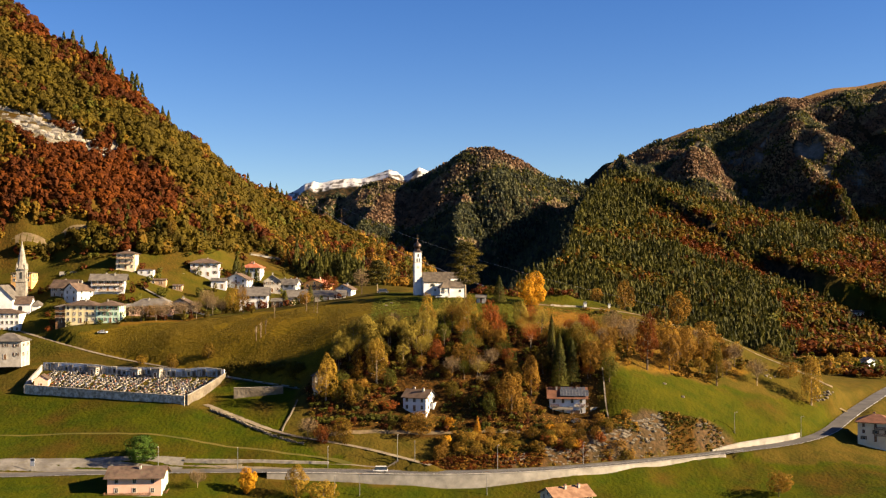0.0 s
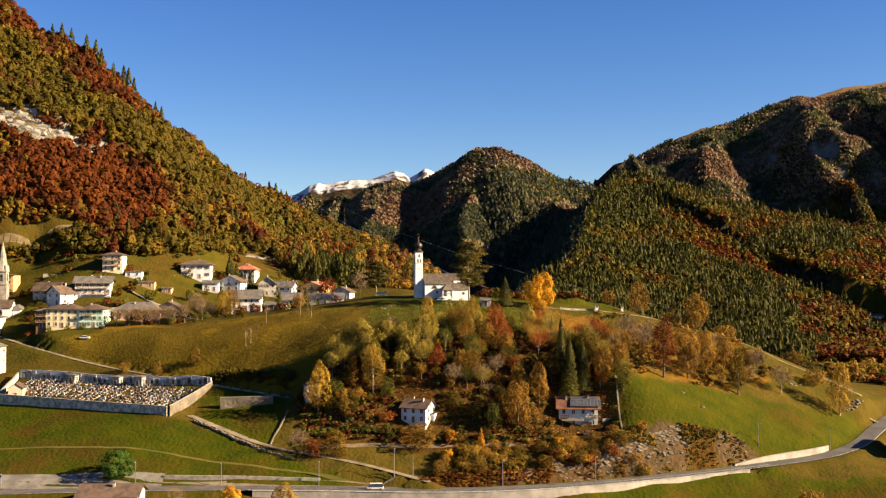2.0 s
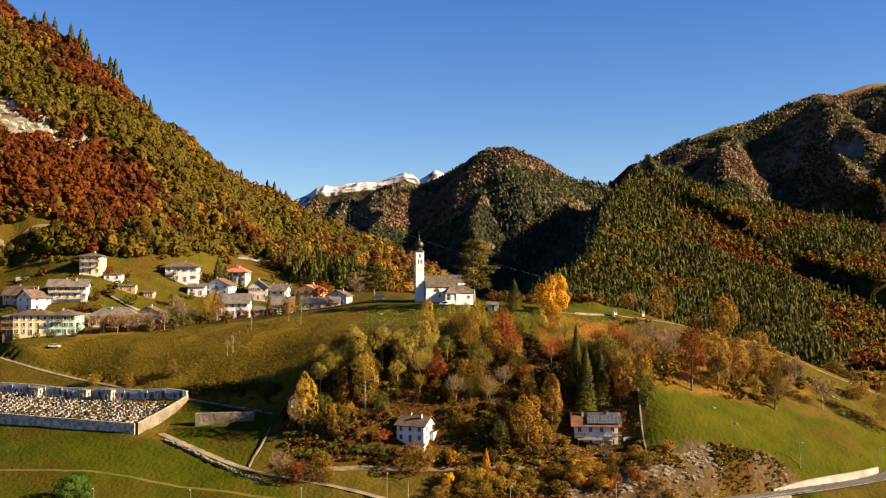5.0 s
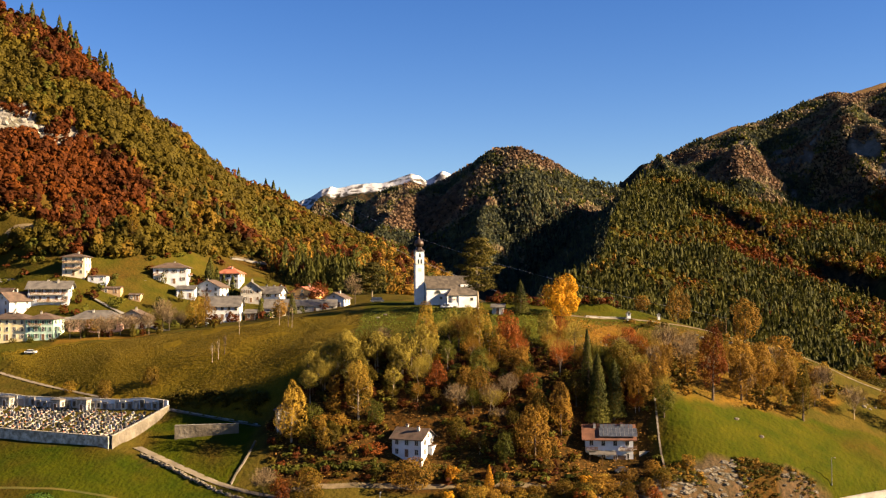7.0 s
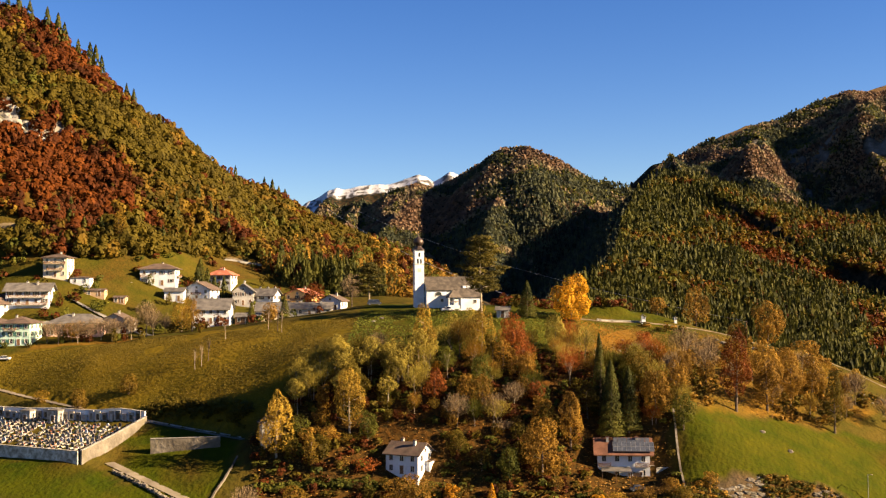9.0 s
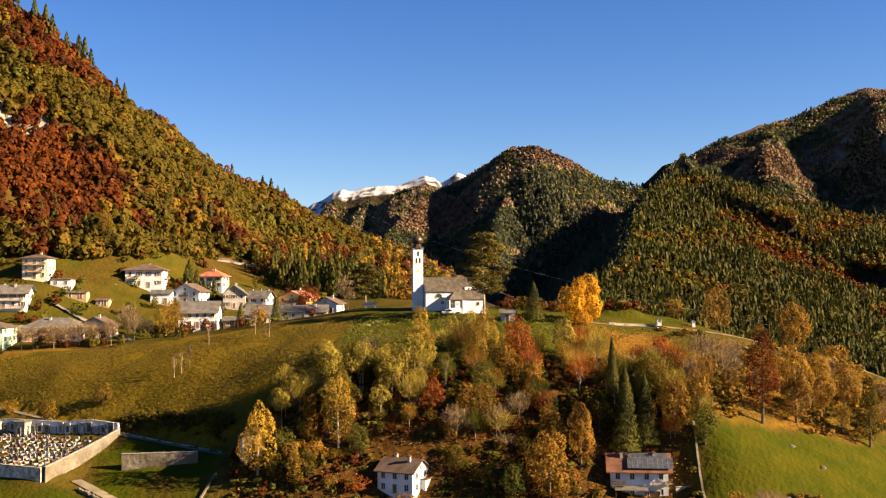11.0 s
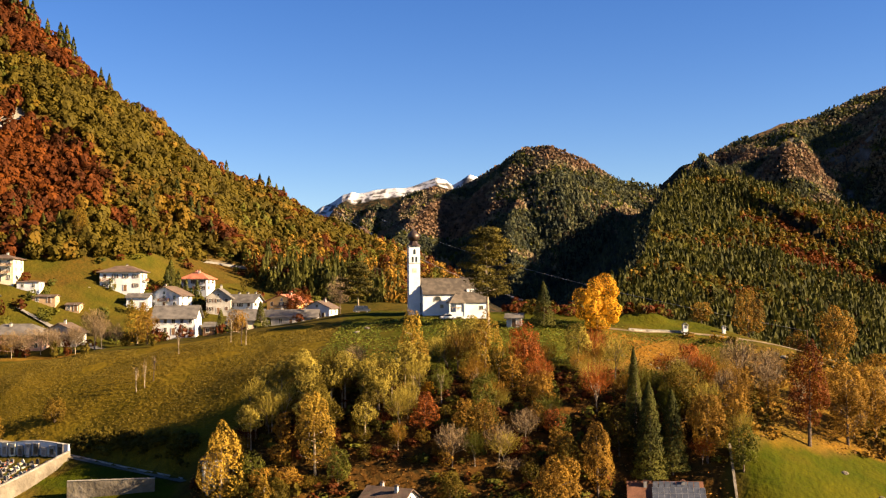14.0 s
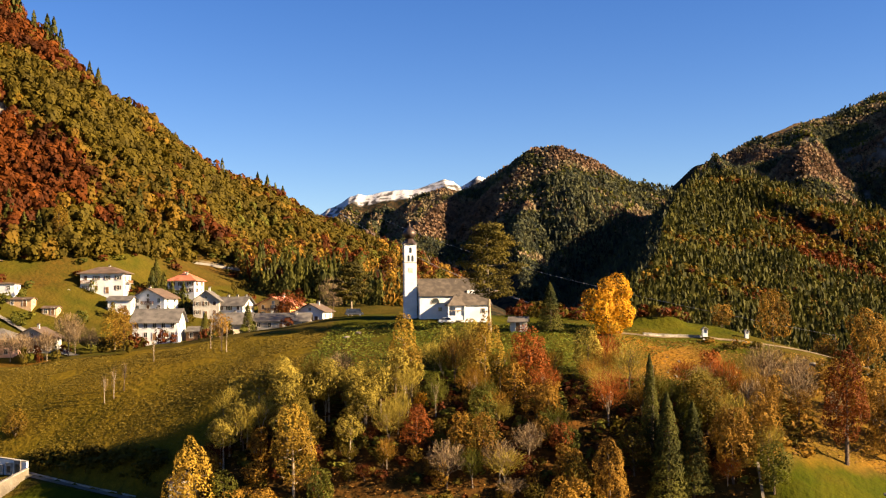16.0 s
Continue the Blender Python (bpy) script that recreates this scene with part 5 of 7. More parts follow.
# ---- the village church ----
def village_church():
    ch = thing("church", pose(-197.0, 505, 78.0, 0, 0, 8), "white village church with grey stone spire", "church")
    bm = bmesh.new()
    wall_body(bm, 12, 22, 9.5, 6.0, "y", 6)
    bmesh.ops.translate(bm, vec=(-9, 0, 0), verts=bm.verts)
    part("nave", bm, M_WHITE, ch)
    bm = slab(bmesh.new(), roof_planes(12, 22, 9.5, 6.0, 0.5, "y"))
    bmesh.ops.translate(bm, vec=(-9, 0, 0), verts=bm.verts)
    part("nave_roof", bm, M_GREYROOF, ch)
    bm = bmesh.new()
    wall_body(bm, 9, 9, 7.0, 3.2, "y", 6)
    part("transept", bm, M_WHITE, ch, "", pose(0, -5, 0, 0, 0, 90))
    part("transept_roof", slab(bmesh.new(), roof_planes(9, 9, 7.0, 3.2, 0.4, "y")), M_TILE, ch, "", pose(0, -5, 0, 0, 0, 90))
    bm = bmesh.new()
    lathe(bm, [(4.0, -6), (4.0, 5.8)], 8, turn=math.pi / 8)
    part("apse", bm, M_WHITE, ch, "", pose(6.5, -4.5, 0))
    bm = bmesh.new()
    lathe(bm, [(4.4, 5.8), (4.4, 6.0), (0.3, 8.4)], 8, turn=math.pi / 8)
    part("apse_roof", bm, M_GREYROOF, ch, "", pose(6.5, -4.5, 0))
    for u in (-2.2, 2.2):
        opening(ch, pose(6.5 + u, -8.3, 3.2), 0.9, 2.2)
    opening(ch, pose(0, -9.55, 4.6), 1.8, 1.6)
    tw = thing_child("tower", ch, pose(-3.4, 7, 0))
    part("shaft", boxes((0, 0, 7, 4.6, 4.6, 20)), M_STONE, tw)
    part("belfry", boxes((0, 0, 17.1, 5.2, 5.2, 0.3), (0, 0, 20.0, 4.2, 4.2, 5.6), (0, 0, 22.9, 4.8, 4.8, 0.3)), M_STONE, tw)
    for side in (0, 90, 180, 270):
        opening(tw, pose(0, 0, 0, 0, 0, side) @ pose(0, -2.1, 19.9), 1.2, 2.8)
    bm = bmesh.new()
    lathe(bm, [(2.9, 23.0), (2.2, 25.0), (1.2, 31.0), (0.1, 36.5)], 8, turn=math.pi / 8)
    part("spire", bm, M_STONE, tw, "slender grey stone spire")
    for sx in (-1, 1):
        for sy in (-1, 1):
            bm = bmesh.new()
            lathe(bm, [(0.5, 23.0), (0.5, 24.2), (0.05, 26.2)], 6, sx * 1.9, sy * 1.9)
            part("pinnacle", bm, M_STONE, tw)


village_church()
for x, y, w in ((-140.5, 528, 8.0), (-131.0, 529, 4.6)):
    house("shed", "low orange timber garden shed on the lawn", x, y, w, 4, 2.0, 3, M_PALEWOOD, M_TILE, "x", 0.6, 0.3, 1, 2, 1, None, 0, group="garden sheds", category="shed")

# ---- walls, graveyard, road furniture ----
def wall_along(name, line, height, thick, mat, label, cap=None, deep=1.2, category="wall", step=4.0, top=None, kind="structure"):
    """A wall that follows a line of the plan; its head steps gently with the ground."""
    pts = resample([(p[0], p[1], 0) for p in line], step)
    z = land(pts[:, 0], pts[:, 1])
    head = z + height if top is None else np.interp(np.linspace(0, 1, len(pts)), np.linspace(0, 1, len(top)), top)
    ob = thing(name, pose(pts[0][0], pts[0][1], float(z[0])), label, category)
    if kind:
        tagged(ob, kind=kind)
    o = np.array([pts[0][0], pts[0][1], z[0]])
    tang = np.gradient(pts[:, :2], axis=0)
    tang /= np.linalg.norm(tang, axis=1)[:, None]
    side = np.stack([tang[:, 1], -tang[:, 0]], 1)

    def strip(lo, hi, half):
        bm = bmesh.new()
        rings = []
        for p, s, a, b in zip(pts, side, lo, hi):
            q = [(p[0] + s[0] * e - o[0], p[1] + s[1] * e - o[1], h - o[2]) for e, h in ((-half, a), (half, a), (half, b), (-half, b))]
            rings.append([bm.verts.new(c) for c in q])
        for u, v in zip(rings[:-1], rings[1:]):
            for k in range(4):
                bm.faces.new((u[k], u[(k + 1) % 4], v[(k + 1) % 4], v[k]))
        bm.faces.new(rings[0][::-1])
        bm.faces.new(rings[-1])
        bmesh.ops.recalc_face_normals(bm, faces=bm.faces)
        return bm

    part("wall", strip(np.minimum(z, head) - deep, head, thick / 2), mat, ob)
    if cap:
        part("coping", strip(head + 0.002, head + 0.14, thick / 2 + 0.1), cap, ob)
    return ob


def road_edge(x0, x1, off=3.7):
    """The road's edge, valley side positive."""
    p = ROAD_LINE
    t = np.gradient(p[:, :2], axis=0)
    t /= np.linalg.norm(t, axis=1)[:, None]
    q = np.column_stack([p[:, 0] + t[:, 1] * off, p[:, 1] - t[:, 0] * off, p[:, 2]])
    return q[(p[:, 0] > x0) & (p[:, 0] < x1)]


wall_along("graveyard_wall", [(-160, 410.4), (-123, 398.4), (-93.6, 388.9)], 3.2, 0.6, M_LIMEWALL, "stained grey stone wall in front of the graveyard", M_STONE, 2.5, top=[56.6, 55.6, 54.8])
wall_along("graveyard_wall", [(-92.8, 388.8), (-89, 400), (-84.2, 414.4)], 2.3, 0.5, M_ROCK, "stained grey side wall of the graveyard", M_STONE, 2.0, top=[55.0, 57.6, 60.6])
wall_along("graveyard_wall", [(-160.4, 410.8), (-161.4, 422), (-162.4, 434)], 2.2, 0.5, M_GREYPL, "grey side wall of the graveyard", M_CONCRETE, 2.0)
wall_along("graveyard_wall", [(-162, 434.8), (-130, 426.6), (-84.6, 415.0)], 2.9, 0.6, M_WHITE, "white back wall of the graveyard with burial niches", M_CONCRETE, 2.0)
wall_along("terrace_wall", [(-77.5, 397.4), (-68, 398.4), (-59.5, 399.3)], 1.7, 0.5, M_ROCK, "dark grey stone terrace wall beside the lane", M_STONE, 2.5, top=[56.8, 57.1])
LANE_WALL = wall_along("lane_wall", [(-84, 388.0), (-72, 380.0), (-57, 370.3), (-48, 367.2)], 0.1, 0.5, M_ROCK, "rough dry-stone wall below the lane", None, 2.0, step=1.5)


def rubble(ob, line, count, low, high, seed):
    """Rough stones laid along a line, as pieces of a wall."""
    r = random.Random(seed)

    def stone(s):
        q = random.Random(s)
        bm = bmesh.new()
        bmesh.ops.create_icosphere(bm, subdivisions=1, radius=1.0)
        for v in bm.verts:
            v.co = Vector((v.co.x * 0.55, v.co.y * 0.4, v.co.z * 0.32)) * q.uniform(0.75, 1.2)
        return bm

    pts = resample([(p[0], p[1], 0) for p in line], 0.5)
    for k in range(count):
        p = pts[r.randrange(len(pts))]
        x, y = p[0] + r.uniform(-0.25, 0.25), p[1] - r.uniform(0.1, 0.5)
        z = ground_z(x, y) + r.uniform(low, high)
        piece("stone", shared("wall_stone_%d" % (k % 5), lambda: stone(k % 5), M_ROCK), ob, "", ob.matrix_basis.inverted() @ pose(x, y, z, r.uniform(-12, 12), r.uniform(-12, 12), r.uniform(0, 180)))


rubble(LANE_WALL, [(-84, 388.0), (-72, 380.0), (-57, 370.3), (-48, 367.2)], 260, -0.3, 0.55, 4)
wall_along("meadow_wall", [(58.8, 379), (59.4, 399)], 0.6, 0.3, M_ROCK, "narrow stone boundary wall of the meadow", M_ROCK, 1.5)
wall_along("yard_wall", [(53.5, 390), (58.4, 390.6)], 1.2, 0.35, M_OLDWALL, "pale yard wall beside the chalet", M_STONE, 2.0, top=[50.4, 50.6])
wall_along("road_wall", road_edge(-58, 100), 1.0, 0.7, M_CONCRETE, "long weathered retaining wall under the valley road", M_CONCRETE, 6.0, top=list(road_edge(-58, 100)[:, 2] - 0.05))
wall_along("verge_wall", [(-86, 356.9), (-62, 357.3), (-38, 357.8)], 1.5, 0.6, M_STONE, "grey rubble wall along the uphill road verge", None, 1.5, top=[37.7, 37.4, 36.6])
wall_along("roadside_wall", road_edge(97, 137, -3.9)[:, :2], 1.4, 0.5, M_CONCRETE, "low pale concrete wall along the road bend", M_CONCRETE, 1.5, top=[35.9, 37.6, 38.4, 38.9, 39.3])
wall_along("village_wall", [(-190, 530), (-165, 535), (-146, 540), (-131, 543)], 1.3, 0.5, M_CONCRETE, "pale garden wall above the village", None, 2.5, top=[99.9, 99.6, 99.3, 99.0])
wall_along("road_parapet", [(-141, 587), (-118, 613), (-100, 618), (-81, 622.5)], 0.9, 0.5, M_CONCRETE, "pale parapet of the upper road", None, 1.5)
wall_along("street_wall", [(-172, 497), (-150, 501), (-133, 505)], 1.6, 0.5, M_CONCRETE, "pale retaining wall of the village street", None, 1.5)
wall_along("path_wall", [(47, 467.5), (56, 470.6), (62, 472.2)], 0.5, 0.4, M_OLDWALL, "pale stone wall by the wayside shrine", M_CONCRETE, 1.0)
wall_along("stair_wall", [(-53.2, 392), (-54.5, 383), (-56.5, 376)], 0.6, 0.4, M_ROCK, "weathered stepped wall beside a garden stair", None, 1.5)
wall_along("lane_fence_wall", [(-86, 417.2), (-70, 409.8), (-55, 404.0)], 0.45, 0.3, M_STONE, "low weathered wall along the upper lane", None, 1.0)


def grave_niches():
    """Panels and small tomb fronts in the back wall."""
    r = random.Random(5)
    mats = [M_MARBLE, M_GREYPL, M_GRANITE, M_CREAM, M_MARBLE]
    for k in range(36):
        u = (k + 0.5) / 36
        x = -161 + 75.5 * u
        y = float(np.interp(x, [-162, -130, -84.6], [434.8, 426.6, 415.0])) - 0.65
        z = ground_z(x, y)
        h = r.uniform(1.9, 3.3)
        ob = thing("wall_tomb", pose(x, y, z - 0.2, 0, 0, -14.5), "stone family tomb front set against a white graveyard wall", "tomb", "wall tombs")
        m = r.choice(mats)
        part("panel", boxes((0, 0, h / 2, 1.5, 0.3, h)), m, ob)
        part("cornice", boxes((0, -0.04, h + 0.06, 1.66, 0.46, 0.12)), M_CONCRETE, ob)
        part("recess", boxes((0, -0.165, h * 0.5, 0.9, 0.03, h * 0.55)), r.choice((M_GRANITE, M_GLASS, M_GREYPL)), ob)
    for x, h in ((-121, 3.9), (-112, 4.2), (-139, 3.6)):
        house("burial_chapel", "small white family burial chapel in the graveyard", x, float(np.interp(x, [-162, -130, -84.6], [434.8, 426.6, 415.0])) - 2.2, 3.4, 2.8, h - 0.8, -14.5, M_OLDWALL, M_GREYROOF, "hip", 0.5, 0.15, 1, 1, 1, None, 0, group="burial chapels", category="chapel")
    house("burial_chapel", "small gabled pink chapel at the graveyard's corner", -155.0, 415, 5.0, 6.0, 3.6, 10, M_PINK, M_TILE, "y", 1.6, 0.3, 1, 1, 1, None, 0, group="burial chapels", category="chapel")


def graves():
    r = random.Random(9)
    mats = [M_STONE, M_BLACKSTONE, M_MARBLE, M_GRANITE, M_PALESTONE]
    rows, cols = 13, 33
    for i in range(rows):
        for k in range(cols):
            if k in (11, 21) and i % 3 or r.random() < 0.03:
                continue
            u, v = (k + 0.5) / cols, i / (rows - 1)
            x = -158 + 62.5 * u + 7.5 * u * v + r.uniform(-0.5, 0.5)
            y = 413.0 - 20.5 * u + (17.5 + 2.0 * u) * v + r.uniform(-0.5, 0.5)
            ob = thing("grave", pose(x, y, ground_z(x, y) - 0.05, 0, 0, -17 + r.uniform(-4, 4)), "stone grave with headstone and fresh flowers", "grave", "graves")
            a, b = r.choice((0, 0, 1, 2, 3, 3)), r.choice((0, 1, 2, 2, 3, 3, 4))
            piece("slab", shared("grave_slab_%d" % a, lambda: boxes((0, 0.1, 0.15, 0.9, 1.45, 0.3), (0, 0.1, 0.33, 0.72, 1.25, 0.06)), mats[a]), ob)
            hh = r.choice((0.6, 0.8, 1.0, 1.3))
            piece("headstone", shared("headstone_%d_%.1f" % (b, hh), lambda: boxes((0, 0.9, hh / 2, 0.85, 0.2, hh), (0, 0.9, hh + 0.12, 0.45, 0.16, 0.24)), mats[b]), ob)
            if r.random() < 0.75:
                me = shared("bouquet_%d" % (k % 4), lambda: flower_heap(k % 4), (M_FLOWER, M_YFLOWER, M_BUSH, M_FLOWER)[k % 4])
                piece("bouquet", me, ob, "", pose(r.uniform(-0.15, 0.15), r.uniform(-0.6, 0.5), 0.35))


def flower_heap(seed):
    bm = bmesh.new()
    r = random.Random(seed)
    bmesh.ops.create_icosphere(bm, subdivisions=2, radius=0.2)
    for v in bm.verts:
        v.co = Vector((v.co.x * 1.3, v.co.y, v.co.z * 0.8)) * r.uniform(0.65, 1.25)
    return bm


grave_niches()
graves()


def shrine(x, y, s=1.0):
    ob = thing("wayside_shrine", pose(x, y, ground_z(x, y) - 0.1, 0, 0, 8), "white plastered wayside shrine with little gabled roof", "shrine")
    part("pillar", boxes((0, 0, 0.9 * s, 1.5 * s, 1.3 * s, 2.0 * s)), M_WHITE, ob)
    part("niche", boxes((-0.62 * s, -0.1, 2.45 * s, 0.26 * s, 1.1 * s, 1.1 * s), (0.62 * s, -0.1, 2.45 * s, 0.26 * s, 1.1 * s, 1.1 * s), (0, 0.3 * s, 2.45 * s, 1.0 * s, 0.3 * s, 1.1 * s)), M_WHITE, ob)
    part("roof", slab(bmesh.new(), roof_planes(1.5 * s, 1.3 * s, 3.0 * s, 0.6 * s, 0.2, "y"), 0.12), M_CONCRETE, ob)


shrine(62.5, 471.0, 0.85)
shrine(74.0, 477.0, 0.6)


def street_lamp(x, y, h, turn, lamp=True):
    ob = thing("street_lamp" if lamp else "utility_pole", pose(x, y, ground_z(x, y) - 0.2, 0, 0, turn), "slim grey metal street lamp beside the road" if lamp else "slim grey roadside pole without lamp", "lamp" if lamp else "pole", "roadside poles")
    bm = bmesh.new()
    lathe(bm, [(0.2, 0), (0.2, 0.5), (0.12, 0.55), (0.08, h)], 8)
    part("pole", bm, M_ALU, ob)
    if lamp:
        bm = bmesh.new()
        tube(bm, (0, 0, h - 0.1), (0, -1.4, h + 0.25), 0.06, 0.05)
        part("arm", bm, M_ALU, ob)
        part("lamp_head", boxes((0, -1.75, h + 0.25, 0.32, 0.8, 0.16)), M_CONCRETE, ob)
    else:
        part("cross_arm", boxes((0, 0, h - 0.4, 1.2, 0.1, 0.1)), M_WOOD, ob)


for x, y, h, lamp in ((-15.2, 358.0, 8.6, True), (-9.4, 357.5, 7.2, False), (18.2, 358.5, 8.2, True), (47.6, 364.5, 7.8, True), (-67.8, 354.5, 7.2, True), (-38.2, 356.2, 7.6, True), (-94.0, 354.5, 7.0, True), (106.5, 392.0, 7.6, True), (135.0, 404.5, 7.8, True), (-26.5, 341.5, 7.5, False), (14.0, 343.0, 8.0, False), (-34.5, 342.0, 6.0, True)):
    street_lamp(x, y, h, 10, lamp)


def guard_rail():
    pts = road_edge(-58, 108, 3.6)
    z = pts[:, 2] + 0.1
    ob = thing("guard_rail", pose(0, 0, 0), "galvanised steel guard rail along the valley road", "guard rail")
    bm = bmesh.new()
    for a, b, za, zb in zip(pts[:-1], pts[1:], z[:-1], z[1:]):
        for dz, rr in ((0.55, 0.045), (0.72, 0.045)):
            tube(bm, (a[0], a[1], za + dz), (b[0], b[1], zb + dz), rr, rr, 4)
    part("rail", bm, M_ALU, ob)
    me = shared("rail_post", lambda: boxes((0, 0, 0.4, 0.12, 0.16, 0.85)), M_ALU)
    for p, h in zip(pts, z):
        piece("post", me, ob, "", pose(p[0], p[1], h - 0.05))


guard_rail()
ribbon("road_marking", ROAD_LINE, 0.16, M_PAINT, "white edge line painted along the valley road", "marking", 0.17, 3.0, 3.0)


def car(x, y, turn, paint, label, van=False, z=None):
    """A parked car: body, glazed cabin, four wheels."""
    ob = thing("van" if van else "car", pose(x, y, (ground_z(x, y) if z is None else z) + 0.1, 0, 0, turn), label, "van" if van else "car", "parked vehicles")
    L, W, H = (5.0, 1.9, 1.9) if van else (4.2, 1.75, 1.4)
    bm = boxes((0, 0, 0.62, L, W, 0.62))
    bmesh.ops.bevel(bm, geom=bm.edges[:], offset=0.14, segments=2, affect="EDGES")
    part("body", bm, paint, ob)
    bm = bmesh.new()
    lo, hi = L * (0.42 if van else 0.32), L * (0.36 if van else 0.2)
    base = [bm.verts.new((sx * lo - 0.15, sy * W * 0.47, 0.9)) for sx, sy in ((-1, -1), (1, -1), (1, 1), (-1, 1))]
    top = [bm.verts.new((sx * hi - 0.2, sy * W * 0.4, H)) for sx, sy in ((-1, -1), (1, -1), (1, 1), (-1, 1))]
    for k in range(4):
        bm.faces.new((base[k], base[(k + 1) % 4], top[(k + 1) % 4], top[k]))
    part("glazing", bm, M_GLASS, ob)
    part("roof_panel", boxes((-0.2, 0, H + 0.02, hi * 2, W * 0.8, 0.06)), paint, ob)
    for sx in (-1, 1):
        for sy in (-1, 1):
            bm = bmesh.new()
            bmesh.ops.create_cone(bm, segments=14, radius1=0.33, radius2=0.33, depth=0.22, cap_ends=True)
            wh = part("wheel", bm, M_RUBBER, ob, "", pose(sx * L * 0.31, sy * W * 0.46, 0.33, 90))
            bm = bmesh.new()
            bmesh.ops.create_cone(bm, segments=10, radius1=0.19, radius2=0.19, depth=0.25, cap_ends=True)
            part("rim", bm, M_ALU, wh)
        part("headlight" if sx > 0 else "tail_light", boxes((sx * L * 0.497, -W * 0.33, 0.72, 0.05, 0.3, 0.14), (sx * L * 0.497, W * 0.33, 0.72, 0.05, 0.3, 0.14)), M_MARBLE if sx > 0 else M_FLOWER, ob)


car(-20.5, 351.5, 182, M_CARWHITE, "small white van on the valley road", True)
car(48.0, 384.6, 5, M_CARDARK, "dark blue car in the chalet yard")
car(-27.0, 481.0, 10, M_CARDARK, "dark van on the church track", True)
car(-1.4, 464.6, 14, M_CARWHITE, "white pick-up beside the hill church")
car(-116.0, 541.0, 4, M_CARDARK, "dark car before a white villa")
car(-148.0, 465.6, 3, M_CARWHITE, "white car before a mint house")


def cables():
    ob = thing("power_line", pose(0, 0, 0), "three slack power cables crossing behind the church", "cable")
    for (a, b, sag, rr) in (((-116, 980, 160), (57.6, 510, 80.5), 7, 0.075), ((-113, 980, 158), (60, 510, 79.5), 7, 0.06), ((-95, 1000, 160), (106, 512, 83), 7, 0.05)):
        cu = bpy.data.curves.new("cable", "CURVE")
        cu.dimensions, cu.bevel_depth, cu.bevel_resolution = "3D", rr, 1
        sp = cu.splines.new("POLY")
        sp.points.add(24)
        for k in range(25):
            u = k / 24
            p = Vector(a).lerp(Vector(b), u)
            sp.points[k].co = (p.x, p.y, p.z - sag * 4 * u * (1 - u), 1)
        cu.materials.append(M_CABLE)
        piece("cable", cu, ob)
    for x, y in ((58.5, 510), (-114, 981), (-95, 1001), (106, 512)):
        z = ground_z(x, y)
        top = {510: 80.8, 981: 160.5, 1001: 160.5, 512: 83.3}[y]
        bm = bmesh.new()
        lathe(bm, [(0.16, z - 1), (0.08, top)], 6, x, y)
        part("pole", bm, M_WOOD, ob)


cables()


# ---- rocks ----
def boulder(x, y, s, label="pale weathered limestone boulder in the grass"):
    r = random.Random(int(x * 31 + y * 17))
    bm = bmesh.new()
    bmesh.ops.create_icosphere(bm, subdivisions=2, radius=1.0)
    for v in bm.verts:
        k = 1 + 0.35 * noise.noise(v.co * 1.3 + Vector((x, y, 0)))
        v.co = Vector((v.co.x * s * k * 1.2, v.co.y * s * k, v.co.z * s * k * 0.75))
    ob = part("boulder", bm, M_ROCK, None)
    ob.matrix_basis = pose(x, y, ground_z(x, y) - 0.15 * s, 0, 0, r.uniform(0, 360))
    tagged(ob, label, "rock", "rocks on the slope")


r = random.Random(21)
for k in range(34):
    u = r.random()
    boulder(110 + 26 * u + r.uniform(-2, 2), 446 - 8 * u + r.uniform(-3, 3), r.uniform(0.3, 0.9))
for k in range(18):
    boulder(r.uniform(36, 62), r.uniform(436, 450), r.uniform(0.25, 0.7))
for k in range(22):
    u = r.random()
    boulder(84 + 30 * u, 464 - 4 * u + r.uniform(-2.5, 0), r.uniform(0.4, 1.1))
for k in range(20):
    u = r.random()
    boulder(160 - 10 * u, 440 - 6 * u + r.uniform(-1.5, 1.5), r.uniform(0.4, 0.9))
for x, y in ((83, 402), (89, 398), (-24, 450), (-22, 455)):
    boulder(x, y, 0.7)


def cliff():
    """The pale limestone outcrop in the steep wood: broken ledges joined in one body."""
    r = random.Random(3)
    bm = bmesh.new()
    for k in range(120):
        x = r.uniform(-256, -188)
        z0 = 178 + r.gauss(0, 4.5) - (x + 222) * 0.35
        ys = np.arange(560, 640, 1.0)
        zz = land(np.full(len(ys), x), ys)
        hit = np.where(zz > z0)[0]
        if not len(hit) or abs((x + 222) / 38) + abs(z0 - 178 + (x + 222) * 0.35) / 16 > 1.0:
            continue
        y = float(ys[hit[0]])
        s = r.uniform(1.3, 3.0)
        made = bmesh.ops.create_icosphere(bm, subdivisions=2, radius=1.0)["verts"]
        for v in made:
            n = 1 + 0.55 * noise.noise(v.co * 1.4 + Vector((x, y, z0))) + 0.3 * noise.noise(v.co * 4 + Vector((x, y, z0)))
            v.co = Vector((v.co.x * s * n * 1.9 + x, v.co.y * s * n * 0.55 + y + 0.6, v.co.z * s * n * 0.95 + z0))
    ob = part("cliff", bm, M_CLIFF, None)
    tagged(ob, "pale limestone cliff breaking through the autumn wood", "cliff", kind="structure")


cliff()


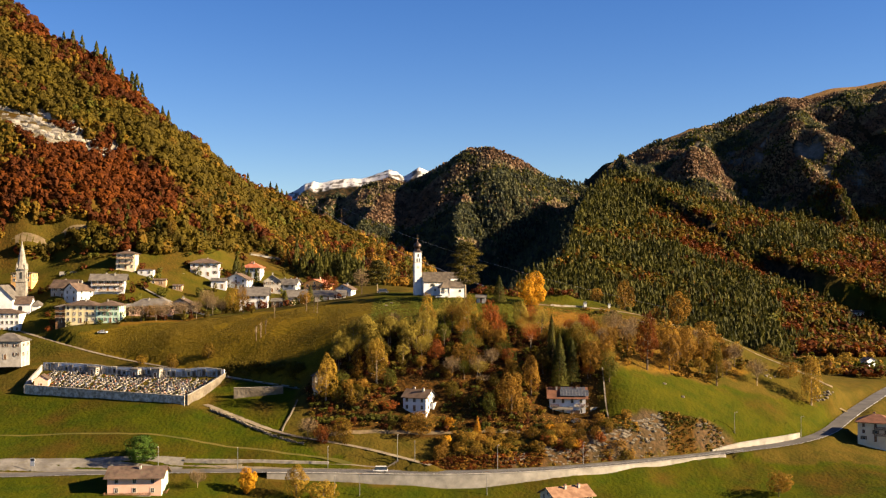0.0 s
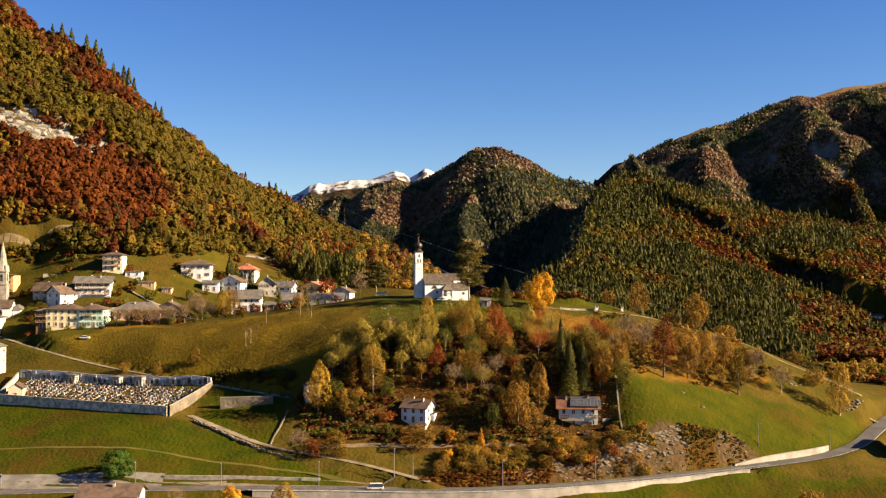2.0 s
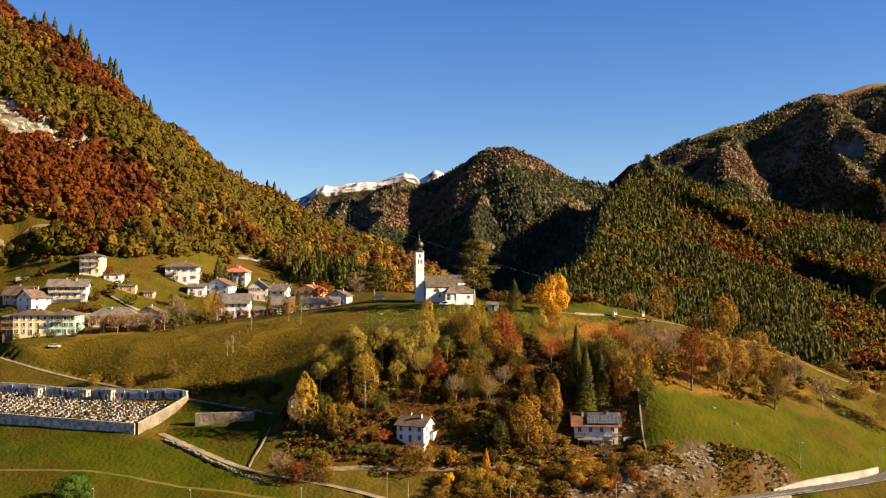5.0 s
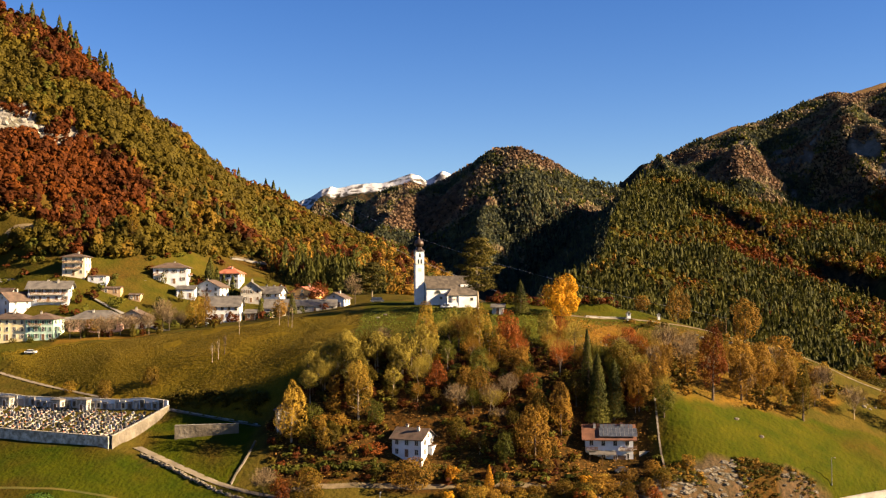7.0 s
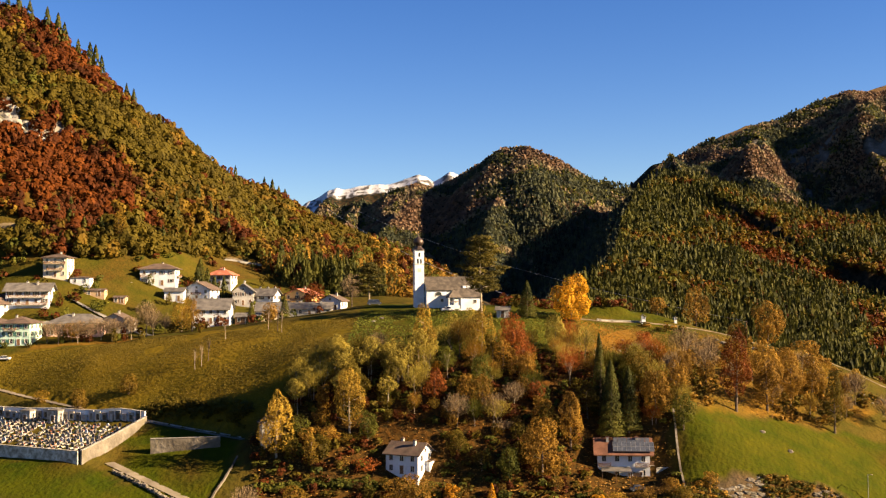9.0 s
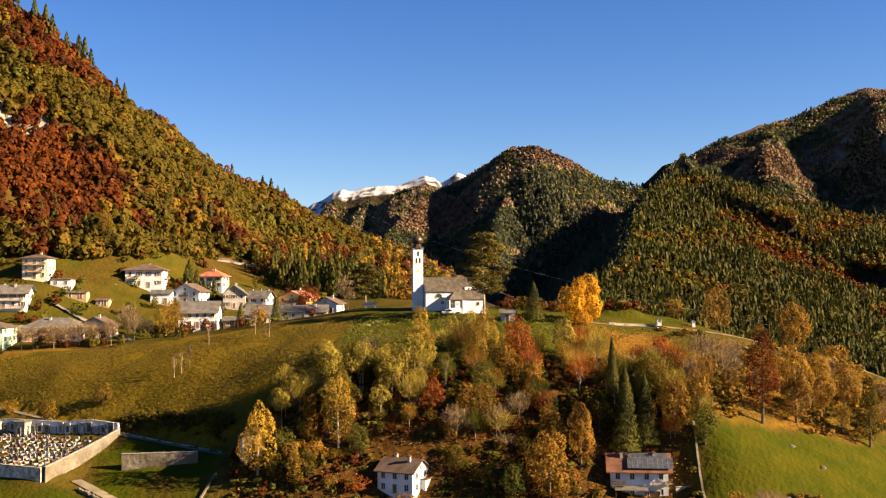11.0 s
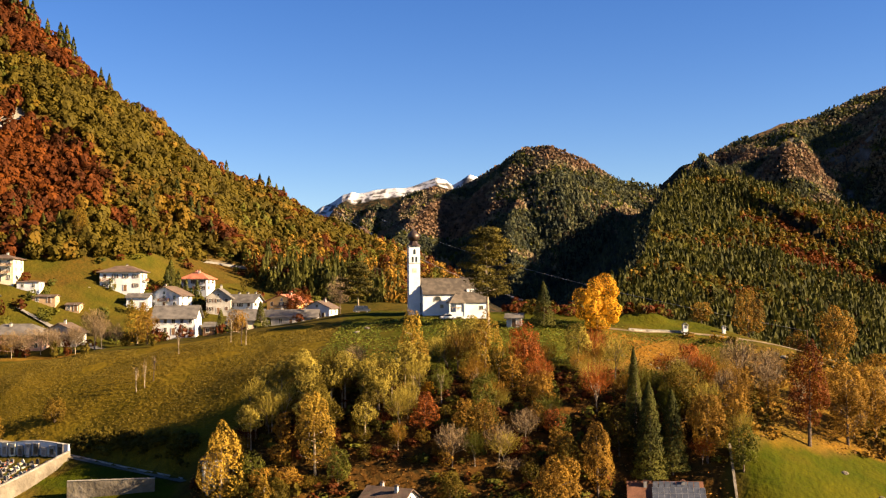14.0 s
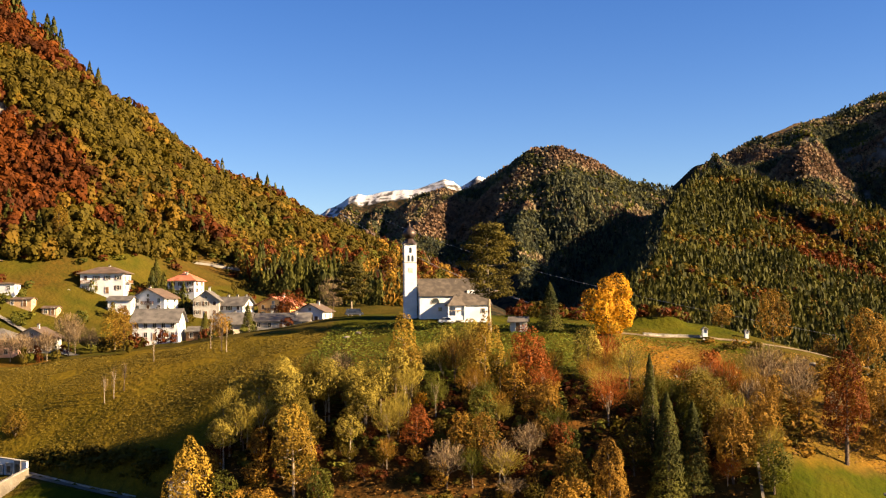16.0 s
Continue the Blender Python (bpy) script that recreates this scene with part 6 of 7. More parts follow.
def rock_faces():
    """Broken rock that shows through the vines of the road bank, joined in one body."""
    r = random.Random(8)
    bm = bmesh.new()
    made = 0
    while made < 430:
        x, off = r.uniform(24, 106), r.uniform(4.8, 13)
        y = float(np.interp(x, ROAD_LINE[:, 0], ROAD_LINE[:, 1])) + off
        on, rock = bank_fields(np.array([x]), np.array([y]))
        if not on[0] or rock[0] < 0.45:
            made += 0.2
            continue
        made += 1
        z, s = ground_z(x, y) - 0.2, r.uniform(0.25, 0.75)
        verts = bmesh.ops.create_icosphere(bm, subdivisions=2, radius=1.0)["verts"]
        for v in verts:
            n = 1 + 0.6 * noise.noise(v.co * 1.5 + Vector((x, y, z))) + 0.3 * noise.noise(v.co * 4 + Vector((x, y, z)))
            v.co = Vector((v.co.x * s * n * 1.6 + x, v.co.y * s * n * 0.7 + y, v.co.z * s * n * 0.8 + z))
    tagged(part("rock_face", bm, M_ROCK, None), "rough grey limestone face on the road bank", "rock", kind="structure")


rock_faces()


def road_sign():
    x, y = -134.0, 350.6
    ob = thing("road_sign", pose(x, y, ground_z(x, y), 0, 0, -8), "tall white and blue information board beside the road", "sign")
    for px in (-0.55, 0.55):
        part("post", boxes((px, 0, 2.2, 0.09, 0.09, 4.8)), M_ALU, ob)
    part("board", boxes((0, -0.07, 3.2, 1.5, 0.05, 2.6)), M_PAINT, ob)
    part("panel", boxes((0, -0.105, 3.95, 1.3, 0.02, 0.7)), M_PANEL, ob, "blue panel of the board")


road_sign()

# ---- single trees ----
def grow(bm, a, d, length, radius, depth, r, spread=0.55):
    """A branch and its twigs."""
    b = a + d * length
    tube(bm, a, b, radius, radius * 0.62, 5 if depth > 1 else 3)
    if depth == 0:
        return
    for k in range(3 if depth > 1 else 4):
        side = Vector((r.gauss(0, 1), r.gauss(0, 1), r.gauss(0, 0.5)))
        nd = (d + side.normalized() * spread * r.uniform(0.7, 1.3) + Vector((0, 0, 0.22))).normalized()
        grow(bm, a.lerp(b, r.uniform(0.55, 1.0)), nd, length * r.uniform(0.58, 0.8), radius * 0.55, depth - 1, r, spread)


TREES = [0]


def tree(kind, x, y, h, w, mat, label, group="trees on the hillside"):
    """One tree or bush with its trunk, limbs and crown."""
    TREES[0] += 1
    seed = 500 + TREES[0]
    r = random.Random(seed)
    if mat is M_TWIG and kind != "bare":
        mat = M_OAK
    z = ground_z(x, y) - 0.25
    if len(label.split()) < 4:
        label += " on the hillside"
    name = {"bush": "bush", "bare": "bare_tree", "pine": "pine_tree", "cone": "spruce"}.get(kind, "tree")
    ob = thing(name, pose(x, y, z, 0, 0, r.uniform(0, 360)), label, "bush" if kind == "bush" else "tree", group)
    bm = bmesh.new()
    low = {"round": 0.1, "stem": 0.42, "slim": 0.07, "pine": 0.30, "cone": 0.06, "bush": 0.0, "bare": 0.0}[kind]
    if mat is M_YELLOW and kind == "round":
        low = 0.03
    lean = Vector((r.uniform(-0.04, 0.04), r.uniform(-0.04, 0.04), 1)).normalized()
    if kind == "bare":
        grow(bm, Vector((0, 0, 0)), lean, h * 0.3, 0.03 * h * 0.5, 4, r, 0.42 * max(0.7, w / h * 1.5) if w > 2 else 0.1)
        part("trunk", bm, M_PALEBARK if seed % 3 else M_BARK, ob)
        v, q = twig_spray(int(150 + 11 * w * h) if w > 2 else 26, w * 1.1, h, seed)
        me = quad_mesh("twig_haze", v, q)
        me.materials.append(mat)
        tagged(piece("twig_haze", me, ob), kind="stuff")
        return ob
    rad = 0.012 * h + 0.05
    top = lean * h * (0.9 if kind in ("cone", "pine") else 0.7)
    if kind == "bush":
        for k in range(5):
            a = k * 1.26
            tube(bm, (0, 0, 0), (w * 0.25 * math.cos(a), w * 0.25 * math.sin(a), h * 0.6), 0.07, 0.03, 4)
    else:
        tube(bm, (0, 0, -0.5), tuple(lean * h * 0.35), rad * 1.25, rad * 0.85, 8)
        tube(bm, tuple(lean * h * 0.35), tuple(top), rad * 0.85, rad * 0.2, 7)
        for k in range(9):
            f = low + (0.72 - low) * (k + 0.5) / 9
            a = k * 2.4 + r.random()
            s = w * 0.36 * (1 if kind != "cone" else 1 - f)
            tube(bm, tuple(lean * h * f), (s * math.cos(a), s * math.sin(a), h * f + (0.25 * s if kind != "pine" else 0.1 * s) + 0.3), rad * 0.35, rad * 0.1, 4)
    pale = kind == "stem" or mat in (M_GOLD, M_TWIG) and kind == "slim"
    part("trunk", bm, M_PALEBARK if pale or kind == "pine" else M_BARK, ob)
    size = 0.24 if kind == "pine" else min(0.19, 0.011 * w + 0.075)
    thick = {"pine": 4.2, "cone": 1.6}.get(kind, 2.4 if mat in (M_YELLOW, M_BUSH) else 1.25)
    n = int(np.clip(thick * w * h * (1 - low) / (size * size), 200, 9000) * (0.8 if kind == "slim" else 1.0))
    shape = {"cone": "cone", "slim": "slim", "pine": "pads"}.get(kind, "round")
    v, q = clumps(n, size, seed, shape, 0.6, (w * (1.35 if kind == "slim" else 1.18), w * (1.35 if kind == "slim" else 1.18), h * (1 - low)))
    v[:, 2] += h * low
    me = quad_mesh("crown", v, q)
    me.materials.append(mat)
    piece("crown", me, ob)
    return ob


tree("pine", 9.6, 456, 26.5, 14.2, M_PINE, "tall old pine with high dark crown")
tree("cone", 24, 458, 12, 6.2, M_CONIFER, "slender young spruce on the knoll")
tree("round", 38.0, 461.0, 15.0, 12.8, M_YELLOW, "broad golden-yellow lime tree")
tree("slim", -6.1, 411.0, 16.3, 6.5, M_GOLD, "slim golden autumn tree")
tree("slim", 9.6, 412.0, 17.6, 7.4, M_GOLD, "golden tree with dark trunk")
tree("round", 18.4, 416.0, 13.3, 7.9, M_RED, "rust-red autumn tree")
tree("bare", -18.9, 412.0, 7.8, 4.8, M_TWIG, "small bare young tree")
tree("bush", -2.6, 408.0, 3.2, 3.4, M_YELLOW, "bright yellow bush")
tree("bush", 7.3, 408.0, 4.4, 5.6, M_LARCH, "yellow-green bush")
tree("slim", -42.4, 388.0, 17.0, 9.0, M_GOLD, "tall golden birch by the shed")
tree("slim", -24.2, 392.0, 17.0, 9.0, M_GOLD, "tall golden birch")
tree("slim", -32.9, 385.0, 8.5, 4.5, M_GOLD, "small golden tree")
tree("round", -19.4, 391.0, 7.8, 5.4, M_GREEN, "small green ivy-clad tree")
tree("round", 24.5, 384.0, 17.4, 10.5, M_OAK, "rounded brown tree")
tree("slim", 32.3, 393.0, 16.3, 7.1, M_OAK, "slim pale brown tree")
tree("bare", 3.3, 394.0, 9.6, 7.1, M_TWIG, "bare fan-shaped tree")
tree("bare", 12.7, 396.0, 8.5, 6.3, M_TWIG, "bare tree with pale twigs")
tree("bare", 18.1, 399.0, 8.4, 5.5, M_TWIG, "bare tree with pale twigs")
tree("cone", 43.1, 397.0, 20.5, 7.1, M_CONIFER, "dark spruce above the chalet")
tree("cone", 47.8, 398.0, 17.3, 6.3, M_CONIFER, "dark spruce above the chalet")
tree("cone", 40.6, 401.0, 21.6, 4.7, M_CONIFER, "dark pointed spruce")
tree("round", 54.8, 398.0, 14.2, 8.4, M_OAK, "brown oak beside the spruces")
tree("round", 50.4, 405.0, 14.3, 9.4, M_OLIVE, "olive autumn tree")
tree("round", 60.5, 401.0, 11.5, 7.2, M_OAK, "brown oak")
tree("slim", 77.5, 407.0, 22.8, 8.6, M_ORANGE, "tall rust-orange tree")
tree("round", 87.5, 414.0, 19.6, 9.6, M_OAK, "brown oak at the meadow's edge")
tree("round", 95.9, 422.0, 15.4, 8.9, M_OAK, "brown oak at the meadow's edge")
tree("round", 105.0, 432.0, 12.4, 8.2, M_OAK, "brown oak at the meadow's edge")
tree("round", 107.1, 488.0, 17.8, 11.3, M_OAK, "orange-brown tree behind the crest path")
tree("slim", 82.6, 486.0, 14.5, 9.2, M_OAK, "brown tree behind the crest path")
tree("round", 69.5, 486.0, 6.3, 6.7, M_OAK, "small orange tree behind the crest path")
tree("round", 97.6, 492.0, 8.8, 7.8, M_OAK, "small brown tree behind the crest")
tree("round", 119.0, 486.0, 8.0, 10.3, M_OAK, "brown tree behind the crest")
tree("slim", 105.9, 415.0, 18.1, 5.7, M_OLIVE, "ivy-covered tree on the meadow's edge")
tree("bare", 125.1, 427.0, 11.9, 7.7, M_TWIG, "bare apple tree on the meadow")
tree("slim", 147.0, 428.0, 20.1, 9.9, M_GOLD, "golden-brown tree over fallen leaves")
tree("bare", 118.3, 435.0, 10.4, 6.9, M_TWIG, "bare tree among rocks")
tree("round", 142.0, 441.0, 7.1, 9.3, M_OAK, "brown bush")
tree("bush", 143, 470, 6, 9, M_LARCH, "yellow bush on the saddle")
tree("round", 165, 520, 9, 12, M_OLIVE, "yellow-green willow")
tree("bare", 72.4, 421.0, 13.3, 7.6, M_TWIG, "bare tree on the leafy slope")
tree("bare", 68.9, 434.0, 12.5, 9.2, M_TWIG, "bare tree on the leafy slope")
tree("round", 88.1, 433.0, 10.0, 8.2, M_OAK, "brown tree on the leafy slope")
tree("bush", -100.0, 356.0, 8.4, 11.5, M_BUSH, "dense dark green bush in the low meadow")
tree("round", -61.2, 338.0, 8.2, 6.1, M_YELLOW, "yellow tree below the road")
tree("round", -45.9, 336.0, 11.5, 8.0, M_GOLD, "yellow tree below the road")
tree("round", -37.2, 334.0, 8.4, 10.5, M_GOLD, "golden bushes below the road")
tree("bare", -77.2, 338.0, 6.4, 5.4, M_TWIG, "bare tree below the road")
tree("bush", -107.6, 426.0, 6.5, 5.0, M_LARCH, "small yellow tree behind the graveyard")
tree("bush", -94.1, 429.0, 6.3, 5.9, M_LARCH, "yellow-green bush by the lane")
tree("bush", -122.2, 434.0, 3.9, 5.0, M_LARCH, "yellow bush by the lane")
tree("round", 110.0, 352.0, 8.6, 9.3, M_OAK, "brown bushes below the road")
tree("bush", -34.8, 369.0, 9.2, 9.0, M_LARCH, "yellow-green bush on the terrace")
tree("bush", -41.3, 367.0, 6.2, 5.8, M_ORANGE, "orange bush by the lane")
tree("bare", -46.6, 370.0, 8.2, 6.6, M_TWIG, "bare bush by the lane")
tree("bush", 2.2, 378.0, 4.4, 4.4, M_YELLOW, "yellow bush by the path")
tree("cone", 12.0, 375.0, 6.4, 2.8, M_YELLOW, "slim yellow shrub")
tree("bush", -19.1, 385.0, 3.1, 8.1, M_RED, "low red bush beside a white house")
tree("bush", -7.7, 376.0, 7.9, 13.9, M_TWIG, "grey bare shrubs in front of a house")
tree("round", 16.3, 383.0, 10.1, 6.1, M_GREEN, "dark green tree")
tree("round", -61.0, 474.0, 6.9, 6.0, M_OAK, "brown tree by the houses")
tree("round", -57.3, 540.0, 11.3, 10.3, M_ORANGE, "orange tree by the village")
tree("cone", -63.5, 512.0, 9.6, 4.3, M_CONIFER, "dark spruce in a garden")
tree("cone", -74.4, 505.0, 8.6, 3.7, M_CONIFER, "dark spruce in a garden")
tree("cone", -107.9, 560.0, 13.0, 5.9, M_CONIFER, "dark spruce between houses")
tree("slim", -97.0, 494.0, 13.0, 7.8, M_GOLD, "golden garden tree with pale trunk")
tree("slim", -90.4, 484.0, 12.8, 6.6, M_TWIG, "pale bare poplar")
tree("bare", -107.7, 488.0, 13.4, 7.7, M_TWIG, "bare garden tree")
tree("bare", -114.3, 488.0, 8.2, 6.7, M_TWIG, "bare garden tree")
tree("slim", -142.3, 560.0, 14.2, 6.5, M_LARCH, "yellow-green tree by the upper road")
tree("bare", -122.3, 484.0, 8.9, 11.3, M_TWIG, "bare trees in a garden")
tree("round", -130.7, 480.0, 6.9, 8.6, M_OAK, "brown garden tree")
tree("round", -176, 496, 8.5, 12, M_OLIVE, "olive garden trees by the village church")
tree("bush", -176, 486, 4.5, 6, M_RED, "red garden bush")
tree("pine", -30.6, 500.0, 15.5, 10.6, M_PINE, "leaning dark pine beside the knoll")
tree("bare", -39.5, 520.0, 14.6, 8.2, M_TWIG, "bare tree by the church track")

# the pale open wood below the church
r = random.Random(12)
for k in range(46):
    x = r.uniform(-40, -4)
    tree("stem" if k % 4 else "bare", x, r.uniform(396, 408) + (x + 22) * 0.1, r.uniform(8.5, 12.5), r.uniform(4.4, 6.4), M_PALEOLIVE if k % 5 else M_OLIVE, "slender olive-grey tree losing its leaves")
# the mixed grove round the two houses
for k in range(74):
    x, y = r.uniform(-4, 66), r.uniform(394, 428)
    if y < 396 + abs(x - 46) * 0.1 and 36 < x < 56:
        continue
    tree(r.choice(("round", "bare", "bare", "slim")), x, y, r.uniform(6, 11.5), r.uniform(4.5, 7.5), r.choice((M_OAK, M_OLIVE, M_RED, M_TWIG, M_PALEOLIVE, M_OAK, M_PALEOLIVE, M_GREEN)), "brown and olive tree of the mixed grove")
for k in range(26):
    x, y = r.uniform(-34, 36), r.uniform(378, 396)
    if abs(x + 9) < 9 and y < 393:
        continue
    tree("bush", x, y, r.uniform(1.6, 3.4), r.uniform(2.5, 5.0), r.choice((M_OAK, M_OLIVE, M_TWIG, M_LARCH, M_GREEN)), "low autumn shrub of the grove", "shrubs of the grove")
# the thicket between the house terraces and the wood
for k in range(46):
    x, y = r.uniform(-46, 34), r.uniform(386, 401)
    if abs(x + 9) < 10 and y < 396 or x > 30 and y < 404:
        continue
    tree(r.choice(("bare", "round", "bush", "bush")), x, y, r.uniform(3.6, 7.5), r.uniform(3.6, 6.0), r.choice((M_RUST, M_OLIVE, M_OAK, M_TWIG, M_RED, M_OLIVE, M_GREEN)), "rust and olive tree of the dense thicket", "trees of the thicket")
# bushes on the bank above the road
for k in range(78):
    x = r.uniform(-2, 66)
    y = 362 + x * 0.17 + r.uniform(-2, 10)
    tree("bush", x, y, r.uniform(2.0, 4.4), r.uniform(3.4, 6.0), r.choice((M_LARCH, M_GOLD, M_OAK, M_OLIVE, M_OAK, M_RED if y < 364 + x * 0.17 else M_OLIVE, M_YELLOW if k % 5 == 0 else M_LARCH)), "golden and rust bush on the road bank", "bushes on the bank")
# scattered trees on the leafy slope
for k in range(30):
    x, y = r.uniform(62, 125), r.uniform(418, 452)
    if inside(np.array([x]), np.array([y]), P_LITTER)[0]:
        tree(r.choice(("bare", "round", "bare")), x, y, r.uniform(5, 9), r.uniform(4, 6.5), r.choice((M_TWIG, M_OAK, M_GOLD)), "brown autumn tree on the leafy slope")
# bare saplings in the vineyard meadow
for x, y, h in ((-75.5, 433, 8), (-73.8, 434, 8.5), (-72.3, 436, 8), (-71, 452, 7), (-58, 455, 8), (-54.5, 452, 8.5), (-53, 451, 8.5)):
    tree("bare", x, y, h, 1.5, M_TWIG, "thin bare sapling in the meadow", "saplings in the meadow")
# bare trees along the village edge
for x, y, h, w in ((-139, 478.5, 8, 6), (-134.5, 477, 8.5, 5), (-128, 477.5, 9, 6.5), (-124.5, 479, 7.5, 5), (-117, 480, 9.5, 6), (-111, 482, 9, 5), (-104, 484, 10, 6), (-100.5, 486, 8, 4)):
    tree("bare", x, y, h, w, M_TWIG, "bare dark tree at the village edge", "trees in the village")
for x, y, h, w, m in ((-152, 474.6, 2.2, 3.6, M_GREEN), (-158, 474, 2.0, 3.2, M_OLIVE), (-166, 474, 2.4, 3.4, M_GREEN), (-144, 474.8, 1.8, 3.0, M_OLIVE), (-176, 478, 2.6, 4, M_RED)):
    tree("bush", x, y, h, w, m, "low garden bush before a house", "trees in the village")
# shrubs round the white house
for k in range(16):
    x = -22 + 26 * k / 15 + r.uniform(-1, 1)
    tree("bush", x, r.uniform(377.5, 381.2), r.uniform(1.8, 3.2), r.uniform(2.6, 4.0), r.choice((M_OLIVE, M_GREEN, M_RUST, M_OAK, M_OLIVE)), "low shrub before the white house", "shrubs of the grove")
for k in range(22):
    x, y = r.uniform(-26, 10), r.uniform(394.5, 402)
    tree(r.choice(("bush", "bush", "bare")), x, y, r.uniform(2.2, 4.5), r.uniform(3.0, 4.6), r.choice((M_OLIVE, M_GREEN, M_RUST, M_GOLD, M_OLIVE)), "shrub on the slope behind the house", "shrubs of the grove")

# ---- ground cover ----
TUFT = [clumps(3, 0.36, 300 + s, "round", 1.0) for s in range(5)]
M_TUFT = material("meadow_tussocks", (0.085, 0.064, 0.005), (0.145, 0.10, 0.009), 0.05, 0.9, fine=0.25, island=0.4, through=0.15)
M_FRESH = material("fresh_grass_tufts", (0.055, 0.085, 0.006), (0.14, 0.15, 0.012), 0.06, 0.9, fine=0.3, island=0.5, through=0.15)
M_LITTER = material("fallen_leaves", (0.11, 0.055, 0.010), (0.28, 0.14, 0.020), 0.1, 0.9, fine=0.6, island=0.8)


def cover(name, n, box, seed, corners, mat, label, height, width, templates=TUFT, extra=None):
    def keep(x, y, z):
        ok = inside(x, y, corners) & (smooth_noise(x, y, 9, seed) > -0.32)
        for line in (LANE_UP, LANE_LOW, HOUSE_PATH, CREST_PATH[1:], ROAD):
            ok &= to_line(x, y, line)[0] > (2.4 if line is not ROAD else 4.6)
        return ok & extra(x, y, z) if extra is not None else ok
    return scatter(name, templates, wood_places(n, box, seed, keep, height, width), mat, label, "grass")


cover("meadow_grass", 42000, (-160, -26, 400, 476), 31, P_VINEYARD, M_TUFT, "rough olive-brown tussock grass of the hillside meadow", 0.24, 0.5)
cover("meadow_grass", 14000, (-32, 66, 404, 472), 32, P_KNOLL, M_FRESH, "green and yellow grass of the church knoll", 0.32, 0.7)
cover("fallen_leaves", 14000, (28, 130, 398, 472), 33, P_LITTER, M_LITTER, "carpet of rust and orange fallen leaves", 0.2, 0.8)
cover("grove_undergrowth", 9000, (-55, 68, 374, 430), 34, P_GROVE, M_LITTER, "brown undergrowth and leaf litter of the grove", 0.4, 0.9)
cover("lane_hedge", 900, (-90, -50, 398, 424), 35, [(-88, 418.6), (-84, 422), (-52, 408), (-53, 404.5), (-70, 412)], M_OLIVE, "ragged hedge along the upper lane", 2.2, 2.4, ROUND_LO)
SLOPE_SHRUBS = wood_places(700, (62, 128, 402, 470), 36, lambda x, y, z: inside(x, y, P_LITTER) & (smooth_noise(x, y, 14, 77) > -0.05), 2.2, 2.8)
scatter("slope_shrubs", ROUND_LO, SLOPE_SHRUBS[::2], M_OLIVE, "olive and brown shrubs on the leafy slope", "shrubs")
scatter("slope_shrubs", ROUND_LO, SLOPE_SHRUBS[1::2], M_OAK, "golden-brown shrubs on the leafy slope", "shrubs")
GROVE_SHRUBS = wood_places(800, (-50, 64, 376, 424), 37, lambda x, y, z: inside(x, y, P_GROVE) & ~((np.abs(x + 9) < 8) & (y < 394)) & ~((np.abs(x - 46) < 10) & (y < 402)), 2.4, 3.0)
scatter("grove_shrubs", ROUND_LO, GROVE_SHRUBS[::3], M_RUST, "rust-brown shrubs under the grove", "shrubs")
scatter("grove_shrubs", ROUND_LO, GROVE_SHRUBS[1::3], M_OLIVE, "olive shrubs under the grove", "shrubs")
scatter("grove_shrubs", ROUND_LO, GROVE_SHRUBS[2::3], M_GREEN, "dark green shrubs under the grove", "shrubs")
# the wood behind the church and the hedges beyond the road
SADDLE = wood_places(760, (-100, -8, 575, 860), 38, lambda x, y, z: (z > 84) & (y > 560 - x * 0.5) & (x > -100 + np.maximum(y - 640, 0) * 0.0) & (z < 122), 9, 7)
dark = (SADDLE[:, 0] < -30) & (SADDLE[:, 1] < 660) & (SADDLE[:, 0] > -74)
scatter("conifer_wood", CONE_MID, SADDLE[dark] * (1, 1, 1, 1.35, 0.8, 1), M_CONIFER, "dark green spruce wood beside the church knoll")
DARKWOOD = wood_places(150, (-92, -46, 584, 626), 58, lambda x, y, z: np.hypot((x + 68) / 20, (y - 604) / 17) < 1, 13.5, 5.4)
scatter("spruce_stand", CONE_FINE, DARKWOOD, M_CONIFER, "stand of tall dark green spruces behind the village")
rest = SADDLE[~dark]
for k, (mat, word) in enumerate(((M_OAK, "brown"), (M_OLIVE, "pale olive"), (M_GREEN, "olive"), (M_RUST, "russet"), (M_OAK, "golden-brown"))):
    scatter("autumn_wood", ROUND_MID, rest[k::5], mat, "small " + word + " trees on the saddle behind the church")
HEDGE = wood_places(420, (170, 330, 500, 760), 39, lambda x, y, z: (np.abs(y - 570 - (x - 200) * 1.6) < 16), 6, 8)
scatter("yellow_hedge", ROUND_MID, HEDGE, M_GOLD, "dense golden hedge beyond the road", "hedge")
VALLEY = wood_places(2000, (120, 420, 520, 1000), 40, lambda x, y, z: (smooth_noise(x, y, 40, 55) > -0.02) & (to_line(x, y, ROAD)[0] > 9) & (y > 500 + np.abs(x - 120) * 0.2), 7, 8)
for k, (mat, word) in enumerate(((M_OLIVE, "olive"), (M_RUST, "brown"), (M_GREEN, "green"), (M_OAK, "golden-brown"))):
    scatter("valley_trees", ROUND_LO, VALLEY[k::4], mat, word + " autumn trees on the valley floor")
FOOT = wood_places(1300, (-240, -60, 540, 640), 56, lambda x, y, z: (z > 104) & (z < 113) & ((x < -165) | (z > 108.5)) & (to_line(x, y, UPPER_ROAD)[0] > 2.5) & (smooth_noise(x, y, 12, 57) > -0.1), 3.4, 4.0)
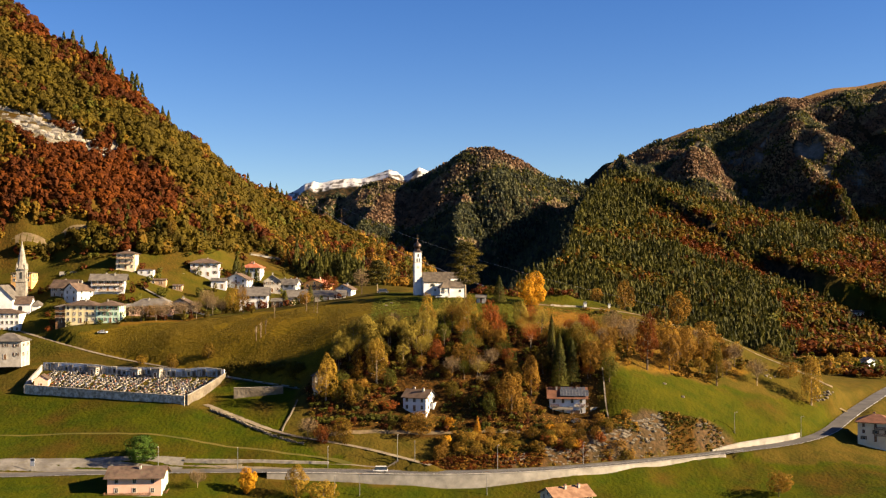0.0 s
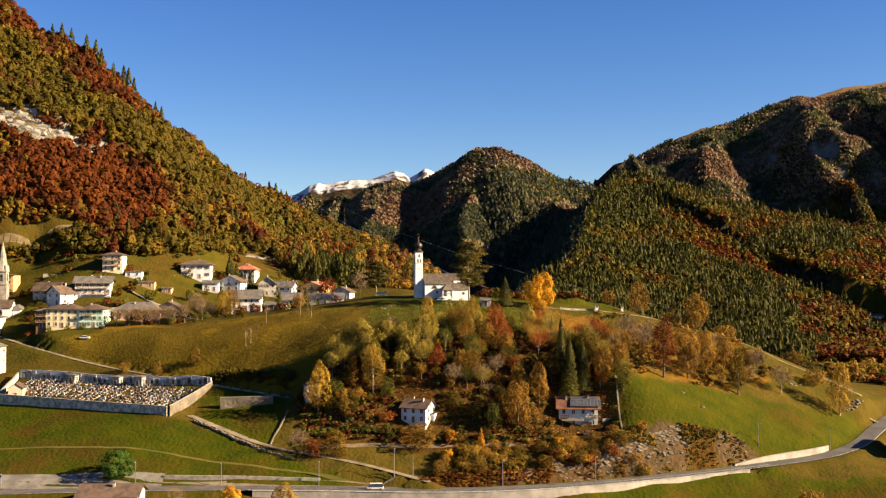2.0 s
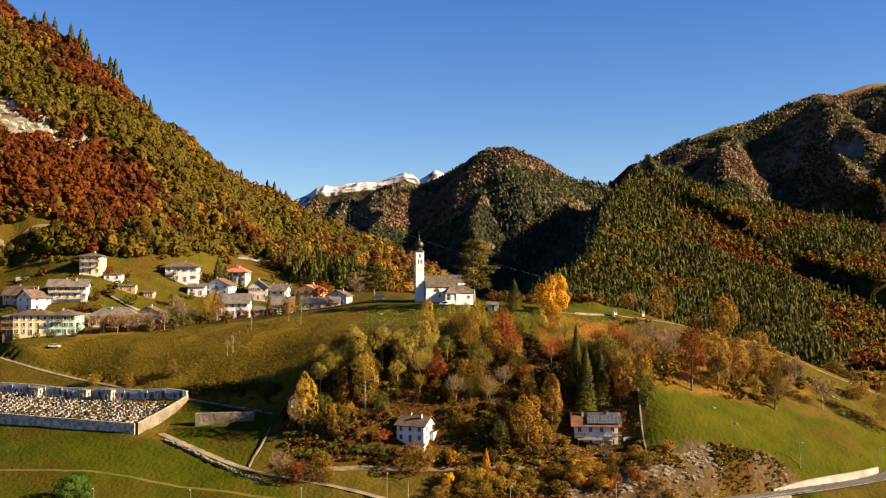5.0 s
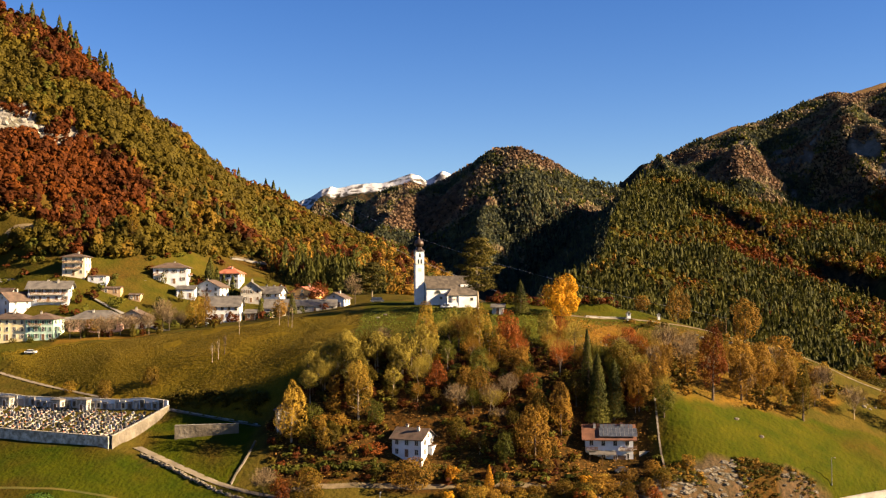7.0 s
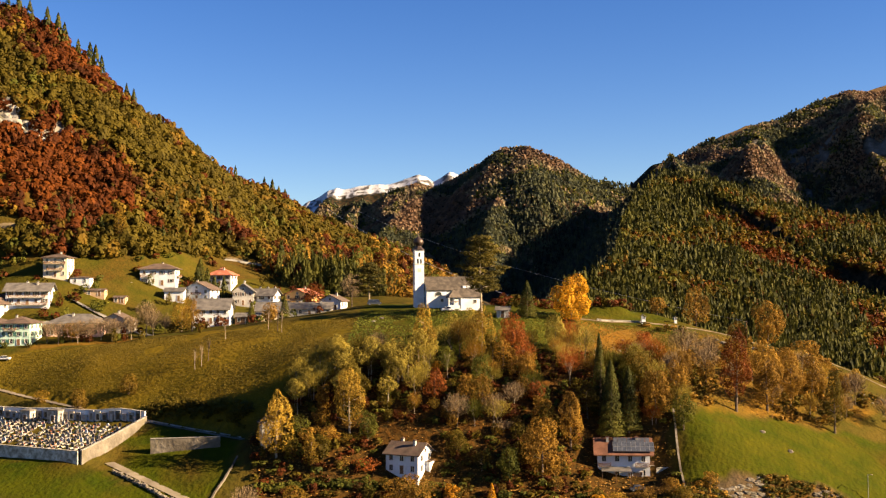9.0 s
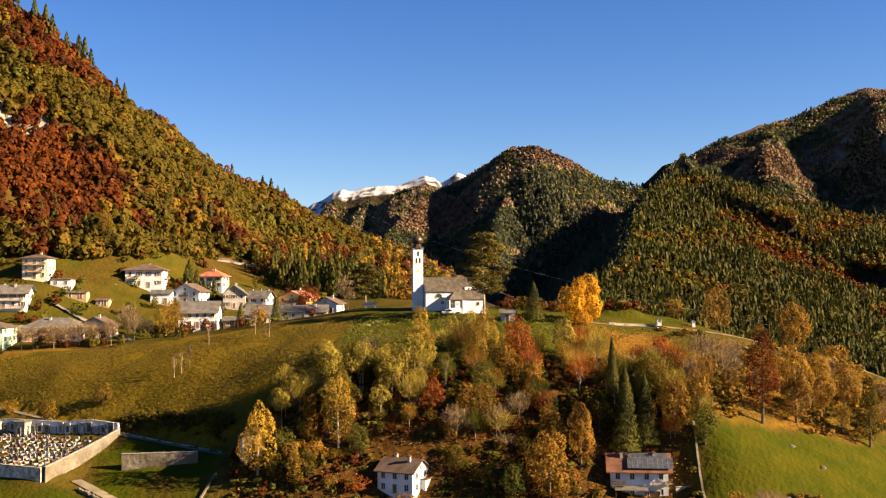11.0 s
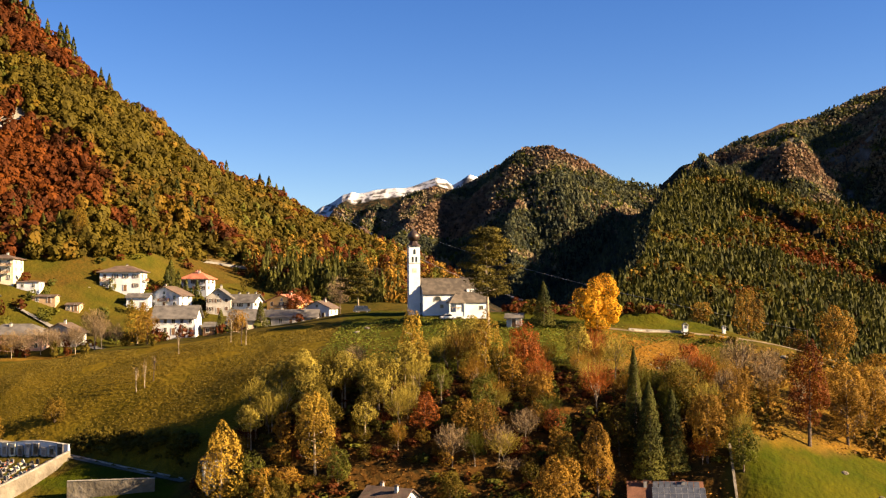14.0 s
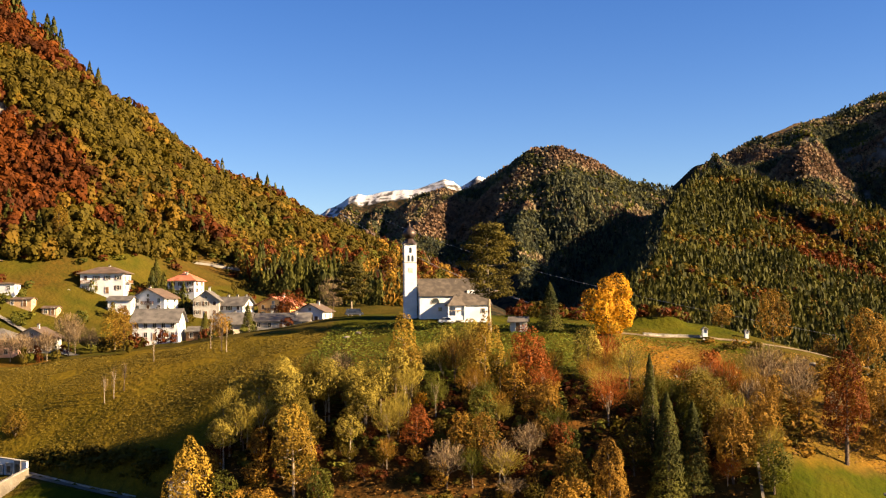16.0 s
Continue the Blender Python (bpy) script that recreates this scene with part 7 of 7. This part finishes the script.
for k, (mat, word) in enumerate(((M_OLIVE, "olive"), (M_RUST, "rust-brown"), (M_GREEN, "green"))):
    scatter("foot_bushes", ROUND_LO, FOOT[k::3], mat, word + " bushes at the foot of the wooded slope", "bushes")
VILLAGE = wood_places(170, (-215, -50, 474, 612), 45, lambda x, y, z: (z > 77) & (z < 108) & (smooth_noise(x, y, 16, 46) > -0.05), 3.6, 4.0)
scatter("garden_shrubs", ROUND_LO, VILLAGE[::2], M_GREEN, "green garden shrubs between the houses", "shrubs")
scatter("garden_shrubs", ROUND_LO, VILLAGE[1::2], M_RUST, "brown garden shrubs between the houses", "shrubs")
def on_bank(x, y, z):
    on, rock = bank_fields(x, y)
    return on & (rock < 0.95 + 1.9 * smooth_noise(x, y, 4, 53))


VINES = wood_places(13000, (-8, 108, 350, 402), 46, on_bank, 0.9, 1.6)
low = to_line(VINES[:, 0], VINES[:, 1], ROAD_LINE)[0] < 8.5 + 3 * smooth_noise(VINES[:, 0], VINES[:, 1], 7, 54)
red = low & (VINES[:, 0] < 62)
scatter("bank_vines", ROUND_LO, VINES[red][::3], M_RUST, "rust-red creepers over the road bank", "creeper")
scatter("bank_vines", ROUND_LO, VINES[red][1::3], M_ORANGE, "orange-brown creepers over the road bank", "creeper")
scatter("bank_vines", ROUND_LO, VINES[red][2::3], M_OAK, "golden-brown creepers over the road bank", "creeper")
scatter("bank_vines", ROUND_LO, VINES[~red][::3], M_OLIVE, "olive undergrowth on the road bank", "creeper")
scatter("bank_vines", ROUND_LO, VINES[~red][1::3], M_OAK, "brown undergrowth on the road bank", "creeper")
scatter("bank_vines", ROUND_LO, VINES[~red][2::3], M_GREEN, "green undergrowth on the road bank", "creeper")
BANK = wood_places(900, (2, 112, 360, 392), 47, lambda x, y, z: on_bank(x, y, z) & (to_line(x, y, ROAD_LINE)[0] > 8), 1.7, 2.4)
scatter("bank_scrub", ROUND_LO, BANK[::2], M_OLIVE, "olive scrub on the rocky road bank", "shrubs")
scatter("bank_scrub", ROUND_LO, BANK[1::2], M_OAK, "brown scrub on the rocky road bank", "shrubs")
HEDGES = wood_places(130, (-200, -60, 470, 600), 48, lambda x, y, z: (z > 77) & (z < 100), 5.0, 3.8)
scatter("garden_trees", ROUND_MID, HEDGES[::4], M_OLIVE, "olive garden trees between the houses")
scatter("garden_trees", ROUND_MID, HEDGES[2::4], M_RUST, "brown garden trees between the houses")
scatter("garden_trees", ROUND_MID, HEDGES[1::4], M_GREEN, "dark green garden trees between the houses")
TERRACE_HEDGE = wood_places(900, (-46, -16, 377, 384), 49, lambda x, y, z: np.abs(y - 380 - (x + 30) * 0.05) < 0.8, 1.7, 1.9)
scatter("garden_hedge", ROUND_LO, TERRACE_HEDGE, M_GREEN, "clipped dark green hedge on the house terrace", "hedge")
CREST_SHRUBS = wood_places(160, (14, 60, 480, 512), 50, lambda x, y, z: z > 78, 3.6, 4.2)
scatter("crest_shrubs", ROUND_LO, CREST_SHRUBS[::2], M_RUST, "russet shrubs behind the church yard", "shrubs")
scatter("crest_shrubs", ROUND_LO, CREST_SHRUBS[1::2], M_OLIVE, "olive shrubs behind the church yard", "shrubs")
